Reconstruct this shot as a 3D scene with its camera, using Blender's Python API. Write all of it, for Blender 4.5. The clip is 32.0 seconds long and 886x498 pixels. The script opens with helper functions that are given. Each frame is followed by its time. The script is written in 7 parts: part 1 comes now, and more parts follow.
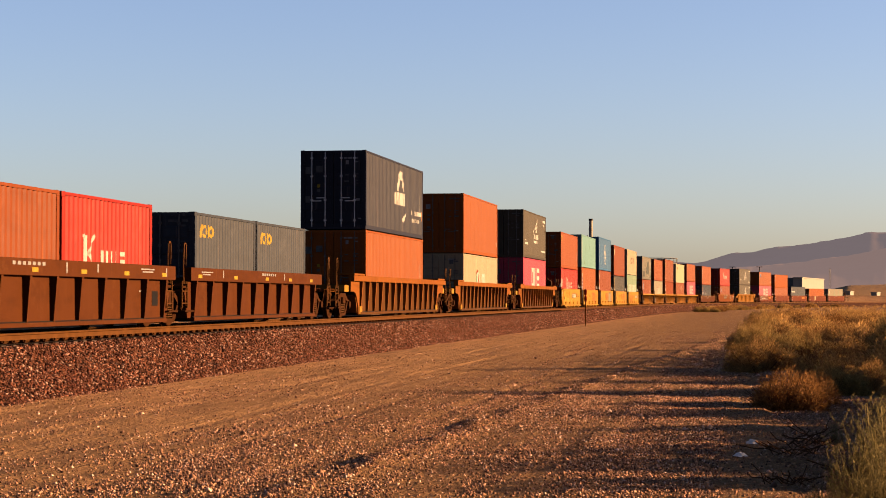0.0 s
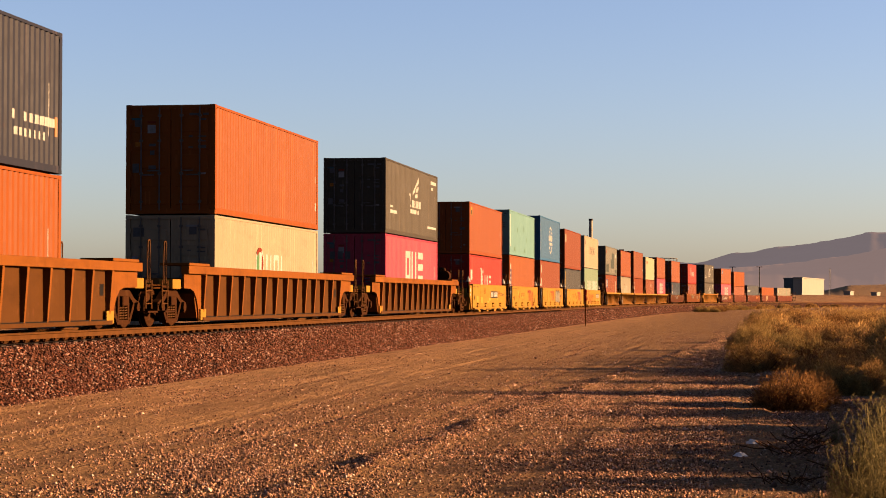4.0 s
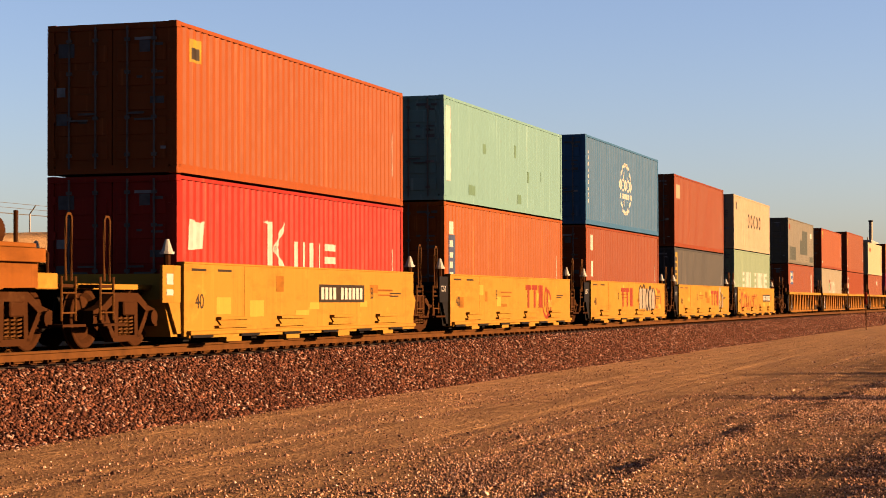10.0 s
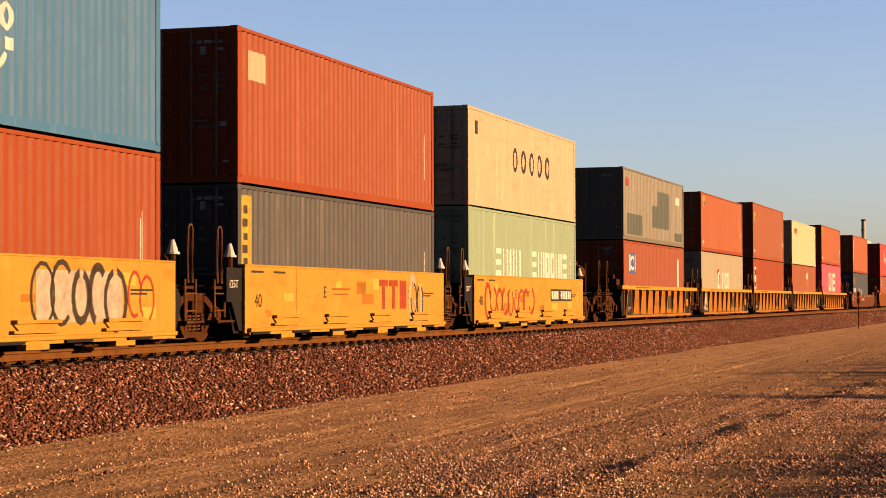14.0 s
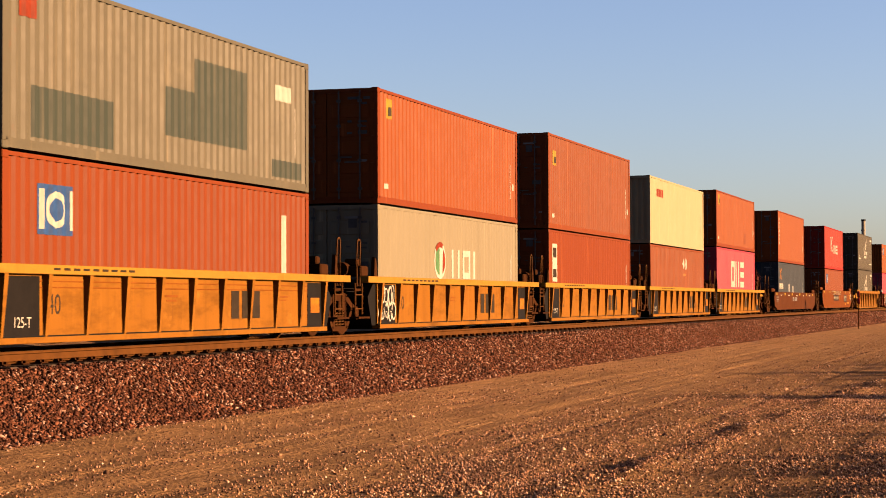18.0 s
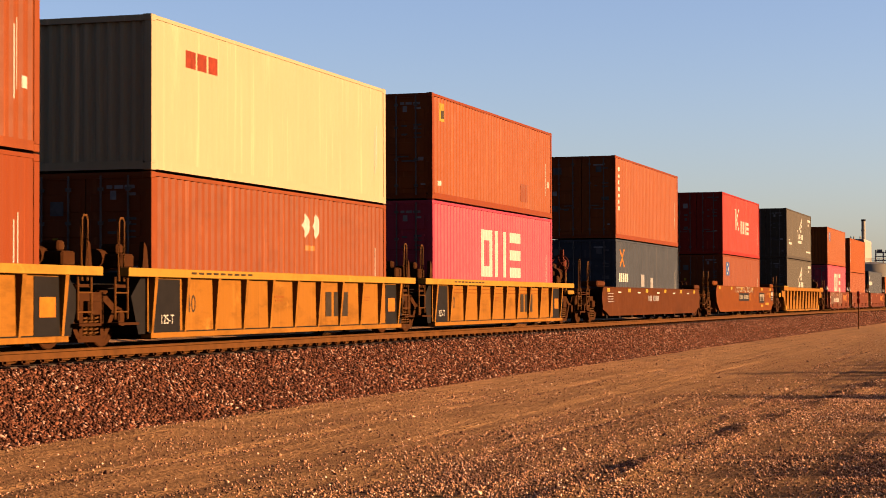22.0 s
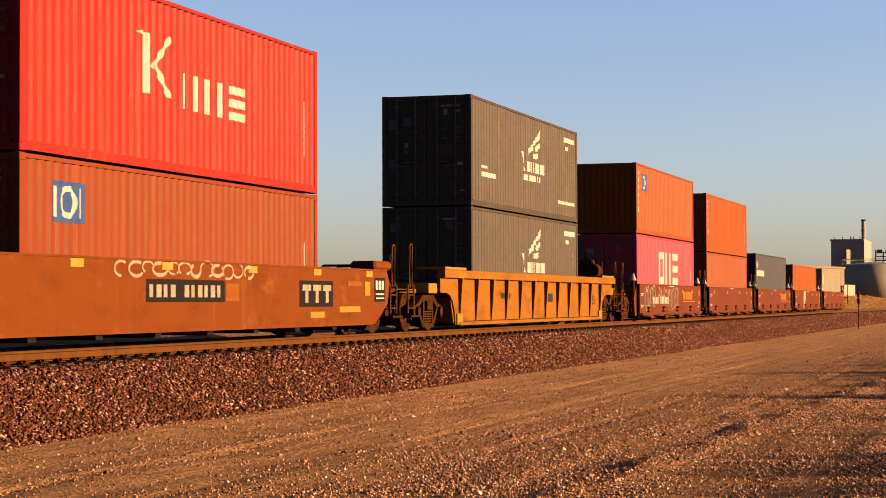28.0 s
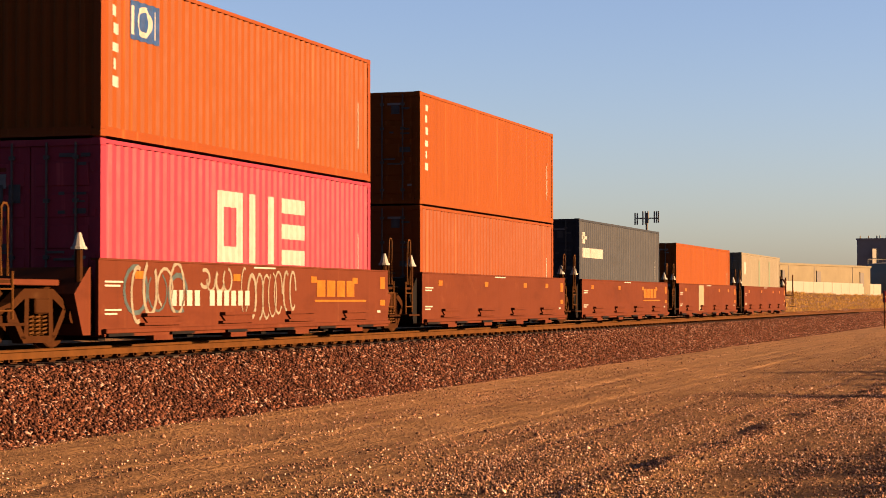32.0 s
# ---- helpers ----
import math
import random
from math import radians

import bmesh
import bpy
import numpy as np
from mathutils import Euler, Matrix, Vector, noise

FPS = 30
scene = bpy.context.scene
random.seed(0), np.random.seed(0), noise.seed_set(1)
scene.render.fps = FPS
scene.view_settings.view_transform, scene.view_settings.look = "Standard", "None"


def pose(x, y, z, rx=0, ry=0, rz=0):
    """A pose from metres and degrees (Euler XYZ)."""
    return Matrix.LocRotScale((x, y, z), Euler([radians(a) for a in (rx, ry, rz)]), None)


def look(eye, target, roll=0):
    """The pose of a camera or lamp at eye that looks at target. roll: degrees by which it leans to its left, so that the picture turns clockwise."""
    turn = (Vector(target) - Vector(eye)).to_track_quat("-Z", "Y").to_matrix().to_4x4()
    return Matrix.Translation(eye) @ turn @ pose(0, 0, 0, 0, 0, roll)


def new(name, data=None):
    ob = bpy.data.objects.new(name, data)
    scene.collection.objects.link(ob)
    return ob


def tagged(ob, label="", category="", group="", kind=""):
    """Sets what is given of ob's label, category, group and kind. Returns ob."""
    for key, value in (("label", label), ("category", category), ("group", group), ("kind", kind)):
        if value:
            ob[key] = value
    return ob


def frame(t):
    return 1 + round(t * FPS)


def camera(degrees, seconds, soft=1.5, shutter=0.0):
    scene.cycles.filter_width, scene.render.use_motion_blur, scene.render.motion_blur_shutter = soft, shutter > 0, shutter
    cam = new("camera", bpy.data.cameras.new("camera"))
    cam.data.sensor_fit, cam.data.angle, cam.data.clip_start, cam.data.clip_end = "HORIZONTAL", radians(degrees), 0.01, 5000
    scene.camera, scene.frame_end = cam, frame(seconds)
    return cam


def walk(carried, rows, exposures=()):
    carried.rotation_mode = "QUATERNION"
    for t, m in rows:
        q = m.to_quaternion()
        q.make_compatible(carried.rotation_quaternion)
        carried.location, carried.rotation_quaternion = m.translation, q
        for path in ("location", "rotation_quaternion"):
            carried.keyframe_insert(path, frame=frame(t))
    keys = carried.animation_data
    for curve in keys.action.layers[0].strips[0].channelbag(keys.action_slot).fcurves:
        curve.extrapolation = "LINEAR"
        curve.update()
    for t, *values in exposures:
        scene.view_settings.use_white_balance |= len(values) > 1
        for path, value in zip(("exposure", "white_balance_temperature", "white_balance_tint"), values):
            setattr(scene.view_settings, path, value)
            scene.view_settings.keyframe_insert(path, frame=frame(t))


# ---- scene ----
# A double-stack container train passes along a desert track at low evening sun.
# Ground is z = 0, the rail's top is RAIL; s runs along the track away from the eye.
cam = camera(25.655, 32.0, soft=0.9, shutter=0.1)
EYE = (0.0, 0.0, 1.75)
VIEW = (  # seconds, turn to the right, tilt up, roll
    (0, -8.518, 1.454, 0.08), (3, -8.518, 1.454, 0.08), (5.8, -8.518, 1.454, 0.08), (5.9, -8.83, 1.457, 0.03),
    (6, -9.778, 1.465, -0.07), (6.5, -9.816, 1.482, -0.08), (7, -9.876, 1.498, -0.08), (7.5, -9.788, 1.482, -0.10),
    (8, -10.143, 1.474, -0.145), (8.5, -12.974, 1.54, -0.189), (9, -15.196, 1.591, -0.204), (9.5, -16.505, 1.617, -0.184),
    (10, -16.582, 1.591, -0.175), (10.5, -16.632, 1.592, -0.18), (11, -16.6, 1.589, -0.193), (11.5, -16.496, 1.582, -0.193),
    (12, -16.428, 1.572, -0.203), (12.5, -16.391, 1.571, -0.215), (13, -16.374, 1.570, -0.215), (20, -16.374, 1.570, -0.21),
    (28.5, -16.374, 1.570, -0.20), (28.6, -16.48, 1.565, -0.18), (28.7, -16.90, 1.54, -0.15), (28.85, -17.09, 1.53, -0.13),
    (29, -17.109, 1.528, -0.122), (29.5, -17.124, 1.523, -0.12), (30, -17.177, 1.526, -0.112), (30.5, -17.146, 1.525, -0.10),
    (31, -17.11, 1.527, -0.10), (31.5, -17.1, 1.525, -0.09), (32, -17.105, 1.522, -0.07))
def aimed(turn, tilt, roll):
    a, b = radians(turn), radians(tilt)
    to = (EYE[0] + math.sin(a) * math.cos(b), EYE[1] + math.cos(a) * math.cos(b), EYE[2] + math.sin(b))
    return look(EYE, to, roll)
walk(cam, [(t, aimed(a, b, r)) for t, a, b, r in VIEW], exposures=[(0, 2.48, 6550, 33), (32, 2.48, 6550, 33)])

# ---- light ----
SUN_UP, SUN_TURN = 9.5, 80.0      # degrees above the ground, and from +y towards +x
world = bpy.data.worlds.new("sky")
scene.world = world
world.use_nodes = True
wn = world.node_tree
sky = wn.nodes.new("ShaderNodeTexSky")
sky.sky_type, sky.sun_disc = "NISHITA", False
sky.sun_elevation, sky.sun_rotation = radians(SUN_UP), radians(SUN_TURN)
sky.altitude, sky.air_density, sky.dust_density, sky.ozone_density = 900, 1.0, 2.0, 2.5
wn.links.new(sky.outputs[0], wn.nodes["Background"].inputs[0])
wn.nodes["Background"].inputs[1].default_value = 0.0386
sun = new("sun", bpy.data.lights.new("sun", "SUN"))
sun.data.energy, sun.data.angle, sun.data.color = 7.6, radians(0.6), (1.0, 0.652, 0.288)
e, a = radians(SUN_UP), radians(SUN_TURN)
sun.matrix_world = look((200 * math.sin(a) * math.cos(e), 200 * math.cos(a) * math.cos(e), 200 * math.sin(e)), (0, 0, 0))

# ---- materials ----
def nodes_of(name):
    m = bpy.data.materials.new(name)
    m.use_nodes = True
    t = m.node_tree
    return m, t, t.nodes["Principled BSDF"]

def add(t, kind, **values):
    n = t.nodes.new(kind)
    for k, v in values.items():
        n.inputs[k].default_value = v
    return n

def mixed(t, fac, a, b, way="MIX"):
    n = t.nodes.new("ShaderNodeMix")
    n.data_type, n.blend_type = "RGBA", way
    for sock, v in ((n.inputs[0], fac), (n.inputs[6], a), (n.inputs[7], b)):
        if isinstance(v, (tuple, float, int)):
            sock.default_value = v if not isinstance(v, tuple) or len(v) == 4 else (*v, 1)
        else:
            t.links.new(v, sock)
    return n.outputs[2]

def ramp(t, fac, lo, hi):
    n = t.nodes.new("ShaderNodeMapRange")
    n.inputs[1].default_value, n.inputs[2].default_value = lo, hi
    t.links.new(fac, n.inputs[0])
    return n.outputs[0]

def coords(t, scale=(1, 1, 1), space="Object", random_shift=True):
    c = t.nodes.new("ShaderNodeTexCoord")
    m = t.nodes.new("ShaderNodeMapping")
    m.inputs["Scale"].default_value = scale
    t.links.new(c.outputs[space], m.inputs["Vector"])
    if random_shift:
        o = t.nodes.new("ShaderNodeObjectInfo")
        k = t.nodes.new("ShaderNodeMath")
        k.operation = "MULTIPLY"
        k.inputs[1].default_value = 40.0
        t.links.new(o.outputs["Random"], k.inputs[0])
        t.links.new(k.outputs[0], m.inputs["Location"])
    return m.outputs[0]

def noise_at(t, vec, scale, detail=4.0, rough=0.6):
    n = add(t, "ShaderNodeTexNoise", Scale=scale, Detail=detail, Roughness=rough)
    t.links.new(vec, n.inputs["Vector"])
    return n.outputs["Fac"]

def bumped(t, b, height, strength, distance):
    n = add(t, "ShaderNodeBump", Strength=strength, Distance=distance)
    t.links.new(height, n.inputs["Height"])
    t.links.new(n.outputs[0], b.inputs["Normal"])

def paint(name, rgb, rust=0.25, fade=0.2, rough=0.46, streak=0.35, gloss=0.03, grime=0.0, scuff=0.7):
    """Weathered paint on steel: fading, dirt streaks that run down, flecks of rust."""
    m, t, b = nodes_of(name)
    v = coords(t)
    vs = coords(t, (3.0, 3.0, 0.12))
    light = tuple(min(1, c * 1.2 + w) for c, w in zip(rgb, (0.003, 0.0015, 0.0005)))
    dark = tuple(c * 0.55 for c in rgb)
    col = mixed(t, ramp(t, noise_at(t, v, 0.8), 0.35, 0.75), rgb, tuple(c * (1 - fade) + l * fade for c, l in zip(rgb, light)))
    f = t.nodes.new("ShaderNodeMath"); f.operation = "MULTIPLY"; f.inputs[1].default_value = streak
    t.links.new(ramp(t, noise_at(t, vs, 1.6, 6.0, 0.65), 0.55, 0.8), f.inputs[0])
    col = mixed(t, f.outputs[0], col, dark)
    g = t.nodes.new("ShaderNodeMath"); g.operation = "MULTIPLY"; g.inputs[1].default_value = rust
    t.links.new(ramp(t, noise_at(t, v, 5.5, 8.0, 0.7), 0.62, 0.72), g.inputs[0])
    col = mixed(t, g.outputs[0], col, (0.05, 0.0175, 0.0075))
    s = t.nodes.new("ShaderNodeMath"); s.operation = "MULTIPLY"; s.inputs[1].default_value = 0.45
    t.links.new(ramp(t, noise_at(t, coords(t, (1.2, 1.2, 0.35)), 1.1, 7.0, 0.75), 0.60, 0.74), s.inputs[0])
    col = mixed(t, s.outputs[0], col, tuple(min(1, c * 1.45 + w) for c, w in zip(rgb, (0.005, 0.0025, 0.001))))
    q = t.nodes.new("ShaderNodeMath"); q.operation = "MULTIPLY"; q.inputs[1].default_value = scuff
    t.links.new(ramp(t, noise_at(t, coords(t, (5.0, 5.0, 0.10)), 1.4, 7.0, 0.7), 0.58, 0.68), q.inputs[0])
    col = mixed(t, q.outputs[0], col, tuple(min(1, c * 1.5 + w) for c, w in zip(rgb, (0.017, 0.010, 0.0045))))
    if grime:
        for spread, lo, hi, tone, much in (((0.5, 0.5, 1.6), 0.50, 0.72, tuple(c * 0.42 for c in rgb), grime), ((0.8, 0.8, 1.1), 0.58, 0.70, tuple(min(1, c * 1.6 + w) for c, w in zip(rgb, (0.008, 0.006, 0.003))), grime * 0.9), ((5.0, 5.0, 0.25), 0.60, 0.75, (0.025, 0.010, 0.004), grime * 0.7)):
            q = t.nodes.new("ShaderNodeMath"); q.operation = "MULTIPLY"; q.inputs[1].default_value = much
            t.links.new(ramp(t, noise_at(t, coords(t, spread), 1.3, 9.0, 0.72), lo, hi), q.inputs[0])
            col = mixed(t, q.outputs[0], col, tone)
    t.links.new(col, b.inputs["Base Color"])
    r = t.nodes.new("ShaderNodeMapRange")
    r.inputs[3].default_value, r.inputs[4].default_value = rough, rough + 0.16
    t.links.new(noise_at(t, v, 3.0), r.inputs[0])
    t.links.new(r.outputs[0], b.inputs["Roughness"])
    b.inputs["Specular IOR Level"].default_value = gloss
    bumped(t, b, noise_at(t, v, 9.0, 5.0), 0.25, 0.01)
    return m

def plain(name, rgb, rough=0.6, metal=0.0, vary=0.25, scale=6.0):
    m, t, b = nodes_of(name)
    v = coords(t)
    col = mixed(t, ramp(t, noise_at(t, v, scale, 6.0), 0.3, 0.7), tuple(c * (1 - vary) for c in rgb), tuple(min(1, c * (1 + vary)) for c in rgb))
    t.links.new(col, b.inputs["Base Color"])
    b.inputs["Roughness"].default_value, b.inputs["Metallic"].default_value = rough, metal
    b.inputs["Specular IOR Level"].default_value = 0.5 if metal > 0.5 else 0.03
    bumped(t, b, noise_at(t, v, scale * 4, 4.0), 0.2, 0.01)
    return m

def hazy(name, rgb, haze_glow):
    """Far bare rock; the sunlit air before it is put into its emission."""
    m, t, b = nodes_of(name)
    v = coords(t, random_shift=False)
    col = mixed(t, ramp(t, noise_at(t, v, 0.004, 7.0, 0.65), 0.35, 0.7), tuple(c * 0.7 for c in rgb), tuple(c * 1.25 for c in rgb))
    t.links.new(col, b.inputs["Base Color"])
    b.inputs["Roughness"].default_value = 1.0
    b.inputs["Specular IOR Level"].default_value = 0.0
    b.inputs["Emission Color"].default_value = (*haze_glow, 1)
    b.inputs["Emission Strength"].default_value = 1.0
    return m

def foliage(name, low, high, scale=3.0):
    """Thin dry leaves and twigs, a tone for each, that let some light through."""
    m, t, b = nodes_of(name)
    g = t.nodes.new("ShaderNodeNewGeometry")
    v = coords(t)
    col = mixed(t, g.outputs["Random Per Island"], low, high)
    col = mixed(t, ramp(t, noise_at(t, v, scale), 0.45, 0.7), col, tuple(c * 0.75 for c in low))
    t.links.new(col, b.inputs["Base Color"])
    b.inputs["Roughness"].default_value = 0.85
    b.inputs["Specular IOR Level"].default_value = 0.03
    tr = t.nodes.new("ShaderNodeBsdfTranslucent")
    t.links.new(col, tr.inputs["Color"])
    mx = t.nodes.new("ShaderNodeMixShader")
    mx.inputs[0].default_value = 0.34
    t.links.new(b.outputs[0], mx.inputs[1])
    t.links.new(tr.outputs[0], mx.inputs[2])
    t.links.new(mx.outputs[0], t.nodes["Material Output"].inputs["Surface"])
    return m

def earth(name, a_rgb, b_rgb, c_rgb, tracks=False, bump=0.05):
    """Dry ground: broad tone, patches of grit, loose stones; worn tracks run along y."""
    m, t, b = nodes_of(name)
    v = coords(t, random_shift=False)
    col = mixed(t, ramp(t, noise_at(t, v, 0.12, 5.0), 0.35, 0.65), a_rgb, b_rgb)
    patch = noise_at(t, v, 0.9, 6.0, 0.7)
    col = mixed(t, ramp(t, patch, 0.45, 0.65), col, c_rgb)
    rough_part = ramp(t, noise_at(t, v, 0.35, 4.0), 0.30, 0.6)
    wear = None
    if tracks:
        vt = coords(t, (2.6, 0.035, 1), random_shift=False)
        wear = noise_at(t, vt, 1.5, 5.0, 0.7)
        rut = ramp(t, wear, 0.46, 0.60)
        f = t.nodes.new("ShaderNodeMath"); f.operation = "MULTIPLY"; f.inputs[1].default_value = 0.5
        t.links.new(rut, f.inputs[0])
        col = mixed(t, f.outputs[0], col, tuple(c * 0.45 for c in a_rgb))
        sep = t.nodes.new("ShaderNodeSeparateXYZ")
        t.links.new(v, sep.inputs[0])
        wob = t.nodes.new("ShaderNodeMath"); wob.operation = "MULTIPLY_ADD"; wob.inputs[1].default_value = 4.0
        t.links.new(noise_at(t, coords(t, (0.5, 0.06, 1), random_shift=False), 1.0, 4.0), wob.inputs[0])
        t.links.new(sep.outputs["X"], wob.inputs[2])
        coarse = ramp(t, wob.outputs[0], -6.5, -2.0)
        rough_part = ramp(t, wob.outputs[0], -8.0, -3.0)
        col = mixed(t, coarse, col, tuple(c * 0.62 for c in b_rgb))
    grit = noise_at(t, v, 22.0, 4.0, 0.8)
    light = t.nodes.new("ShaderNodeMath"); light.operation = "MULTIPLY"
    t.links.new(ramp(t, grit, 0.56, 0.66), light.inputs[0]); t.links.new(rough_part, light.inputs[1])
    dark = t.nodes.new("ShaderNodeMath"); dark.operation = "MULTIPLY"
    t.links.new(ramp(t, grit, 0.47, 0.36), dark.inputs[0]); t.links.new(rough_part, dark.inputs[1])
    col = mixed(t, light.outputs[0], col, tuple(min(1, c * 1.8) for c in b_rgb))
    col = mixed(t, dark.outputs[0], col, tuple(c * 0.35 for c in b_rgb))
    t.links.new(col, b.inputs["Base Color"])
    b.inputs["Roughness"].default_value = 0.95
    b.inputs["Specular IOR Level"].default_value = 0.02
    vo = t.nodes.new("ShaderNodeTexVoronoi")
    vo.inputs["Scale"].default_value = 17.0
    t.links.new(v, vo.inputs["Vector"])
    h = t.nodes.new("ShaderNodeMath"); h.operation = "ADD"
    t.links.new(noise_at(t, v, 12.0, 6.0, 0.85), h.inputs[0])
    t.links.new(vo.outputs["Distance"], h.inputs[1])
    h2 = t.nodes.new("ShaderNodeMath"); h2.operation = "MULTIPLY_ADD"; h2.inputs[1].default_value = 2.5
    t.links.new(noise_at(t, v, 1.7, 4.0), h2.inputs[0]); t.links.new(h.outputs[0], h2.inputs[2])
    height = h2.outputs[0]
    if wear is not None:
        h3 = t.nodes.new("ShaderNodeMath"); h3.operation = "MULTIPLY_ADD"; h3.inputs[1].default_value = 3.0
        t.links.new(wear, h3.inputs[0]); t.links.new(height, h3.inputs[2])
        height = h3.outputs[0]
    bumped(t, b, height, 0.9, bump)
    return m

def stones(name, dark, mid, pale, tint):
    """Broken stone: most of it mid to dark, a few pale faces."""
    m, t, b = nodes_of(name)
    g = t.nodes.new("ShaderNodeNewGeometry")
    cr = t.nodes.new("ShaderNodeValToRGB")
    cr.color_ramp.elements[0].color, cr.color_ramp.elements[1].color = (*dark, 1), (*pale, 1)
    e1 = cr.color_ramp.elements.new(0.55)
    e1.color = (*mid, 1)
    e2 = cr.color_ramp.elements.new(0.86)
    e2.color = (*(c * 1.9 for c in mid), 1)
    t.links.new(g.outputs["Random Per Island"], cr.inputs[0])
    v = coords(t, random_shift=False)
    f = t.nodes.new("ShaderNodeMath"); f.operation = "MULTIPLY"; f.inputs[1].default_value = 0.55
    t.links.new(ramp(t, noise_at(t, v, 0.7, 5.0), 0.45, 0.7), f.inputs[0])
    col = mixed(t, f.outputs[0], cr.outputs[0], tint)
    t.links.new(col, b.inputs["Base Color"])
    b.inputs["Roughness"].default_value = 0.8
    b.inputs["Specular IOR Level"].default_value = 0.03
    return m

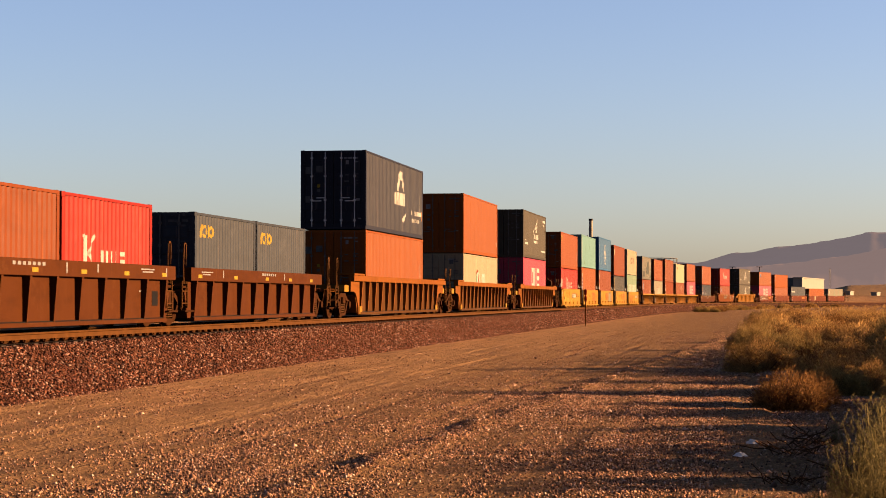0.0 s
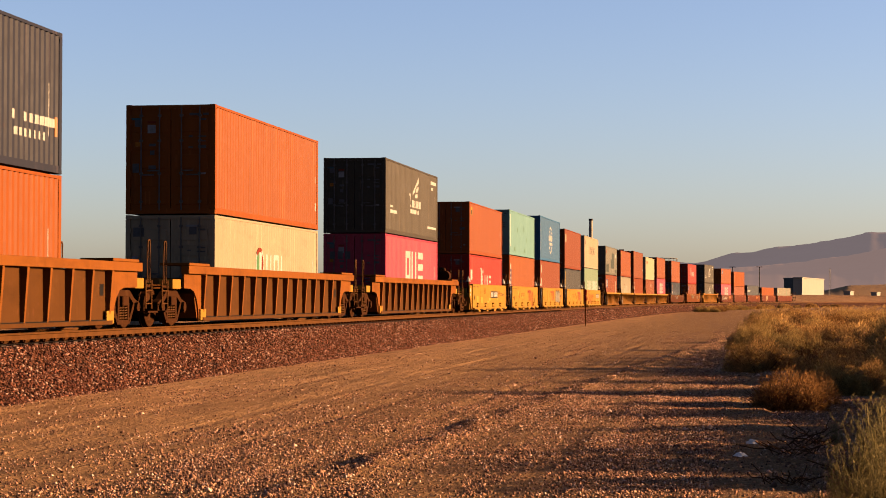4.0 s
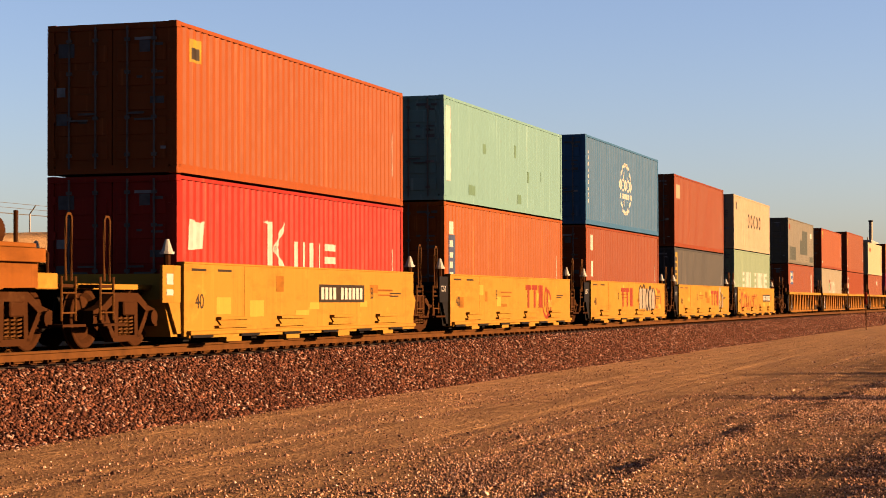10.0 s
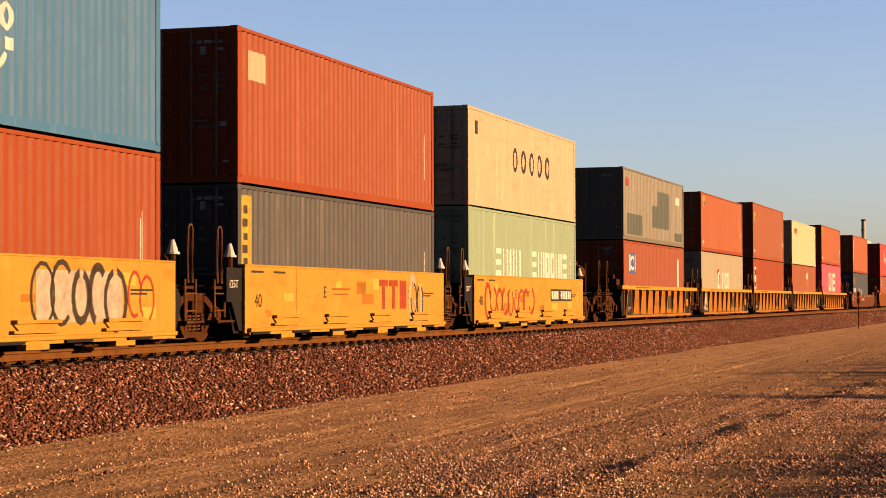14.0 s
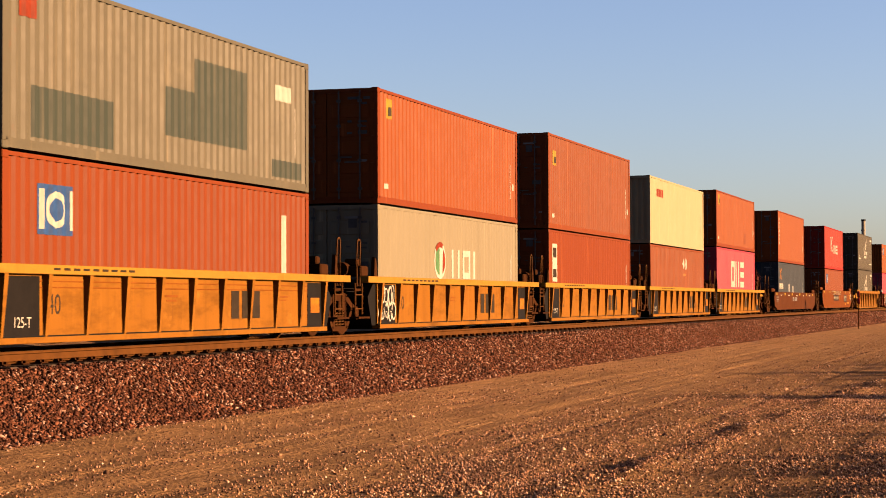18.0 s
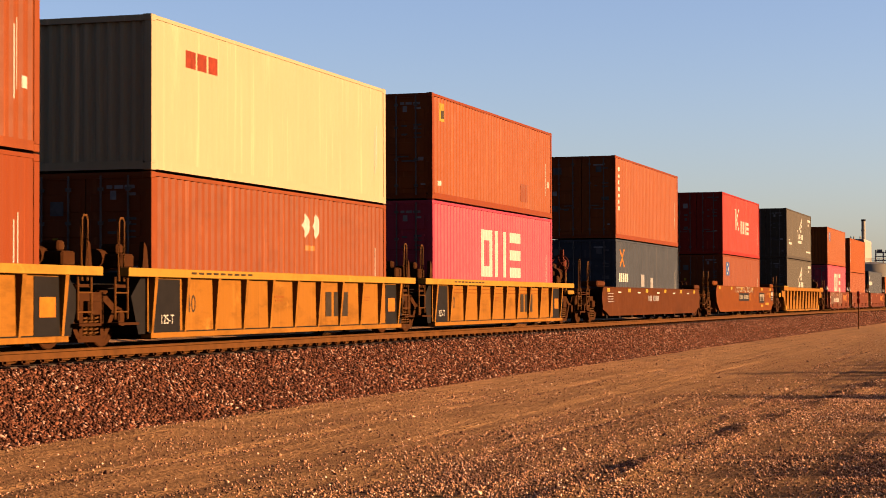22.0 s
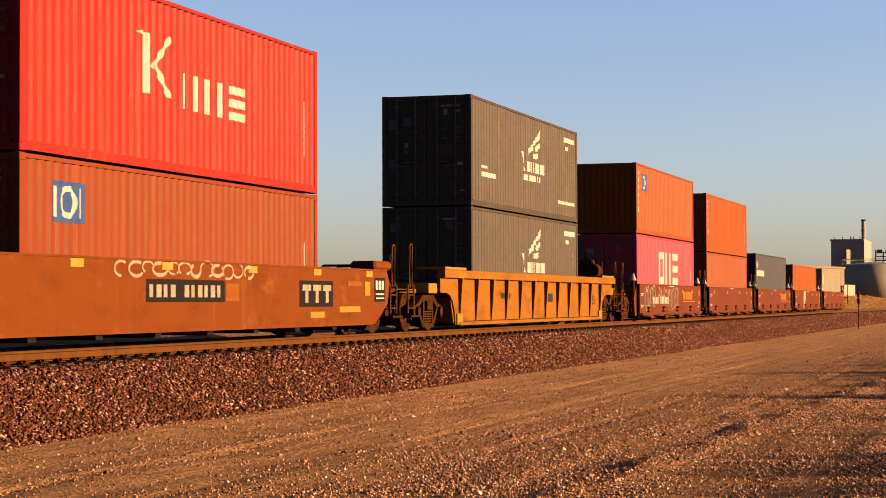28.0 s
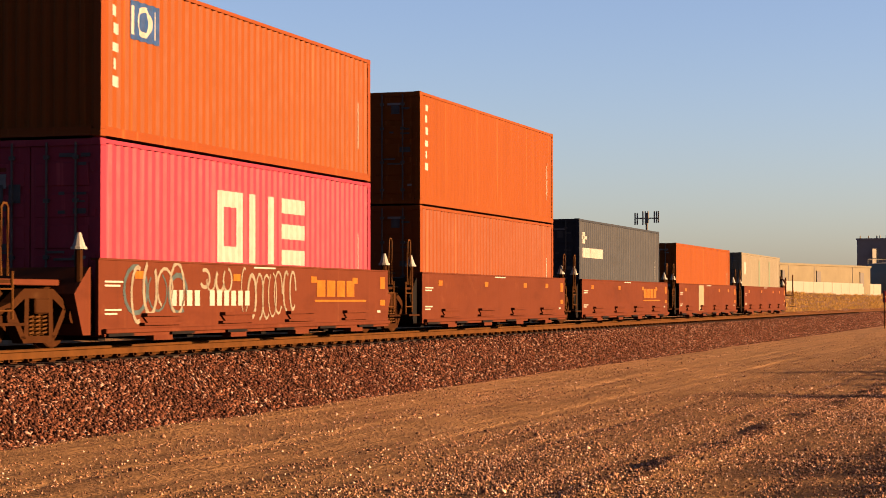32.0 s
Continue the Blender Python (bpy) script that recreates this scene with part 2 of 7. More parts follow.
M = {
    "orange": paint("orange_paint", (0.0665, 0.0163, 0.00166)),
    "redorange": paint("red_orange_paint", (0.0642, 0.0149, 0.00237)),
    "redbrown": paint("red_brown_paint", (0.0505, 0.0103, 0.00191), scuff=0.5),
    "rust": paint("faded_red_paint", (0.0535, 0.0126, 0.00268), rust=0.5, streak=0.5, grime=0.3, scuff=0.6),
    "red": paint("bright_red_paint", (0.0720, 0.0052, 0.0026), rough=0.46, scuff=0.95),
    "pink": paint("magenta_paint", (0.0973, 0.0111, 0.0182), rust=0.1, streak=0.15, rough=0.4, scuff=0.8),
    "navy": paint("dark_navy_paint", (0.00631, 0.007, 0.0106), rust=0.15),
    "charcoal": paint("charcoal_paint", (0.0164, 0.0136, 0.00919), rust=0.5, grime=0.35, gloss=0.035),
    "olive": paint("olive_tan_paint", (0.0275, 0.0252, 0.0175), rust=0.4, grime=0.3, scuff=0.6, gloss=0.065),
    "patch": paint("green_grey_patch_paint", (0.0108, 0.0145, 0.0124), rust=0.1),
    "slate": paint("slate_grey_paint", (0.0112, 0.0134, 0.0168), rust=0.3, grime=0.4),
    "graphite": paint("graphite_grey_paint", (0.0132, 0.0132, 0.0128), rust=0.2, grime=0.2),
    "green_dull": paint("dull_green_patch_paint", (0.024, 0.048, 0.032), rust=0.1),
    "brown_red": paint("red_brown_railcar_paint", (0.033, 0.0086, 0.0036), rust=0.4, streak=0.5, rough=0.65, grime=0.45, gloss=0.02, scuff=0.25),
    "blue": paint("mid_blue_paint", (0.00879, 0.0309, 0.062), rust=0.3),
    "green": paint("mint_green_paint", (0.0355, 0.0723, 0.0689), rust=0.25),
    "sage": paint("pale_sage_paint", (0.0451, 0.0634, 0.0428), rust=0.35),
    "cream": paint("cream_paint", (0.0897, 0.07, 0.0447), rust=0.5, grime=0.35),
    "yellowcream": paint("yellow_cream_paint", (0.0998, 0.0827, 0.0501), rust=0.12, streak=0.15),
    "greywhite": paint("grey_white_paint", (0.0621, 0.0549, 0.0383), rust=0.15),
    "yellow": paint("railcar_yellow_paint", (0.0907, 0.0462, 0.00574), rust=0.5, streak=0.5, rough=0.62, grime=0.5, gloss=0.02, scuff=0.25),
    "yellow_fresh": paint("fresh_yellow_paint", (0.118, 0.066, 0.0085), rust=0.2, streak=0.3, rough=0.6, grime=0.3),
    "tan": paint("dirty_yellow_paint", (0.0563, 0.0179, 0.0021), rust=0.7, streak=0.6, rough=0.65, grime=0.6, gloss=0.02, scuff=0.25),
    "amber": paint("amber_panel_paint", (0.065, 0.0266, 0.00266), rust=0.6, streak=0.6, rough=0.65, grime=0.85, gloss=0.02, scuff=0.25),
    "brown": paint("oxide_brown_paint", (0.0207, 0.00581, 0.000959), rust=0.4, streak=0.5, rough=0.65, grime=0.5, gloss=0.02, scuff=0.25),
    "oxide": paint("orange_oxide_paint", (0.0377, 0.01, 0.00107), rust=0.5, streak=0.5, rough=0.65, grime=0.6, gloss=0.02, scuff=0.25),
    "umber": paint("dark_rib_paint", (0.0229, 0.00858, 0.00153), rust=0.6, streak=0.6, rough=0.65, grime=0.5, gloss=0.02, scuff=0.25),
    "black": plain("black_steel", (0.00271, 0.00226, 0.00204), 0.55),
    "iron": paint("rusty_iron", (0.0127, 0.00442, 0.00119), rust=0.3, rough=0.8, gloss=0.015, grime=0.6, scuff=0.12),
    "rod": plain("dull_lock_rod", (0.0324, 0.0306, 0.029), 0.55, 0.1),
    "white": plain("white_lettering", (0.119, 0.115, 0.103), 0.6, vary=0.12),
    "dark_mark": plain("dark_lettering", (0.00835, 0.00589, 0.00362), 0.6),
    "red_mark": plain("red_lettering", (0.0569, 0.00835, 0.00294), 0.6),
    "yellow_mark": plain("yellow_lettering", (0.0874, 0.0569, 0.00497), 0.6),
    "blue_mark": plain("blue_lettering", (0.006, 0.02, 0.0631), 0.6),
    "grey_mark": plain("grey_lettering", (0.0665, 0.0665, 0.0665), 0.6),
    "dim_mark": plain("worn_grey_sign", (0.0273, 0.0273, 0.0281), 0.6),
    "teal_sign": plain("teal_sign", (0.00936, 0.0312, 0.039), 0.6),
    "emblem_green": plain("green_emblem", (0.02, 0.05, 0.022), 0.6),
    "navy_sign": plain("navy_sign", (0.010, 0.016, 0.034), 0.6),
    "red_gear": paint("dull_red_gear_paint", (0.030, 0.0062, 0.0030), rust=0.4, rough=0.7, gloss=0.02, grime=0.4, scuff=0.2),
    "spray": plain("pale_spray_paint", (0.0689, 0.0606, 0.046), 0.7),
    "spray_teal": plain("teal_spray_paint", (0.0168, 0.0251, 0.0267), 0.7),
    "orange_mark": plain("orange_reflector", (0.0967, 0.0335, 0.00249), 0.4),
    "rail_side": plain("rusty_rail", (0.0267, 0.00989, 0.00155), 0.75, 0.0, scale=3.0),
    "rail_top": plain("rust_dulled_rail_head", (0.16, 0.10, 0.06), 0.42, 0.8),
    "white_rod": plain("white_lock_rod", (0.183, 0.183, 0.183), 0.5),
    "tie": plain("weathered_tie", (0.0222, 0.0153, 0.0115), 0.9),
    "dirt": earth("dirt_road", (0.186, 0.107, 0.0521), (0.159, 0.0901, 0.0416), (0.126, 0.0712, 0.0339), True, 0.07),
    "desert": earth("desert_soil", (0.104, 0.0584, 0.0288), (0.0816, 0.0464, 0.0224), (0.0696, 0.04, 0.02)),
    "bed": earth("ballast_bed", (0.0288, 0.012, 0.00566), (0.024, 0.0095, 0.00454), (0.0192, 0.00771, 0.00417), bump=0.06),
    "ballast": stones("ballast_stone", (0.00779, 0.00359, 0.00254), (0.0408, 0.0152, 0.00822), (0.164, 0.111, 0.0888), (0.0273, 0.00812, 0.00506)),
    "gravel": stones("loose_gravel", (0.0278, 0.015, 0.0101), (0.111, 0.0584, 0.0332), (0.28, 0.204, 0.159), (0.0669, 0.0329, 0.0216)),
    "bush": foliage("dry_scrub", (0.095, 0.052, 0.016), (0.27, 0.158, 0.052)),
    "bush_green": foliage("olive_scrub", (0.080, 0.053, 0.0165), (0.225, 0.148, 0.049)),
    "bush_red": foliage("russet_scrub", (0.0558, 0.0252, 0.0077), (0.146, 0.0728, 0.0224)),
    "litter": plain("white_plastic", (0.26, 0.25, 0.23), 0.5),
    "grass": foliage("weed_leaf", (0.034, 0.030, 0.0125), (0.125, 0.098, 0.037)),
    # the second tone is airy haze, given off by the rock itself
    "mountain": hazy("mountain_haze_glow", (0.05, 0.038, 0.031), (0.0285, 0.0256, 0.0232)),
    "foothill": hazy("foothill_haze_glow", (0.05, 0.036, 0.028), (0.040, 0.0310, 0.0248)),
    "twig": plain("brown_twig", (0.0283, 0.0119, 0.00466), 0.9),
    "straw": foliage("dry_gold_grass", (0.105, 0.0609, 0.0155), (0.265, 0.155, 0.0415)),
    "wire": plain("fence_wire", (0.0497, 0.0474, 0.0451), 0.5, 0.3),
    "sand": earth("sand_heap", (0.151, 0.0926, 0.0435), (0.133, 0.0813, 0.0377), (0.11, 0.0666, 0.0319)),
    "wall_tan": plain("tan_wall", (0.0631, 0.0542, 0.0348), 0.8, vary=0.1, scale=0.4),
    "wall_grey": plain("grey_cladding", (0.0501, 0.0466, 0.0432), 0.7, vary=0.1, scale=0.4),
    "plant_grey": plain("plant_cladding", (0.12, 0.1, 0.0947), 0.7, vary=0.1, scale=0.4),
    "wall_white": plain("white_cladding", (0.0952, 0.0881, 0.0726), 0.6, vary=0.08, scale=0.4),
}

# ---- mesh helpers ----
def part(name, bm, material, parent=None, label=""):
    """Links a bmesh as one mesh object under a thing or a part."""
    me = bpy.data.meshes.new(name)
    bm.to_mesh(me)
    bm.free()
    for m in material if isinstance(material, (list, tuple)) else [material]:
        me.materials.append(m)
    ob = new(name, me)
    ob.parent = parent
    return tagged(ob, label)

def share(name, me, parent=None, m=None, label=""):
    ob = new(name, me)
    ob.parent = parent
    if m is not None:
        ob.matrix_basis = m
    return tagged(ob, label)

def box(bm, x0, x1, y0, y1, z0, z1, bevel=0.0):
    vs = [bm.verts.new((x, y, z)) for x in (x0, x1) for y in (y0, y1) for z in (z0, z1)]
    fs = [bm.faces.new([vs[i] for i in q]) for q in ((0, 1, 3, 2), (4, 6, 7, 5), (0, 4, 5, 1), (2, 3, 7, 6), (0, 2, 6, 4), (1, 5, 7, 3))]
    if bevel:
        es = list({ed for f in fs for ed in f.edges})
        bmesh.ops.bevel(bm, geom=es, offset=bevel, segments=1, affect="EDGES")

def prism(bm, outline, y0, y1):
    """An outline in x and z, pushed through from y0 to y1."""
    a = [bm.verts.new((x, y0, z)) for x, z in outline]
    b = [bm.verts.new((x, y1, z)) for x, z in outline]
    n = len(outline)
    for i in range(n):
        j = (i + 1) % n
        bm.faces.new((a[i], a[j], b[j], b[i]))
    bm.faces.new(a)
    bm.faces.new(b[::-1])

def tube(bm, p, q, r, n=8, r2=None):
    p, q = Vector(p), Vector(q)
    m = (q - p).to_track_quat("Z", "Y").to_matrix()
    rings = []
    for c, rad in ((p, r), (q, r if r2 is None else r2)):
        rings.append([bm.verts.new(c + m @ Vector((rad * math.cos(k * 2 * math.pi / n), rad * math.sin(k * 2 * math.pi / n), 0))) for k in range(n)])
    for i in range(n):
        j = (i + 1) % n
        bm.faces.new((rings[0][i], rings[0][j], rings[1][j], rings[1][i]))
    bm.faces.new(rings[0][::-1])
    bm.faces.new(rings[1])

def made(fill, *args, **kw):
    bm = bmesh.new()
    fill(bm, *args, **kw)
    return bm

# ---- track line ----
RAIL = 1.05
CURVE = (2.85652e-4, -2.20564e-6, 7.5166e-9)
def heading(s):
    s = min(s, 430.0)
    return CURVE[0] * s + CURVE[1] * s * s + CURVE[2] * s ** 3
LINE_S = np.arange(-120.0, 900.0, 0.5)
_h = np.array([heading(s) for s in LINE_S])
_x = np.concatenate([[0], np.cumsum((np.sin(_h[1:]) + np.sin(_h[:-1])) * 0.25)])
_y = np.concatenate([[0], np.cumsum((np.cos(_h[1:]) + np.cos(_h[:-1])) * 0.25)])
LINE_X = _x - np.interp(0, LINE_S, _x) - 14.984
LINE_Y = _y - np.interp(0, LINE_S, _y)
def line_at(s, off=0.0, z=0.0):
    """A point beside the centre line; off is to the right when looking along s."""
    x, y, h = float(np.interp(s, LINE_S, LINE_X)), float(np.interp(s, LINE_S, LINE_Y)), heading(s)
    return Vector((x + off * math.cos(h), y - off * math.sin(h), z))
def rolled(t):
    """How far the train has come towards the eye, counted from 16 s."""
    x = t - 16.0
    return 10.8562 * x + 0.00253276 * x ** 2 + 1.02945e-4 * x ** 3 - 7.81782e-6 * x ** 4
def on_track(s, z=0.0, reach=7.0):
    a, b = line_at(s - reach), line_at(s + reach)
    c, d = (a + b) / 2, b - a
    return pose(c.x, c.y, RAIL + z, 0, 0, math.degrees(math.atan2(d.y, d.x)))
MOVING = []     # (thing, place in the train, height over the rail)
WHEELS = []     # (wheel set, its place on its bogie)

# ---- ground, road bed and track ----
def sheet(name, xs, ys, height, material):
    vs = [(x, y, height(x, y)) for y in ys for x in xs]
    n = len(xs)
    fs = [(j * n + i, j * n + i + 1, (j + 1) * n + i + 1, (j + 1) * n + i) for j in range(len(ys) - 1) for i in range(n - 1)]
    me = bpy.data.meshes.new(name)
    me.from_pydata(vs, [], fs)
    me.materials.append(material)
    for p in me.polygons:
        p.use_smooth = True
    return new(name, me)

def lie(x, y):
    """Height of the land: flat by the road, ruts on it, a low bank behind the track."""
    s = max(-100.0, min(y, 880.0))
    off = x - float(np.interp(s, LINE_S, LINE_X))
    z = 0.0
    if -30 < x < 30 and 0 < y < 150:
        near = max(0.0, 1 - y / 150)
        z += 0.045 * near * (noise.noise((x * 0.55, y * 0.10, 3.1)) + 0.6 * noise.noise((x * 1.7, y * 0.35, 7.7)))
        if 0.5 < x:
            z += 0.10 * near * noise.noise((x * 0.3, y * 0.3, 1.0))
    if off < -6:
        k = min(1.0, (-6 - off) / 20.0)
        far = min(1.0, max(0.0, (y - 20) / 60.0))
        z += k * k * (3 - 2 * k) * (0.4 + 3.0 * far - 0.6 * min(1.0, max(0.0, (y - 150) / 150)))
    return z

xs = sorted(set([-4500, -2000, -900, -400, -200, -120, -80, -60, -50] + [x * 1.0 for x in range(-44, -16)] + [x * 0.3 for x in range(-53, 30)] + [x * 1.0 for x in range(9, 40, 2)] + [50, 80, 120, 200, 400, 900, 2000, 4500]))
ys = sorted(set([-4500, -1500, -500, -200, -80, -40, -20, -10] + [y * 0.6 for y in range(0, 100)] + [60 + y * 2.0 for y in range(0, 80)] + [220 + y * 10 for y in range(0, 40)] + [700, 900, 1300, 2000, 3200, 4700]))
def worn(x, y):
    """What wheels have done to the road: pressed tracks with raised lips, and a windrow of gravel."""
    z, w = 0.0, 0.25 * noise.noise((0.0, y * 0.05, 4.4))
    for xk, lean in ((-9.2, 0.012), (-7.6, 0.012), (-6.3, 0.02), (-4.9, 0.02), (-2.2, 0.03), (-0.8, 0.03)):
        d = x - xk - lean * y + w
        if abs(d) < 0.6:
            z += (-0.022 * math.exp(-(d / 0.11) ** 2) + 0.014 * math.exp(-((abs(d) - 0.24) / 0.08) ** 2)) * (0.55 + 0.9 * noise.noise((xk, y * 0.16, 1.3)))
    d = x + 3.9 - 0.05 * (y - 17) + 0.8 * w
    if abs(d) < 1.0:
        z += 0.075 * math.exp(-(d / 0.22) ** 2) * max(0.0, 0.5 + 0.8 * noise.noise((d * 2.0, y * 0.7, 8.8)) + 0.5 * noise.noise((d * 6.0, y * 2.4, 1.8)))
    return z

ground = tagged(sheet("ground", xs, ys, lambda x, y: lie(x, y) - (0.1 if -13.0 < x < 4.2 and -10 < y < 365 else 0.0), M["desert"]), "dry tan desert soil with scrub beside the tracks", "ground", kind="structure")

road = tagged(sheet("dirt_road", [-13.8, -13.2, -12.6, -12.0, -11.6] + [x * 0.12 for x in range(-94, 12)] + [1.6, 2.0, 2.6, 3.2, 3.8, 4.5], [y * 0.6 for y in range(-20, 17)] + [10.2 + y * 0.25 for y in range(0, 160)] + [50.4 + y * 0.8 for y in range(0, 58)] + [97 + y * 4 for y in range(0, 70)],
                    lambda x, y: lie(x, y) + 0.012 + (worn(x, y) if 8 < y < 90 else 0.0), M["dirt"]), "packed brown dirt service road with wheel ruts and loose gravel", "road", kind="structure")

def strip(name, profile, s0, s1, step, material):
    """A profile of (offset, height) drawn along the track."""
    ss = np.arange(s0, s1 + step, step)
    vs, fs, n = [], [], len(profile)
    for s in ss:
        vs += [tuple(line_at(float(s), o, z)) for o, z in profile]
    for j in range(len(ss) - 1):
        fs += [(j * n + i, (j + 1) * n + i, (j + 1) * n + i + 1, j * n + i + 1) for i in range(n - 1)]
    me = bpy.data.meshes.new(name)
    me.from_pydata(vs, [], fs)
    me.materials.append(material)
    return new(name, me)

TIE_TOP = RAIL - 0.19
BANK = ((-4.6, -0.02), (-1.75, TIE_TOP - 0.06), (-1.2, TIE_TOP - 0.05), (1.2, TIE_TOP - 0.05), (1.62, TIE_TOP - 0.06), (3.35, 0.0), (3.5, -0.03))
track = tagged(strip("ballast_bank", BANK, -60, 860, 4, M["bed"]), "reddish grey crushed stone bank under the railway", "ballast", kind="structure")

def top_of_bank(o):
    return float(np.interp(o, [p[0] for p in BANK], [p[1] for p in BANK]))

def scatter(name, places, size, material, label, category, flat=0.75, seed=1):
    """Many small angular stones in one mesh: a jittered six-corner solid each."""
    rng = np.random.default_rng(seed)
    p = np.asarray(places)
    n = len(p)
    base = np.array([(1, 0, 0), (-1, 0, 0), (0, 1, 0), (0, -1, 0), (0, 0, 1), (0, 0, -1)], float)
    tri = np.array([(0, 2, 4), (2, 1, 4), (1, 3, 4), (3, 0, 4), (2, 0, 5), (1, 2, 5), (3, 1, 5), (0, 3, 5)])
    r = rng.uniform(size[0], size[1], (n, 1, 1)) * rng.uniform(0.6, 1.3, (n, 6, 1))
    v = base[None] * r * np.array([1, 1, flat])
    v += rng.normal(0, 0.22, (n, 6, 3)) * r
    a = rng.uniform(0, 6.28, n)
    c, s = np.cos(a)[:, None], np.sin(a)[:, None]
    v = np.stack([v[..., 0] * c - v[..., 1] * s, v[..., 0] * s + v[..., 1] * c, v[..., 2]], -1) + p[:, None]
    f = tri[None] + np.arange(n)[:, None, None] * 6
    me = bpy.data.meshes.new(name)
    me.vertices.add(n * 6)
    me.vertices.foreach_set("co", v.ravel())
    me.loops.add(n * 24)
    me.loops.foreach_set("vertex_index", f.ravel().astype(np.int32))
    me.polygons.add(n * 8)
    me.polygons.foreach_set("loop_start", np.arange(0, n * 24, 3, dtype=np.int32))
    me.update(calc_edges=True)
    me.materials.append(material)
    return tagged(new(name, me), label, category, kind="stuff")

def ballast_places(count, s0, s1, seed, power=1.7):
    rng = np.random.default_rng(seed)
    u = rng.uniform(0, 1, count) ** power
    s = s0 + (s1 - s0) * u
    o = rng.uniform(1.05, 3.42, count)
    lx, ly = np.interp(s, LINE_S, LINE_X), np.interp(s, LINE_S, LINE_Y)
    z = np.interp(o, [p[0] for p in BANK], [p[1] for p in BANK]) + rng.uniform(-0.005, 0.022, count)
    return np.stack([lx + o, ly, z], 1)
scatter("ballast_stones", ballast_places(115000, 17, 150, 3, 1.45), (0.020, 0.043), M["ballast"], "reddish grey crushed ballast stones beside the rails", "ballast")

scatter("far_ballast_stones", ballast_places(16000, 140, 340, 8, 1.2), (0.045, 0.085), M["ballast"], "crushed ballast stones further down the line", "ballast", seed=4)

def gravel_places(count, seed, y0, deep, power):
    """Stones on the road, thick towards the shrubs and near, thin on the packed lane."""
    rng = np.random.default_rng(seed)
    y = y0 + deep * rng.uniform(0, 1, count) ** power
    edge = np.interp(y, LINE_S, LINE_X) + 3.3
    x = edge + (2.2 - edge) * rng.uniform(0, 1, count)
    chance = rng.uniform(0, 1, count)
    out = []
    for a, b, c in zip(x.tolist(), y.tolist(), chance.tolist()):
        swing = noise.noise((a * 0.75 + b * 0.03, b * 0.045, 5.5))
        line = noise.noise((a * 1.9, b * 0.03, 9.5)) + 0.5 * noise.noise((a * 0.8, b * 0.5, 2.5))
        heaped = 0.8 * math.exp(-((a + 3.9 - 0.05 * (b - 17)) / 0.35) ** 2)
        if c < max(heaped, min(1.0, max(0.14, (a + 8.5 + 4.5 * swing - (b - 20) * 0.06) / 4.5)) * min(1.0, max(0.12, 0.60 + 1.3 * line))):
            out.append((a, b, lie(a, b) + worn(a, b) + 0.018))
    return out
scatter("road_gravel", gravel_places(190000, 5, 12.5, 24, 1.25), (0.007, 0.0185), M["gravel"], "loose pale gravel on the dirt road", "gravel", flat=0.95)
scatter("far_road_gravel", gravel_places(90000, 15, 34, 70, 1.4), (0.010, 0.022), M["gravel"], "loose gravel further along the dirt road", "gravel", flat=0.95, seed=6)
scatter("road_pebbles", gravel_places(1900, 6, 12.5, 50, 1.3), (0.022, 0.05), M["gravel"], "larger loose stones lying on the dirt road", "gravel", flat=0.8, seed=2)

# rails, ties, plates
RAIL_SHAPE = ((-0.07, -0.172), (0.07, -0.172), (0.07, -0.160), (0.012, -0.142), (0.009, -0.05), (0.036, -0.036), (0.036, -0.008), (0.024, 0.0), (-0.024, 0.0), (-0.036, -0.008), (-0.036, -0.036), (-0.009, -0.05), (-0.012, -0.142), (-0.07, -0.160), (-0.07, -0.172))
railway = tagged(new("railway_track"), "single railway track with rusty rails on wooden ties", "railway track", kind="structure")
for side in (-1, 1):
    r = strip("rail", [(side * 0.754 + o, RAIL + z) for o, z in RAIL_SHAPE], -60, 860, 3, M["rail_side"])
    r.data.materials.append(M["rail_top"])
    n = len(RAIL_SHAPE) - 1
    for i, p in enumerate(r.data.polygons):
        if i % n == 7:
            p.material_index = 1
    r.parent = railway
    tagged(r, "rust-brown steel rail with a polished head")
bm = bmesh.new()
box(bm, -0.115, 0.115, -1.37, 1.37, -0.18, 0.0, 0.012)
tie_mesh = bpy.data.meshes.new("tie")
bm.to_mesh(tie_mesh); bm.free()
tie_mesh.materials.append(M["tie"])
bm = bmesh.new()
box(bm, -0.1, 0.1, -0.19, 0.19, 0.0, 0.018)
for a in (-0.06, 0.06):
    for b in (-0.115, 0.115):
        box(bm, a - 0.02, a + 0.02, b - 0.035, b + 0.035, 0.018, 0.055)
plate_mesh = bpy.data.meshes.new("tie_plate")
bm.to_mesh(plate_mesh); bm.free()
plate_mesh.materials.append(M["iron"])
for k in range(230):
    s = 14 + k * 0.56
    c = line_at(s, 0, TIE_TOP)
    m = pose(c.x, c.y, c.z, 0, 0, 90 - math.degrees(heading(s)) + random.uniform(-0.6, 0.6))
    t_ob = share("tie", tie_mesh, railway, m)
    share("tie_plate", plate_mesh, t_ob, pose(0, -0.754, 0.0))
bm = bmesh.new()
for k in range(560):
    s = 14 + (230 + k) * 0.56
    c = line_at(s, 0, TIE_TOP)
    n0 = len(bm.verts)
    box(bm, -0.115, 0.115, -1.37, 1.37, -0.18, 0.0)
    bm.verts.ensure_lookup_table()
    bmesh.ops.transform(bm, matrix=pose(c.x, c.y, c.z, 0, 0, 90 - math.degrees(heading(s))), verts=bm.verts[n0:])
tagged(part("distant_ties", bm, M["tie"], railway, "weathered wooden ties further down the line"), kind="stuff")

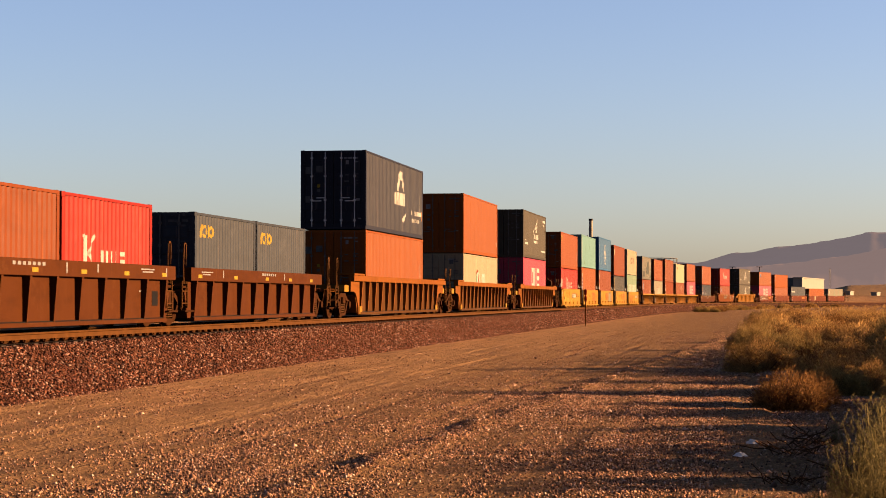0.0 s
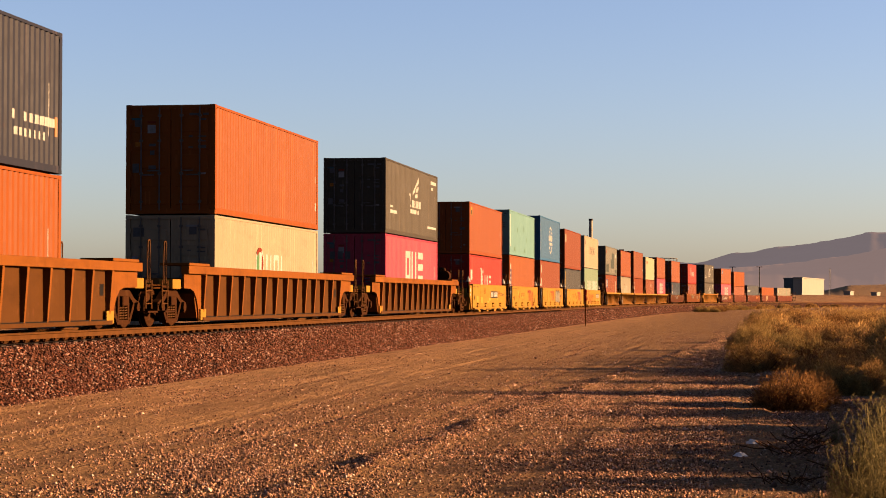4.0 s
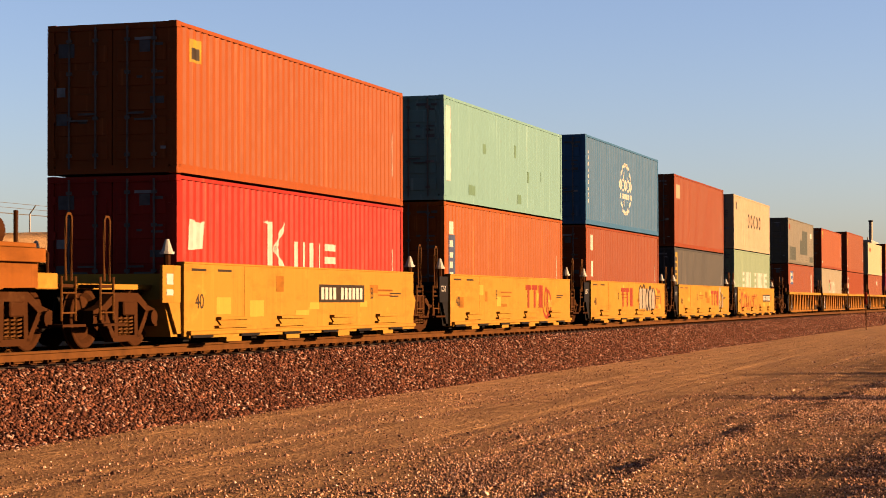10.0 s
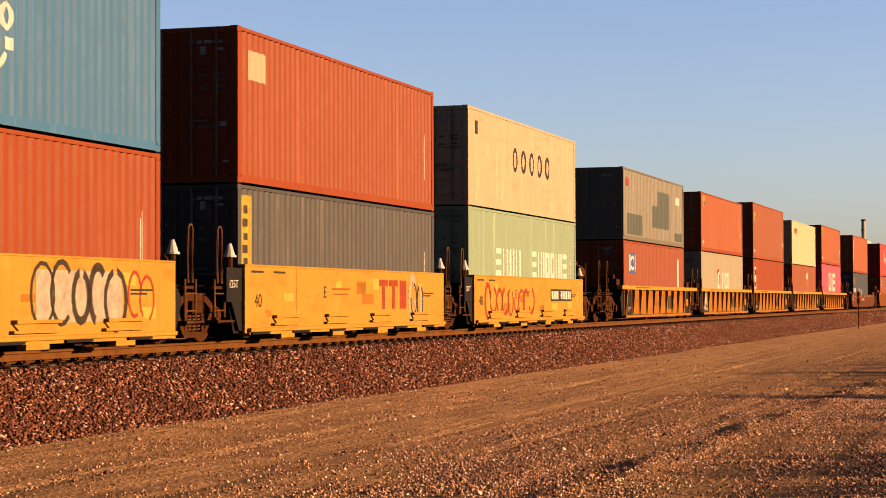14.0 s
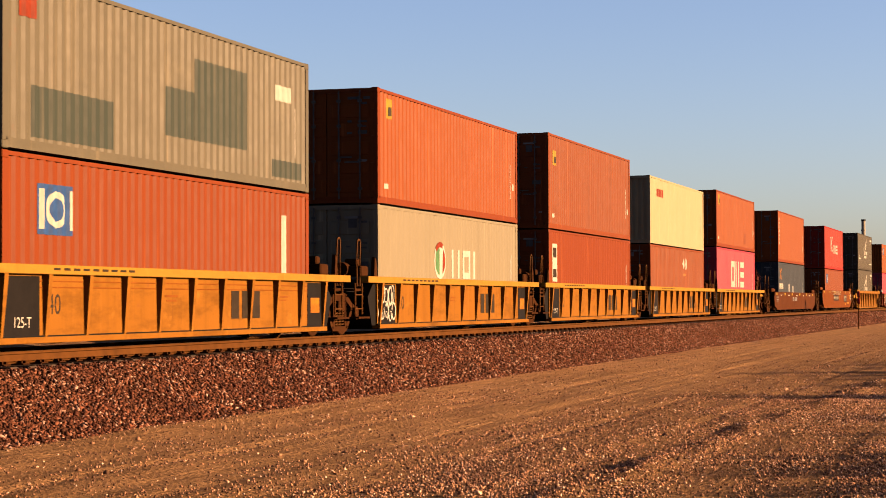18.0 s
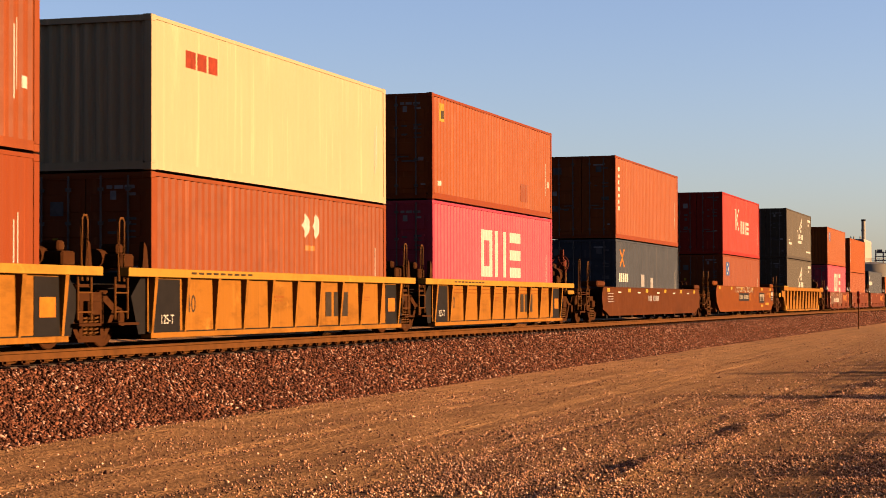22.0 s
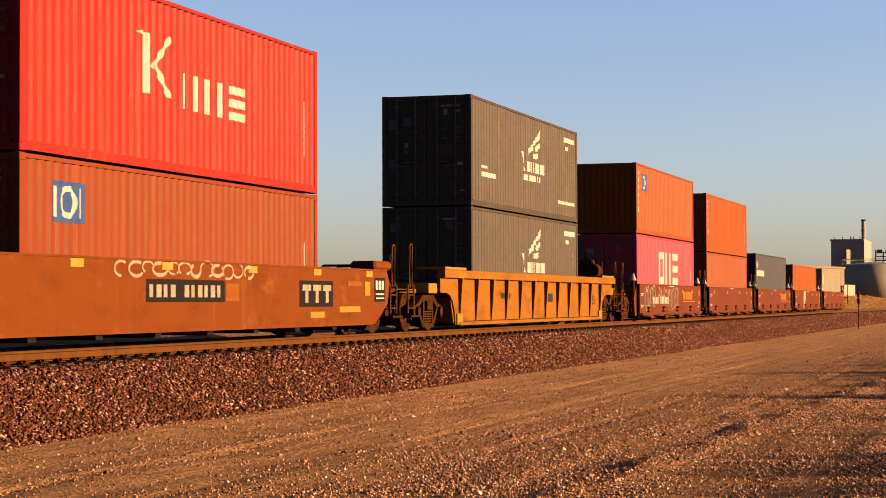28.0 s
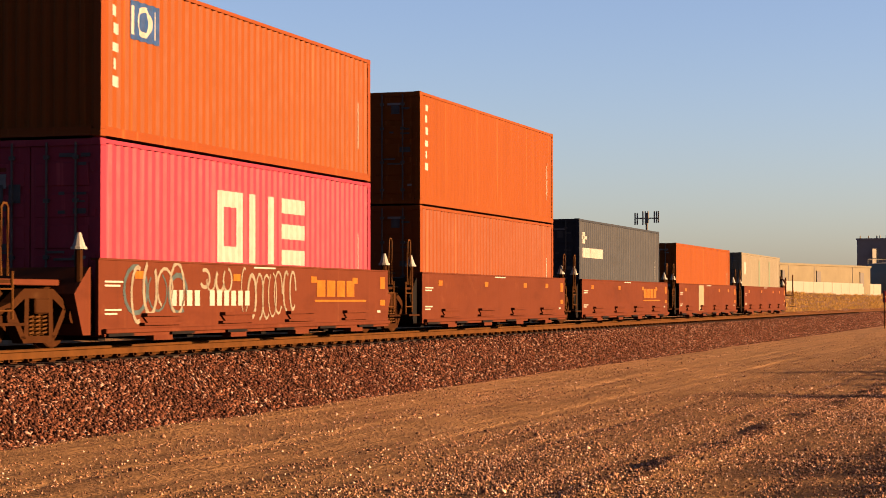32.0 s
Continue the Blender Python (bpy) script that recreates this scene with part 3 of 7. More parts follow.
# ---- far land ----
def ridge(name, points, dist, base, label, material, rough=0.0012, seed=0.0, front=0.085):
    """A mountain as a solid ridge: crest heights by bearing, slopes down to both sides with spurs."""
    n, rows = 320, 30
    bear = np.linspace(points[0][0], points[-1][0], n)
    crest = np.interp(bear, [p[0] for p in points], [p[1] for p in points])
    crest = np.convolve(np.pad(crest, 2, mode="edge"), np.ones(5) / 5, mode="valid") * (1 + np.array([0.012 * noise.fractal((b * 5.0, 1.7, seed), 0.8, 2.0, 4) for b in bear]))
    vs, fs = [], []
    for j in range(rows):
        q = j / (rows - 1)
        for b, c in zip(bear, crest):
            d = dist * (1 - front + front * q)
            u = noise.fractal((b * 2.6 + seed, q * 1.6, 0.3), 0.9, 2.1, 6)
            z = base + (c * dist - base) * q * (1 + rough * u * (1 - q) * 4) + rough * 0.12 * c * dist * noise.noise((b * 6, 2.2, seed))
            vs.append((d * math.sin(radians(b)), d * math.cos(radians(b)), z if j else base - 8))
    for j in range(rows - 1):
        fs += [(j * n + i, j * n + i + 1, (j + 1) * n + i + 1, (j + 1) * n + i) for i in range(n - 1)]
    k = len(vs)
    for b in bear:
        vs.append((dist * 1.2 * math.sin(radians(b)), dist * 1.2 * math.cos(radians(b)), base - 8))
    fs += [((rows - 1) * n + i, (rows - 1) * n + i + 1, k + i + 1, k + i) for i in range(n - 1)]
    me = bpy.data.meshes.new(name)
    me.from_pydata(vs, [], fs)
    me.materials.append(material)
    for p in me.polygons:
        p.use_smooth = True
    return tagged(new(name, me), label, "mountain", kind="structure")
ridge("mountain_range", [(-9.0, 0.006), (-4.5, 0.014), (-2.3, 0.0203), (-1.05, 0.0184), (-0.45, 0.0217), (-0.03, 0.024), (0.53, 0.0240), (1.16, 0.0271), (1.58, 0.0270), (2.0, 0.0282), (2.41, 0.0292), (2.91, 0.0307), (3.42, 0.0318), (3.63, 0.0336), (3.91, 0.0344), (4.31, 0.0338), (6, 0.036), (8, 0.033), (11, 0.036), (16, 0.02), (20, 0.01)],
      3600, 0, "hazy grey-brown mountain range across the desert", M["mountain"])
# A separate low ridge; its pink glow paints the lit haze on the lower slopes.
ridge("foothills", [(-6.0, 0.004), (-2.0, 0.0135), (-0.5, 0.016), (0.65, 0.0172), (2.0, 0.0195), (2.5, 0.0212), (3.2, 0.0222), (4.3, 0.0262), (6, 0.027), (9, 0.022), (14, 0.018), (18, 0.006)], 2700, 0, "low ridge painted with pinkish haze below the mountain range", M["foothill"], seed=4.0)
ridge("desert_hills", [(1.0, 0.001), (2.6, 0.0055), (3.3, 0.008), (4.4, 0.0085), (5.5, 0.0075), (8, 0.009), (14, 0.006), (18, 0.002)], 1500, 0, "low tan desert hills below the mountains", M["sand"], rough=0.006, seed=9.0, front=0.3)

def spot(px_turn, dist):
    """A point at a bearing in degrees to the right of the track's start."""
    return dist * math.sin(radians(px_turn)), dist * math.cos(radians(px_turn))

def block(name, b0, b1, dist, z0, z1, depth, material, label, category, windows=(), parapet=0.3, window_mat=None):
    """A flat-roofed building; its front runs from one bearing and distance to another."""
    d0, d1 = dist if isinstance(dist, tuple) else (dist, dist)
    root = tagged(new(name), label, category)
    (xa, ya), (xb, yb) = spot(b0, d0), spot(b1, d1)
    w = math.hypot(xb - xa, yb - ya)
    root.matrix_basis = pose((xa + xb) / 2, (ya + yb) / 2, z0, 0, 0, math.degrees(math.atan2(yb - ya, xb - xa)))
    h = z1 - z0
    part("wall", made(box, -w / 2, w / 2, 0, depth, -1.5, h), material, root)
    part("roof", made(box, -w / 2 - 0.15, w / 2 + 0.15, -0.15, depth + 0.15, h, h + parapet), material, root)
    for u, v, ww, hh in windows:
        win = part("window", made(box, -w / 2 + u * w - ww / 2, -w / 2 + u * w + ww / 2, -0.12, 0.1, v * h, v * h + hh), window_mat or M["wall_grey"], root)
        part("window_frame", made(box, -w / 2 + u * w - ww / 2 - 0.1, -w / 2 + u * w + ww / 2 + 0.1, -0.16, 0.05, v * h + hh, v * h + hh + 0.12), material, win)
    return root
hall = block("warehouse", -7.5, -4.72, (285, 322), 2.6, 6.95, 3, M["wall_tan"], "long tan flat-roofed warehouse behind a pale wall", "building",
      [(0.10, 0.30, 0.9, 2.2), (0.44, 0.30, 1.6, 2.2), (0.90, 0.30, 1.6, 2.2)])
for u in (-14.0, -4.0, 12.0):
    part("panel_joint", made(box, u - 0.06, u + 0.06, -0.05, -0.002, 0.2, 4.3), M["wall_grey"], hall)
wall = tagged(new("boundary_wall"), "pale low boundary wall in front of the warehouse", "wall")
wall.matrix_basis = pose(-30.0, 296, 2.35, 0, 0, 83)
for k in range(12):
    part("wall_panel", made(box, -36 + k * 6, -36 + k * 6 + 5.9, 0, 0.2, -1.0, 2.05), M["wall_white"], wall)
# one building: the shaded front is coloured dark, the sunlit side pale
tower = block("plant_tower", -5.09, -4.185, (390, 389.5), 3.0, 13.56, 20, M["plant_grey"], "plant building, its front coloured dark and its sunlit side pale", "building")
part("lit_side", made(box, 3.09, 3.30, -0.1, 20.1, -1.0, 10.7), M["wall_white"], tower, "side wall coloured pale as if sunlit")
bm = bmesh.new()
shaft = [(0.0, -0.05), (0.0, -1.3), (1.15, -0.05)]      # stands out with one face to the sun
lo, hi = ([bm.verts.new((x, y, z)) for x, y in shaft] for z in (5.8, 8.8))
for k in range(3):
    bm.faces.new((lo[k], lo[(k + 1) % 3], hi[(k + 1) % 3], hi[k]))
bm.faces.new(hi)
bm.faces.new(lo[::-1])
part("stair_shaft", bm, M["wall_white"], tower, "pale stair shaft on the dark front")
for u in (-2.6, -1.0, 0.6, 1.2, 2.4):
    part("roof_vent", made(tube, (u, 2, 10.8), (u, 2, 11.45), 0.12, 8), M["wall_white"], tower)
chimney = tagged(new("chimney"), "tall thin steel chimney above the plant, whitened to look sunlit", "chimney")
chimney.matrix_basis = pose(*spot(-4.17, 396), 3.0)
# white rather than grey cladding, to make the stack look sunlit
part("stack", made(tube, (0, 0, 0), (0, 0, 14.6), 0.42, 14, 0.38), M["wall_white"], chimney)
part("stack_band", made(tube, (0, 0, 12.6), (0, 0, 12.9), 0.46, 14), M["wall_white"], chimney)
part("stack_cap", made(tube, (0, 0, 14.6), (0, 0, 14.95), 0.46, 14), M["black"], chimney)
for bear, dist, r, h in ((-3.93, 350, 5.25, 5.3), (-2.2, 356, 3.4, 5.4)):
    tank = tagged(new("storage_tank"), "pale cylindrical steel storage tank at the plant", "tank", group="storage tanks")
    tank.matrix_basis = pose(*spot(bear, dist), 2.8)
    shell = part("shell", made(tube, (0, 0, -1), (0, 0, h), r, 48), M["wall_white"], tank)
    for p in shell.data.polygons:
        p.use_smooth = len(p.vertices) == 4
    part("tank_roof", made(tube, (0, 0, h), (0, 0, h + 0.5), r, 28, 0.3), M["wall_white"], tank)
    bm = bmesh.new()
    for k in range(20):
        a0, a1 = k * math.pi / 10, (k + 1) * math.pi / 10
        tube(bm, (r * math.cos(a0), r * math.sin(a0), h + 0.9), (r * math.cos(a1), r * math.sin(a1), h + 0.9), 0.05, 5)
        tube(bm, (r * math.cos(a0), r * math.sin(a0), h), (r * math.cos(a0), r * math.sin(a0), h + 0.9), 0.04, 5)
    part("tank_rail", bm, M["wall_white"], tank)
rack = tagged(new("pipe_rack"), "pale steel pipe rack with vessels behind the tank", "pipe rack")
rack.matrix_basis = pose(*spot(-3.62, 384), 3.0)
for x, h in ((-1.4, 8.6), (0.0, 8.2), (1.5, 8.4), (3.2, 8.0)):
    part("rack_post", made(box, x - 0.12, x + 0.12, -0.12, 0.12, -1.0, h), M["wall_white"], rack)
for z in (6.4, 7.2, 7.9):
    part("rack_beam", made(box, -1.6, 3.4, -0.1, 0.1, z, z + 0.16), M["wall_white"], rack)
for x, z in ((-0.7, 8.3), (0.9, 8.2), (2.3, 8.1)):
    part("vessel", made(tube, (x - 0.5, 0.3, z), (x + 0.5, 0.3, z), 0.34, 12), M["wall_grey"], rack)

# sheds beyond the end of the train, seen down the line
block("white_shed", 1.94, 2.56, (560, 610), 3.0, 7.6, 2.5, M["wall_white"], "white flat-roofed shed far down the line", "building")
block("blue_shed", 1.42, 1.94, (586, 584), 3.0, 7.7, 1.5, M["wall_grey"], "blue-grey shed beside the white one", "building")
for bear, dist in ((3.3, 620), (4.05, 700)):
    block("hut", bear, bear + 0.10, (dist, dist + 12), 2.0, 3.9, 2, M["wall_white"], "small pale hut out in the desert", "hut")
pylon = tagged(new("radio_mast"), "thin grey lattice mast far across the desert", "mast")
pylon.matrix_basis = pose(*spot(2.73, 900), 0)
bm = bmesh.new()
for dx, dy in ((-0.6, -0.6), (0.6, -0.6), (0, 0.7)):
    tube(bm, (dx, dy, 0), (dx * 0.3, dy * 0.3, 15.5), 0.05, 5)
for k in range(10):
    tube(bm, (-0.6 + 0.04 * k, -0.6 + 0.04 * k, k * 1.5), (0.6 - 0.04 * k, -0.6 + 0.04 * k, k * 1.5 + 1.5), 0.03, 4)
part("lattice", bm, M["wire"], pylon)
mast = tagged(new("cell_mast"), "grey cell phone mast with a ring of panel antennas", "mast")
mast.matrix_basis = pose(*spot(-11.12, 260), 2.4)
part("pole", made(tube, (0, 0, 0), (0, 0, 11.0), 0.22, 10, 0.16), M["wire"], mast)
part("cross_arm", made(box, -1.6, 1.6, -0.06, 0.06, 10.2, 10.35), M["wire"], mast)
for u in (-1.55, -1.25, -0.5, -0.15, 0.2, 1.05, 1.35, 1.6):
    part("antenna", made(box, u - 0.09, u + 0.09, -0.2, -0.08, 9.4 + 0.25 * (u > 0), 11.2 - 0.2 * (u < -1), 0.02), M["wall_white" if abs(u) < 0.6 else "wire"], mast)
for bear, dist in ((-0.05, 640), (0.72, 640)):
    lamp = tagged(new("lamp_post"), "tall dark lamp post far down the line", "lamp post")
    lamp.matrix_basis = pose(*spot(bear, dist), 0)
    part("pole", made(tube, (0, 0, 0), (0, 0, 12.0), 0.14, 6), M["black"], lamp)
    part("lamp_head", made(box, -1.0, 1.0, -0.2, 0.2, 12.0, 12.2), M["black"], lamp)

# sand heap and security fence behind the track
def heap(cx, cy, rx, ry, h, seed):
    n, vs, fs = 34, [], []
    for j in range(n):
        for i in range(n):
            u, v = -1 + 2 * i / (n - 1), -1 + 2 * j / (n - 1)
            q = max(0.0, 1 - (abs(u) ** 2.2 + abs(v) ** 2.2))
            x, y = cx + u * rx, cy + v * ry
            z = lie(x, y) - 0.15 + h * min(1.0, q * 1.7) * (1 + 0.10 * noise.fractal((x * 0.2, y * 0.2, seed), 1.0, 2.0, 4))
            vs.append((x, y, z))
    for j in range(n - 1):
        fs += [(j * n + i, j * n + i + 1, (j + 1) * n + i + 1, (j + 1) * n + i) for i in range(n - 1)]
    me = bpy.data.meshes.new("sand_heap")
    me.from_pydata(vs, [], fs)
    me.materials.append(M["sand"])
    for p in me.polygons:
        p.use_smooth = True
    return tagged(new("sand_heap", me), "long heap of pale yellow sand behind the railway", "sand heap")
heap(-46.3, 75.0, 9.0, 19.0, 1.75, 1.0)
fence = tagged(new("security_fence"), "wire security fence with outward-leaning barbed tops", "fence")
post = bmesh.new()
tube(post, (0, 0, -0.6), (0, 0, 2.5), 0.045, 6)
tube(post, (0, 0, 2.5), (0.35, 0, 2.95), 0.03, 5)
post_mesh = bpy.data.meshes.new("fence_post")
post.to_mesh(post_mesh); post.free()
post_mesh.materials.append(M["wire"])
FENCE = [(-48.5 + 0.02 * (y - 60), y) for y in range(44, 100, 4)]
for x, y in FENCE:
    share("fence_post", post_mesh, fence, pose(x, y, lie(x, y) + 0.4))
for z, r in ((2.45, 0.022), (1.3, 0.015), (2.72, 0.012), (2.93, 0.012)):
    bm = bmesh.new()
    for (x0, y0), (x1, y1) in zip(FENCE, FENCE[1:]):
        lift = [0.4, 0.4]
        dx = 0.0 if z < 2.5 else (z - 2.5) * 0.78
        tube(bm, (x0 + dx, y0, lie(x0, y0) + z + lift[0]), (x1 + dx, y1, lie(x1, y1) + z + lift[1]), r, 4)
    part("fence_wire", bm, M["wire"], fence)

# ---- the train ----
def sweep(bm, pts, r, n=6, closed=False):
    """One connected tube through several points."""
    pts = [Vector(p) for p in pts]
    rings = []
    m = len(pts)
    for k, p in enumerate(pts):
        a = pts[(k - 1) % m] if closed or k else p
        b = pts[(k + 1) % m] if closed or k < m - 1 else p
        q = (b - a).to_track_quat("Z", "Y").to_matrix()
        rings.append([bm.verts.new(p + q @ Vector((r * math.cos(i * 2 * math.pi / n), r * math.sin(i * 2 * math.pi / n), 0))) for i in range(n)])
    pairs = list(zip(rings, rings[1:])) + ([(rings[-1], rings[0])] if closed else [])
    for p, q in pairs:
        for i in range(n):
            j = (i + 1) % n
            bm.faces.new((p[i], p[j], q[j], q[i]))
    if not closed:
        bm.faces.new(rings[0][::-1])
        bm.faces.new(rings[-1])

HALF_W = 1.219
def ridges(length, pitch=0.278, depth=0.036, edge=0.16):
    """Breaks of a trapezoid corrugation along a wall: (x, how far in)."""
    a, b = -length / 2 + edge, length / 2 - edge
    n = max(1, round((b - a) / pitch))
    p = (b - a) / n
    out = [(a, 0.0)]
    for k in range(n):
        x = a + k * p
        out += [(x + p * 0.13, 0.0), (x + p * 0.375, depth), (x + p * 0.625, depth), (x + p * 0.87, 0.0)]
    return out + [(b, 0.0)]

def wavy(bm, breaks, z0, z1, side, inset, along="x"):
    cols = []
    for x, d in breaks:
        y = side * (HALF_W - inset - d)
        cols.append([bm.verts.new((x, y, z)) for z in (z0, z1)])
    for p, q in zip(cols, cols[1:]):
        f = (p[0], q[0], q[1], p[1])
        bm.faces.new(f if side < 0 else f[::-1])

def marking(parent, shapes, material, breaks, side, inset, label):
    """Painted marks that follow the ridges of the wall they are on, a part for each; x grows to the reader's right."""
    bx, bd = [b[0] for b in breaks], [b[1] for b in breaks]
    for item in shapes:
        bm = bmesh.new()
        if isinstance(item, dict):      # a ring
            cx, cz, rx, rz, th, n = item["ring"]
            turn = [2 * math.pi * k / n for k in range(n)]
            out = [bm.verts.new((cx + rx * math.cos(a), 0, cz + rz * math.sin(a))) for a in turn]
            hole = [bm.verts.new((cx + (rx - th) * math.cos(a), 0, cz + (rz - th) * math.sin(a))) for a in turn]
            for k in range(n):
                l = (k + 1) % n
                z = (out[k].co.z + out[l].co.z) / 2 - cz
                if not item["skip"] or not item["skip"][0] < z < item["skip"][1]:
                    bm.faces.new((out[k], out[l], hole[l], hole[k]))
            for v in [v for v in bm.verts if not v.link_faces]:
                bm.verts.remove(v)
        else:
            if isinstance(item, tuple):
                x0, x1, z0, z1 = item
                cols = [[bm.verts.new((x, 0, z)) for z in (z0, z1)] for x in [x0] + [b for b in bx if x0 + 0.001 < b < x1 - 0.001] + [x1]]
                for p, q in zip(cols, cols[1:]):
                    bm.faces.new((p[0], q[0], q[1], p[1]))
            else:
                f = bm.faces.new([bm.verts.new((x, 0, z)) for x, z in item])
                if len(item) > 4:
                    bmesh.ops.triangulate(bm, faces=[f])
        lo, hi = min(v.co.x for v in bm.verts), max(v.co.x for v in bm.verts)
        for b in bx:
            if lo + 0.001 < b < hi - 0.001 and not isinstance(item, tuple):
                bmesh.ops.bisect_plane(bm, geom=bm.verts[:] + bm.edges[:] + bm.faces[:], plane_co=(b, 0, 0), plane_no=(1, 0, 0), dist=0.0005)
        bm.normal_update()
        for f in bm.faces:
            if f.normal.y * side < 0:
                f.normal_flip()
        for v in bm.verts:
            v.co.y = side * (HALF_W - inset - float(np.interp(v.co.x, bx, bd)) + 0.004)
        part("marking", bm, material, parent, label)

def bars(x, z, h, widths, gap=0.12):
    """A row of plain upright blocks, one for each sign of a word."""
    out = []
    for w in widths:
        if w > 0:
            out.append((x, x + w, z, z + h))
        x += abs(w) + gap
    return out

# signs and lines of numbers on the two door leaves: across, up (as a share of the height), width, height, tone
DOOR_SIGNS = (
    {-1: ((-0.62, 0.89, 0.16, 0.06, "grey_mark"), (-0.82, 0.89, 0.18, 0.06, "grey_mark"), (-0.45, 0.89, 0.1, 0.06, "grey_mark"), (-0.85, 0.845, 0.16, 0.05, "grey_mark"), (-0.52, 0.82, 0.11, 0.15, "grey_mark"),
          (-0.50, 0.68, 0.14, 0.045, "dim_mark"), (-0.84, 0.69, 0.2, 0.045, "dim_mark"), (-0.84, 0.655, 0.2, 0.03, "dim_mark"), (-0.50, 0.60, 0.16, 0.045, "dim_mark"), (-0.84, 0.61, 0.18, 0.04, "dim_mark"), (-0.84, 0.575, 0.2, 0.03, "dim_mark"), (-0.92, 0.36, 0.14, 0.09, "grey_mark"), (-0.98, 0.13, 0.12, 0.04, "grey_mark")),
      1: ((0.92, 0.70, 0.24, 0.26, "dim_mark"), (0.52, 0.72, 0.24, 0.24, "dim_mark"), (0.55, 0.53, 0.10, 0.12, "yellow_mark"), (0.55, 0.475, 0.12, 0.1, "dim_mark"), (0.95, 0.34, 0.18, 0.24, "dim_mark"))},
    {-1: ((-0.66, 0.90, 0.3, 0.06, "dim_mark"), (-0.96, 0.90, 0.16, 0.06, "dim_mark"), (-0.90, 0.855, 0.14, 0.05, "dim_mark"), (-0.55, 0.70, 0.1, 0.05, "dim_mark"), (-0.86, 0.70, 0.22, 0.04, "dim_mark"), (-0.86, 0.66, 0.18, 0.03, "dim_mark"), (-0.86, 0.60, 0.22, 0.08, "dim_mark"), (-0.55, 0.60, 0.12, 0.05, "dim_mark"), (-0.90, 0.36, 0.12, 0.05, "grey_mark")),
      1: ((0.95, 0.86, 0.26, 0.06, "teal_sign"), (0.88, 0.80, 0.2, 0.18, "dim_mark"), (0.52, 0.83, 0.22, 0.06, "red_mark"), (0.52, 0.74, 0.22, 0.22, "grey_mark"), (0.50, 0.62, 0.18, 0.07, "dim_mark"), (0.50, 0.54, 0.12, 0.12, "dim_mark"), (0.95, 0.38, 0.18, 0.24, "dim_mark"), (0.5, 0.41, 0.2, 0.1, "dim_mark"), (0.9, 0.62, 0.14, 0.12, "orange_mark"))},
    {-1: ((-0.6, 0.88, 0.34, 0.05, "grey_mark"), (-0.86, 0.84, 0.2, 0.05, "dim_mark"), (-0.62, 0.80, 0.2, 0.2, "dim_mark"), (-0.85, 0.66, 0.22, 0.04, "dim_mark"), (-0.85, 0.62, 0.22, 0.04, "dim_mark"), (-0.52, 0.63, 0.1, 0.04, "dim_mark"), (-0.85, 0.46, 0.26, 0.12, "dim_mark"), (-0.96, 0.16, 0.1, 0.05, "grey_mark")),
      1: ((0.86, 0.78, 0.3, 0.24, "dim_mark"), (0.96, 0.52, 0.16, 0.16, "grey_mark"), (0.55, 0.34, 0.16, 0.05, "dim_mark"), (0.95, 0.33, 0.2, 0.2, "dim_mark"))})
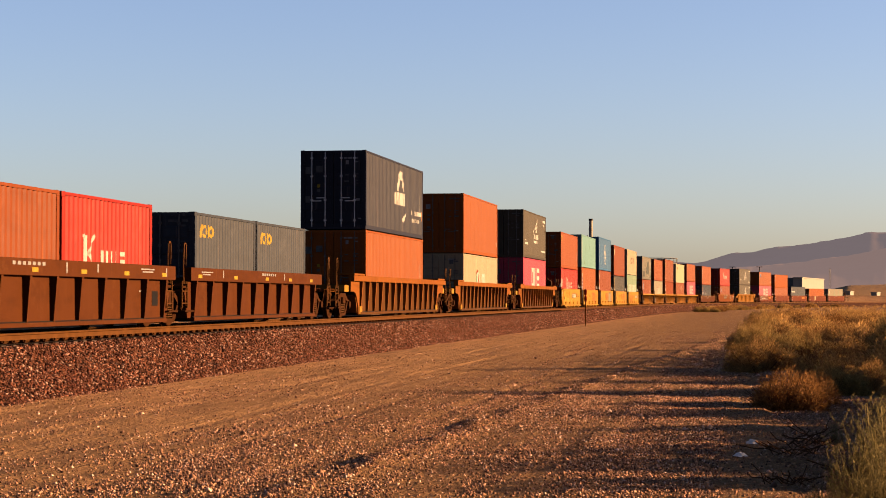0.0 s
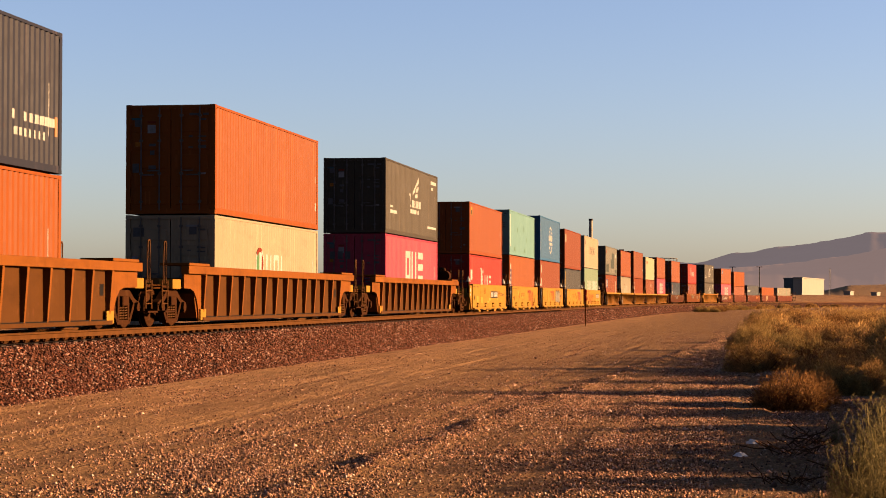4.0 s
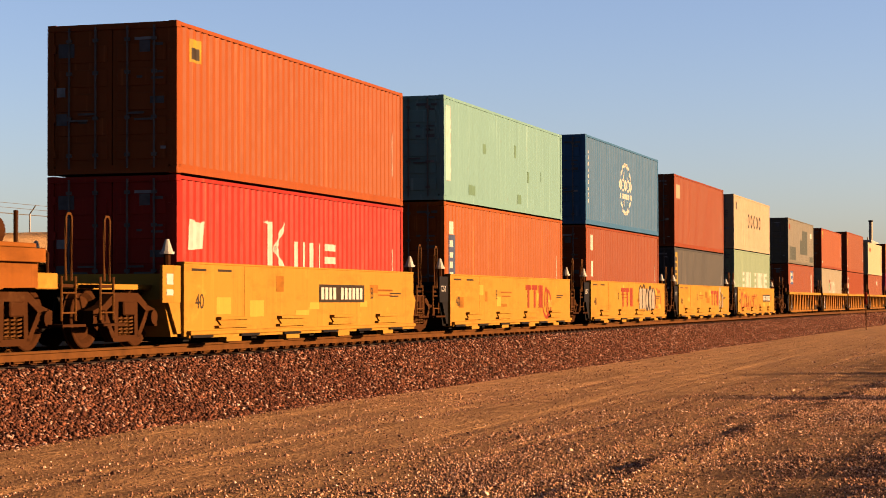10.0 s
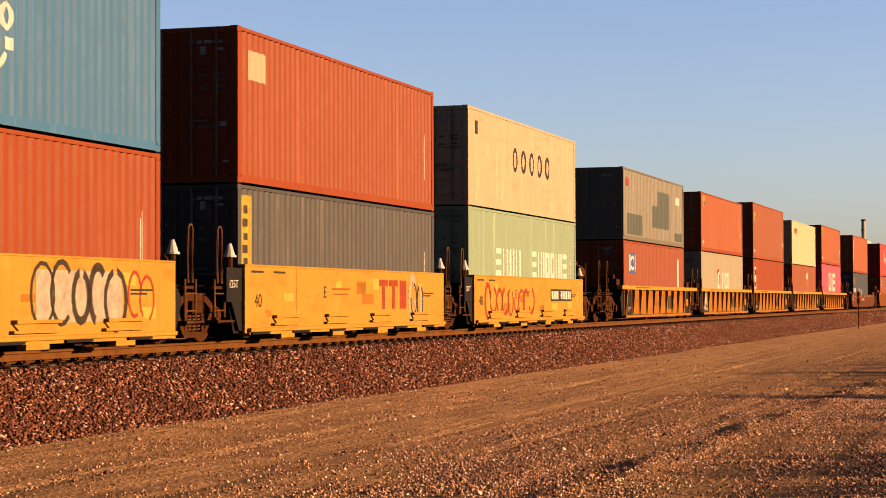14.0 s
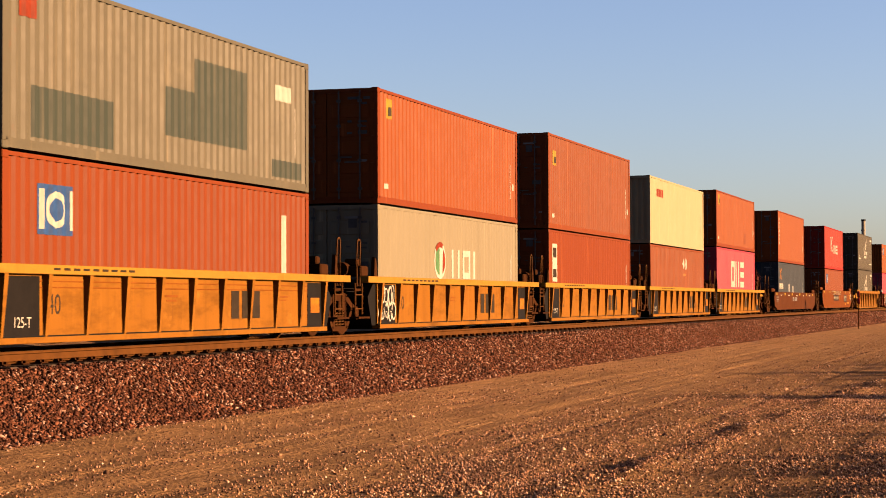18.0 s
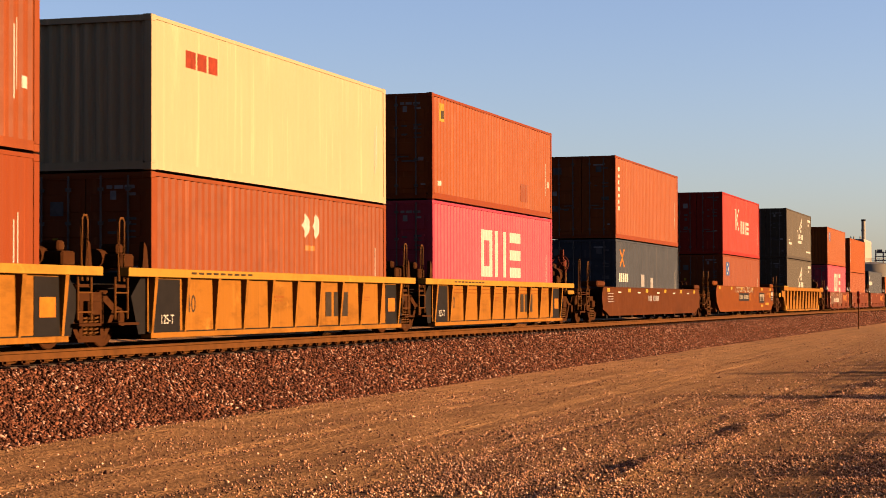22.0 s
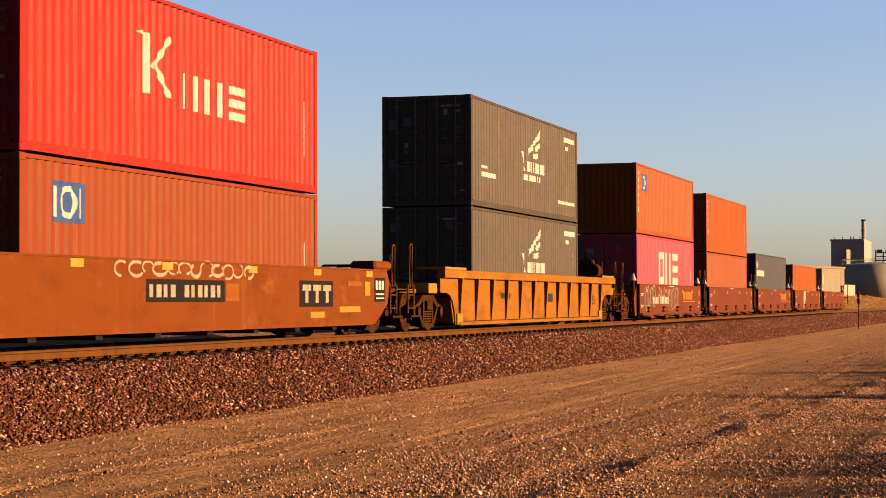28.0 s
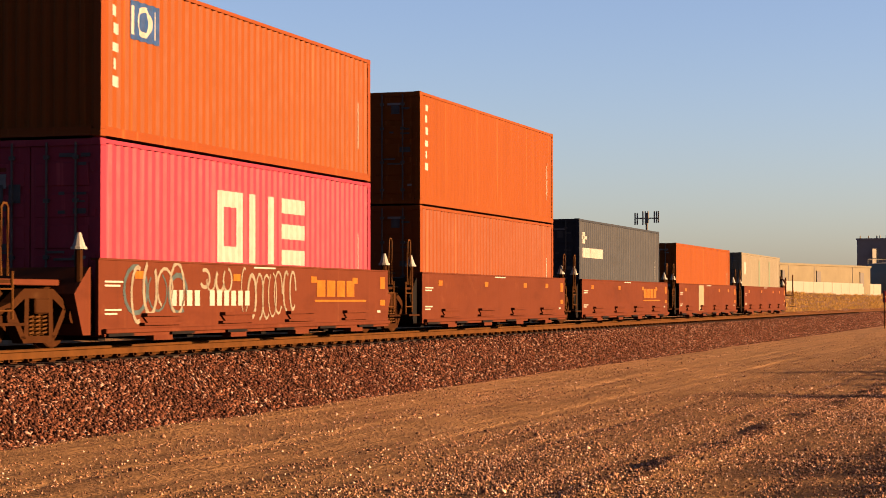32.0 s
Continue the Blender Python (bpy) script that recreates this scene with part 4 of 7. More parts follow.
def container(kind, length, height, paint_name, colour, depth=0.036, doors=True, marks=(), rods="rod", note="", lower=False, frame_paint=None):
    """An ISO box: frame with castings, ridged walls, roof, two doors with lock rods."""
    L, H = length, height
    paint_m = M[paint_name]
    frame_m = M[frame_paint] if frame_paint else paint_m
    root = tagged(new("shipping_container"), f"{colour} {'forty' if L > 8 else 'twenty'}-foot steel container {note or ('in a well railcar' if lower else 'stacked on another')}", "container", group="containers on the train")
    bm = bmesh.new()
    for sy in (-1, 1):
        box(bm, -L / 2 + 0.1, L / 2 - 0.1, min(sy * HALF_W, sy * (HALF_W - 0.06)), max(sy * HALF_W, sy * (HALF_W - 0.06)), 0.015, 0.16)
        box(bm, -L / 2 + 0.1, L / 2 - 0.1, min(sy * HALF_W, sy * (HALF_W - 0.06)), max(sy * HALF_W, sy * (HALF_W - 0.06)), H - 0.075, H - 0.012)
        for sx in (-1, 1):
            x0, x1 = sorted((sx * L / 2, sx * (L / 2 - 0.16)))
            y0, y1 = sorted((sy * HALF_W, sy * (HALF_W - 0.12)))
            box(bm, x0, x1, y0, y1, 0.118, H - 0.118)
    for sx in (-1, 1):
        x0, x1 = sorted((sx * L / 2, sx * (L / 2 - 0.1)))
        box(bm, x0, x1, -1.06, 1.06, 0.015, 0.15)
        box(bm, x0, x1, -1.06, 1.06, H - 0.11, H - 0.012)
    part("frame", bm, frame_m, root)
    for sx in (-1, 1):
        for sy in (-1, 1):
            for z in (0.0, H - 0.118):
                x0, x1 = sorted((sx * (L / 2 + 0.004), sx * (L / 2 - 0.178)))
                y0, y1 = sorted((sy * (HALF_W + 0.004), sy * (HALF_W - 0.162)))
                part("corner_casting", made(box, x0, x1, y0, y1, z, z + 0.118, 0.012), frame_m, root)
    if paint_name == "pink":
        for y in (0.86, 0.56, 0.26):
            part("door_mark", made(box, -L / 2 - 0.004, -L / 2 + 0.011, y - 0.1, y + 0.1, H * 0.66, H * 0.76), M["dim_mark"], root, "dull grey block of a wordmark")
    br = ridges(L, depth=depth)
    note_seed = len(bpy.data.objects)
    for sy in (-1, 1):
        part("side_panel", made(wavy, br, 0.15, H - 0.07, sy, 0.012), paint_m, root)
    part("floor", made(box, -L / 2 + 0.1, L / 2 - 0.1, -1.15, 1.15, 0.03, 0.15), M["black"], root)
    bm = bmesh.new()
    n = int(L / 0.56)
    for k in range(n):
        x = -L / 2 + 0.12 + k * (L - 0.24) / n
        box(bm, x, x + (L - 0.24) / n - 0.03, -1.15, 1.15, H - 0.05, H - 0.016)
    box(bm, -L / 2 + 0.1, L / 2 - 0.1, -1.16, 1.16, H - 0.06, H - 0.03)
    part("roof", bm, paint_m, root)
    # far end: ridged wall
    def end_wall(bm, sx):
        e = ridges(2.20, 0.22, 0.04, 0.0)
        cols = [[bm.verts.new((sx * (L / 2 - 0.04 - d), y, z)) for z in (0.14, H - 0.1)] for y, d in e]
        for p, q in zip(cols, cols[1:]):
            bm.faces.new((p[0], q[0], q[1], p[1]) if sx > 0 else (p[1], q[1], q[0], p[0]))
    part("end_wall", made(end_wall, 1), paint_m, root)
    if not doors:
        part("end_wall", made(end_wall, -1), paint_m, root)
    else:
        for sy in (-1, 1):
            y0, y1 = sorted((sy * 0.012, sy * 1.09))
            bm = bmesh.new()
            box(bm, -L / 2 + 0.03, -L / 2 + 0.075, y0, y1, 0.15, H - 0.11)
            door = part("door", bm, paint_m, root, "ribbed double-leaf end door")
            for k in range(5):
                z = 0.25 + k * (H - 0.5) / 5
                part("door_panel", made(box, -L / 2 + 0.012, -L / 2 + 0.032, y0 + 0.08, y1 - 0.08, z, z + (H - 0.5) / 5 - 0.12, 0.008), paint_m, door)
            for k in range(4):
                z = 0.3 + k * (H - 0.6) / 3.3
                yy = sy * 1.06
                part("hinge", made(box, -L / 2 - 0.012, -L / 2 + 0.03, min(yy, yy + sy * 0.08), max(yy, yy + sy * 0.08), z, z + 0.14), paint_m, door)
            for y in (0.30, 0.80):
                bm = bmesh.new()
                tube(bm, (-L / 2 - 0.012, sy * y, 0.10), (-L / 2 - 0.012, sy * y, H - 0.06), 0.019, 6)
                for z in (0.3, H * 0.36, H * 0.66, H - 0.32):
                    box(bm, -L / 2 - 0.034, -L / 2 + 0.012, sy * y - 0.045, sy * y + 0.045, z, z + 0.06)
                part("lock_rod", bm, M[rods], door, "upright lock rod")
                a, b = sorted((sy * y, sy * (y + (0.32 if y < 0.5 else -0.36))))
                part("door_handle", made(box, -L / 2 - 0.04, -L / 2 - 0.022, a, b, H * 0.37 + (0.06 if y < 0.5 else -0.05), H * 0.37 + (0.095 if y < 0.5 else -0.015)), M[rods], door)
            for y, z, w, h, tone in DOOR_SIGNS[note_seed % 3][sy]:
                part("door_sign", made(box, -L / 2 + 0.002, -L / 2 + 0.008, y - w / 2, y + w / 2, z * H, z * H + h), M[tone], door, "small pale sign plate" if h > 0.1 else "small pale number line")
    for k, (rects, mat_name, label) in enumerate(marks):
        marking(root, rects, M[mat_name], br, -1, 0.012 - 0.002 * k, label)
    # rows of small code digits by the far upper corner, too small to read
    if L > 8 and not any("code" in m[2] for m in marks):
        marking(root, [(L / 2 - 0.75, L / 2 - 0.72, H * 0.25, H * 0.62), (L / 2 - 0.62, L / 2 - 0.59, H * 0.3, H * 0.66)], M["white"], br, -1, 0.012, "small pale code lines")
    return root

# bogies
def wheel_set_mesh():
    """Two flanged wheels and their axle, turned in one piece about y."""
    R, half = 0.4826, ((0.0, 0.085), (0.60, 0.085), (0.62, 0.15), (0.67, 0.17), (0.69, 0.38), (0.675, 0.42), (0.675, 0.508), (0.70, 0.508), (0.712, 0.488), (0.82, 0.478), (0.835, 0.46), (0.82, 0.40), (0.76, 0.34), (0.80, 0.16), (0.86, 0.14), (0.87, 0.08), (1.06, 0.08), (1.06, 0.0))
    outline = [(-y, r) for y, r in half[::-1]] + list(half[1:])
    bm = bmesh.new()
    n, rings = 30, []
    for y, r in outline:
        rings.append([bm.verts.new((0, y, 0))] if r == 0 else [bm.verts.new((r * math.cos(k * 2 * math.pi / n), y, r * math.sin(k * 2 * math.pi / n))) for k in range(n)])
    for p, q in zip(rings, rings[1:]):
        for k in range(n):
            l = (k + 1) % n
            if len(p) == 1:
                bm.faces.new((p[0], q[k], q[l]))
            elif len(q) == 1:
                bm.faces.new((p[k], q[0], p[l]))
            else:
                bm.faces.new((p[k], q[k], q[l], p[l]))
    bmesh.ops.recalc_face_normals(bm, faces=bm.faces[:])
    me = bpy.data.meshes.new("wheel_set")
    bm.to_mesh(me); bm.free()
    me.materials.append(M["iron"])
    return me
WHEEL_MESH = wheel_set_mesh()
def bogie_meshes():
    bm = bmesh.new()
    for sy in (-1, 1):
        y0, y1 = sorted((sy * 0.93, sy * 1.10))
        def piece(pts):
            prism(bm, pts[::sy], y0, y1)
        piece([(-1.14, 0.60), (-0.80, 0.68), (-0.42, 0.88), (0.42, 0.88), (0.80, 0.68), (1.14, 0.60), (1.14, 0.50), (0.76, 0.56), (0.40, 0.74), (-0.40, 0.74), (-0.76, 0.56), (-1.14, 0.50)])
        for d in (-1, 1):
            piece([(d * x, z) for x, z in ((0.70, 0.58), (0.86, 0.60), (0.50, 0.16), (0.36, 0.16))][::d])
            piece([(d * x, z) for x, z in ((0.28, 0.74), (0.40, 0.74), (0.42, 0.20), (0.30, 0.20))][::d])
            piece([(d * x, z) for x, z in ((0.72, 0.50), (1.14, 0.50), (1.14, 0.34), (1.04, 0.34), (1.0, 0.44), (0.78, 0.44))][::d])
            tube(bm, (d * 0.89, sy * 1.0, 0.4826), (d * 0.89, sy * 1.17, 0.4826), 0.12, 12)
        piece([(-0.50, 0.20), (0.50, 0.20), (0.44, 0.10), (-0.44, 0.10)])
    box(bm, -0.2, 0.2, -1.16, 1.16, 0.52, 0.74, 0.02)
    me = bpy.data.meshes.new("bogie")
    bm.to_mesh(me); bm.free()
    me.materials.append(M["iron"])
    bm = bmesh.new()
    sweep(bm, [(0.075 * math.cos(k * math.pi / 4), 0.075 * math.sin(k * math.pi / 4), 0.205 + k * 0.0072) for k in range(45)], 0.017, 5)
    sp = bpy.data.meshes.new("spring")
    bm.to_mesh(sp); bm.free()
    sp.materials.append(M["rail_side"])
    return me, sp
BOGIE_MESH, SPRING_MESH = bogie_meshes()
def bogie(parent, x):
    b = share("bogie", BOGIE_MESH, parent, pose(x, 0, 0), "rusty three-piece bogie")
    for sy in (-1, 1):
        for sx in (-0.19, 0.0, 0.19):
            share("spring", SPRING_MESH, b, pose(sx, sy * 1.03, 0))
    for wx in (-0.89, 0.89):
        w = share("wheel_set", WHEEL_MESH, b, pose(wx, 0, 0.4826))
        WHEELS.append((w, wx))
    return b

def words(parent, text, x, y, z, size, material, label):
    """Readable numbers, cut from the built-in font, on the side that faces the road."""
    cu = bpy.data.curves.new("text", "FONT")
    cu.body, cu.size, cu.extrude = text, size, 0.003
    ob = bpy.data.objects.new("text", cu)
    me = bpy.data.meshes.new_from_object(ob)
    bpy.data.objects.remove(ob)
    me.name = "lettering"
    me.materials.append(material)
    return share("lettering", me, parent, pose(x, y, z, 90, 0, 0), label)

def flat_marks(parent, rects, material, y, label):
    for x0, x1, z0, z1 in rects:
        part("marking", made(box, x0, x1, y - 0.004, y, z0, z1), material, parent, label)

def handrail(parent, x, y, z0, z1, material, r=0.02):
    bm = bmesh.new()
    for dx in (-0.22, 0.22):
        tube(bm, (x + dx, y, z0), (x + dx, y, 1.12), r, 6)
    k = z0 + 0.12
    while k < 1.1:
        tube(bm, (x - 0.22, y, k), (x + 0.22, y, k), r * 0.7, 6)
        k += 0.3
    sweep(bm, [(x - 0.09, y, 1.05), (x - 0.09, y, z1 - 0.06), (x - 0.05, y, z1), (x + 0.05, y, z1), (x + 0.09, y, z1 - 0.06), (x + 0.09, y, 1.05)], r * 1.1, 6)
    return part("ladder", bm, material, parent, "narrow steel ladder")

def well_car(colour, note, style, x0, x1, top, base, chord=None, near_end=-8.0, far_end=8.0, near_bogie=None, far_bogie=None,
             skin="yellow", chord_skin=None, ribs=12, rib_skin=None, coupler=(False, False), brake_wheel=False, cones=False, platform_skin=None, chord_h=0.14, recess=0.13):
    """One unit of a well wagon. x0..x1 the well's sides, near_end..far_end its whole length, heights over the rail."""
    root = tagged(new("well_car"), f"{colour} double-stack well railcar {note}", "railcar", group="well cars of the train")
    S, C = M[skin], M[chord_skin or skin]
    R = M[rib_skin or skin]
    P = M[platform_skin or skin]
    Y = 1.40
    for sy in (-1, 1):
        def yy(a, b):
            return sorted((sy * a, sy * b))
        if style == "smooth":
            bm = bmesh.new()
            box(bm, x0, x1, *yy(Y - 0.05, Y), base, top)
            box(bm, x0, x1, *yy(Y - 0.14, Y + 0.012), top - 0.035, top, 0.008)
            part("side_panel", bm, S, root)
            bm = bmesh.new()
            box(bm, x0 + 0.1, x1 - 0.1, *yy(Y + 0.002, Y + 0.09), base + 0.02, base + 0.09, 0.01)
            box(bm, x0 + 0.1, x1 - 0.1, *yy(Y - 0.2, Y + 0.05), base - 0.03, base + 0.018)
            part("bottom_sill", bm, S, root)
            n = 4
            # solid black blocks stand in for the shade inside the sill's openings
            for k in range(6):
                x = x0 + 0.15 + k * (x1 - x0) / 6
                part("lower_opening", made(box, x, x + 0.85, *yy(Y + 0.052, Y + 0.096), base - 0.025, base + 0.018), M["black"], root)
            for k in range(n):
                x = x0 + (k + 0.7) * (x1 - x0) / (n + 0.4)
                bm = bmesh.new()
                box(bm, x - 0.66, x + 0.66, *yy(Y + 0.004, Y + 0.10), base + 0.27, base + 0.32)
                box(bm, x - 0.72, x + 0.72, *yy(Y + 0.004, Y + 0.085), base + 0.13, base + 0.17)
                prism(bm, [(x - 0.66, base + 0.27), (x + 0.66, base + 0.27), (x + 0.5, base + 0.17), (x - 0.5, base + 0.17)][::sy], *yy(Y + 0.004, Y + 0.035))
                box(bm, x - 0.34, x + 0.34, *yy(Y - 0.1, Y + 0.06), base - 0.11, base - 0.03)
                part("step_bracket", bm, S, root)
        elif style == "plain":
            r = 0.5
            bm = bmesh.new()
            prism(bm, [(x0 - 0.7, top), (x1 + 0.7, top), (x1 + 0.9, top - 0.3), (x1 + 0.75, top - 0.75), (x1 + 0.1, base + 0.1), (x1 - 0.25, base), (x0 + 0.25, base), (x0 - 0.1, base + 0.1), (x0 - 0.75, top - 0.75), (x0 - 0.9, top - 0.3)][::sy], *yy(Y - 0.05, Y))
            part("side_panel", bm, S, root)
            part("top_flange", made(box, x0 - 0.7, x1 + 0.7, *yy(Y - 0.16, Y + 0.015), top - 0.03, top + 0.004), S, root)
            for e, d in ((x0, -1), (x1, 1)):
                a, b = sorted((e + d * 0.1, e + d * 1.25))
                part("end_hood", made(box, a, b, *yy(0.75, Y - 0.06), top + 0.006, top + 0.20, 0.05), P, root)
        else:
            c0, c1 = chord
            bm = bmesh.new()
            box(bm, c0, c1, *yy(Y - 0.16, Y + 0.05), top - chord_h, top, 0.008)
            part("top_chord", bm, C, root)
            part("side_panel", made(box, x0, x1, *yy(Y - recess - 0.03, Y - recess), base, top - chord_h - 0.003), S, root)
            part("bottom_chord", made(box, x0, x1, *yy(Y - 0.20, Y - 0.015), base - 0.07, base + 0.02, 0.006), S, root)
            for k in range(ribs + 1):
                x = x0 + 0.12 + k * (x1 - x0 - 0.24) / ribs
                bm = bmesh.new()
                lo = base + 0.021
                hi = top - chord_h - 0.002
                v = [bm.verts.new(p) for p in ((x - 0.045, sy * (Y - recess + 0.002), lo), (x + 0.045, sy * (Y - recess + 0.002), lo), (x + 0.035, sy * (Y - 0.05), lo), (x - 0.035, sy * (Y - 0.05), lo),
                                               (x - 0.07, sy * (Y - recess + 0.002), hi), (x + 0.07, sy * (Y - recess + 0.002), hi), (x + 0.06, sy * (Y + 0.03), hi), (x - 0.06, sy * (Y + 0.03), hi))]
                for q in ((0, 1, 2, 3), (7, 6, 5, 4), (0, 4, 5, 1), (1, 5, 6, 2), (2, 6, 7, 3), (3, 7, 4, 0)):
                    bm.faces.new([v[i] for i in (q if sy < 0 else q[::-1])])
                part("rib", bm, R, root)
    bm = bmesh.new()
    box(bm, x0, x1, -1.34, 1.34, base - 0.005, base + 0.04)
    for k in range(9):
        x = x0 + 0.3 + k * (x1 - x0 - 0.6) / 8
        box(bm, x - 0.12, x + 0.12, -1.3, 1.3, base - 0.085, base - 0.004)
    part("well_floor", bm, M["black"], root)
    for e, d, lim, has_bogie in ((x0, -1, near_end, near_bogie), (x1, 1, far_end, far_bogie)):
        a = e - d * 0.02
        outer = lim - d * 0.28
        # sloping bulkhead, then the deck over the bogie
        bm = bmesh.new()
        y0, y1 = -1.28, 1.28
        prism(bm, [(a, base), (a, min(top, 1.25) - 0.04), (a + d * 0.08, min(top, 1.25) - 0.04), (a + d * 0.55, base + 0.62), (a + d * 0.28, base)][::-d], y0, y1)
        part("bulkhead", bm, P, root)
        lo, hi = sorted((a + d * 0.1, outer))
        if hi - lo > 0.3:
            part("end_deck", made(box, lo, hi, -0.95, 0.95, 0.93, 1.02, 0.01), P, root)
            part("centre_sill", made(box, lo, hi, -0.22, 0.22, 0.62, 0.928), M["black"], root)
        for sy in (-1, 1):
            handrail(root, outer - d * 0.35, sy * 1.30, 0.45, 2.05 if style != "plain" else 2.0, M["rail_side"])
            p0, p1 = sorted((outer - d * 0.75, outer - d * 0.02))
            part("side_step", made(box, p0, p1, sy * 1.30 - 0.12, sy * 1.30 + 0.12, 0.36, 0.40), M["iron"], root)
            part("ladder_bracket", made(box, outer - d * 0.35 - 0.25, outer - d * 0.35 + 0.25, min(sy * 0.9, sy * 1.28), max(sy * 0.9, sy * 1.28), 0.95, 1.0), M["iron"], root)
        bm = bmesh.new()
        sweep(bm, [(outer - d * 0.2, -0.35, 1.0), (outer - d * 0.2, -0.35, 1.5), (outer - d * 0.2, -0.3, 1.55), (outer - d * 0.2, 0.45, 1.55), (outer - d * 0.2, 0.5, 1.5), (outer - d * 0.2, 0.5, 1.0)], 0.028, 8)
        part("grab_rail", bm, M["iron"], root)
        if cones:
            for sy in (-1, 1):
                xc = e + d * 0.28
                part("cone_stand", made(tube, (xc, sy * 1.22, 0.98), (xc, sy * 1.22, top + 0.12), 0.06, 8), M["iron"], root)
                bm = bmesh.new()
                tube(bm, (xc, sy * 1.22, top + 0.12), (xc, sy * 1.22, top + 0.16), 0.12, 10)
                tube(bm, (xc, sy * 1.22, top + 0.16), (xc, sy * 1.22, top + 0.37), 0.10, 10, 0.03)
                part("guide_cone", bm, M["white"], root, "white container guide cone")
    for has, x in ((near_bogie, near_bogie), (far_bogie, far_bogie)):
        if has is not None:
            bogie(root, x)
    for has, x, d in ((coupler[0], near_end, -1), (coupler[1], far_end, 1)):
        if has:
            bm = bmesh.new()
            a, b = sorted((x - d * 0.6, x + d * 0.05))
            box(bm, a, b, -0.09, 0.09, 0.72, 0.92)
            a, b = sorted((x - d * 0.12, x + d * 0.14))
            box(bm, a, b, -0.16, 0.12, 0.66, 0.98, 0.03)
            part("coupler", bm, M["iron"], root)
            bm = bmesh.new()
            sweep(bm, [(x - d * 0.5 + d * 0.5 * k / 6, -0.5, 0.75 - 0.45 * math.sin(math.pi * 0.5 * k / 6)) for k in range(7)], 0.025)
            part("brake_hose", bm, M["black"], root)
    if brake_wheel:
        x = far_end - 2.6
        bm = bmesh.new()
        sweep(bm, [(x, -0.72 + 0.24 * math.cos(k * math.pi / 12), top + 0.42 + 0.24 * math.sin(k * math.pi / 12)) for k in range(24)], 0.02, 6, True)
        for k in range(6):
            a0 = k * math.pi / 3
            tube(bm, (x, -0.72, top + 0.42), (x, -0.72 + 0.24 * math.cos(a0), top + 0.42 + 0.24 * math.sin(a0)), 0.013, 5)
        tube(bm, (x - 0.02, -0.72, top + 0.42), (x + 0.12, -0.72, top + 0.42), 0.05, 10)
        part("brake_wheel", bm, M["black"], root, "spoked black hand brake wheel")
        part("brake_box", made(box, x + 0.08, x + 0.38, -0.95, -0.45, top - 0.02, top + 0.62, 0.05), M["iron"], root)
        part("gear_case", made(tube, (x - 0.3, -0.98, top + 0.24), (x + 0.25, -0.98, top + 0.24), 0.24, 18), M["iron"], root, "brown brake cylinder")
        part("cable_post", made(tube, (x + 0.75, -1.1, 1.0), (x + 0.75, -1.1, top + 0.55), 0.035, 8), M["iron"], root)
    return root

STD, HIGH, LONG, SHORT = 2.591, 2.896, 12.192, 6.058
BASE = 0.30                      # a container's foot over the rail
def load(at, boxes):
    """Stacks containers at a place of the train."""
    z = BASE
    for b, h in boxes:
        MOVING.append((b, at, z))
        z += h + 0.022
def car(at, thing):
    MOVING.append((thing, at, 0.0))
    return thing

def letters(cx, z, h, n, w=0.42, gap=0.14):
    x = cx - (n * w + (n - 1) * gap) / 2
    return bars(x, z, h, [w] * n, gap)
def signs(x, z, h, code, w=0.6, gap=0.2, s=0.16):
    """Plain shapes in place of a wordmark: o a hollow square, n two uprights, e three bars, i one upright, b a block, k an upright with two squares."""
    out = []
    for ch in code:
        ww = s if ch == "i" else w
        if ch == "b":
            out.append((x, x + ww, z, z + h))
        if ch in "onik":
            out.append((x, x + s, z, z + h))
        if ch in "on":
            out.append((x + ww - s, x + ww, z, z + h))
        if ch == "o":
            out += [(x + s, x + ww - s, z, z + s), (x + s, x + ww - s, z + h - s, z + h)]
        if ch == "e":
            out += [(x, x + ww, z + k * (h - s) / 2, z + k * (h - s) / 2 + s) for k in range(3)]
        if ch == "k":
            out += [[(x + s * 1.3, z + h * 0.46), (x + ww, z + h * 1.05), (x + ww + s * 0.4, z + h * 0.98), (x + s * 1.9, z + h * 0.42)], [(x + s * 1.5, z + h * 0.50), (x + s * 2.2, z + h * 0.56), (x + ww + s * 0.6, z), (x + ww - s * 0.2, z)], [(x - s * 0.9, z + h * 0.98), (x + s * 0.2, z + h * 1.04), (x + s * 0.2, z + h * 0.92)]]
        x += ww + gap if ch != " " else gap
    return out
def rings(centres, cz, rx, rz, th, n=14, skip=None):
    """Plain rings; skip leaves a level band free."""
    return [{"ring": (cx, cz, rx, rz, th, 2 * n), "skip": skip} for cx in centres]
def tick(x, z, w=0.35, h=0.5):
    return [(x, x + w, z, z + h)]
def code_up(x, z0, z1, n=7, w=0.22):
    """A code that runs down the wall, as separate plain bars."""
    p = (z1 - z0) / n
    return [(x + w * 0.12 * (k % 2), x + w * (0.92 - 0.22 * (k % 3 == 1)), z0 + k * p, z0 + k * p + p * (0.62 - 0.12 * (k % 3 == 2))) for k in range(n)]
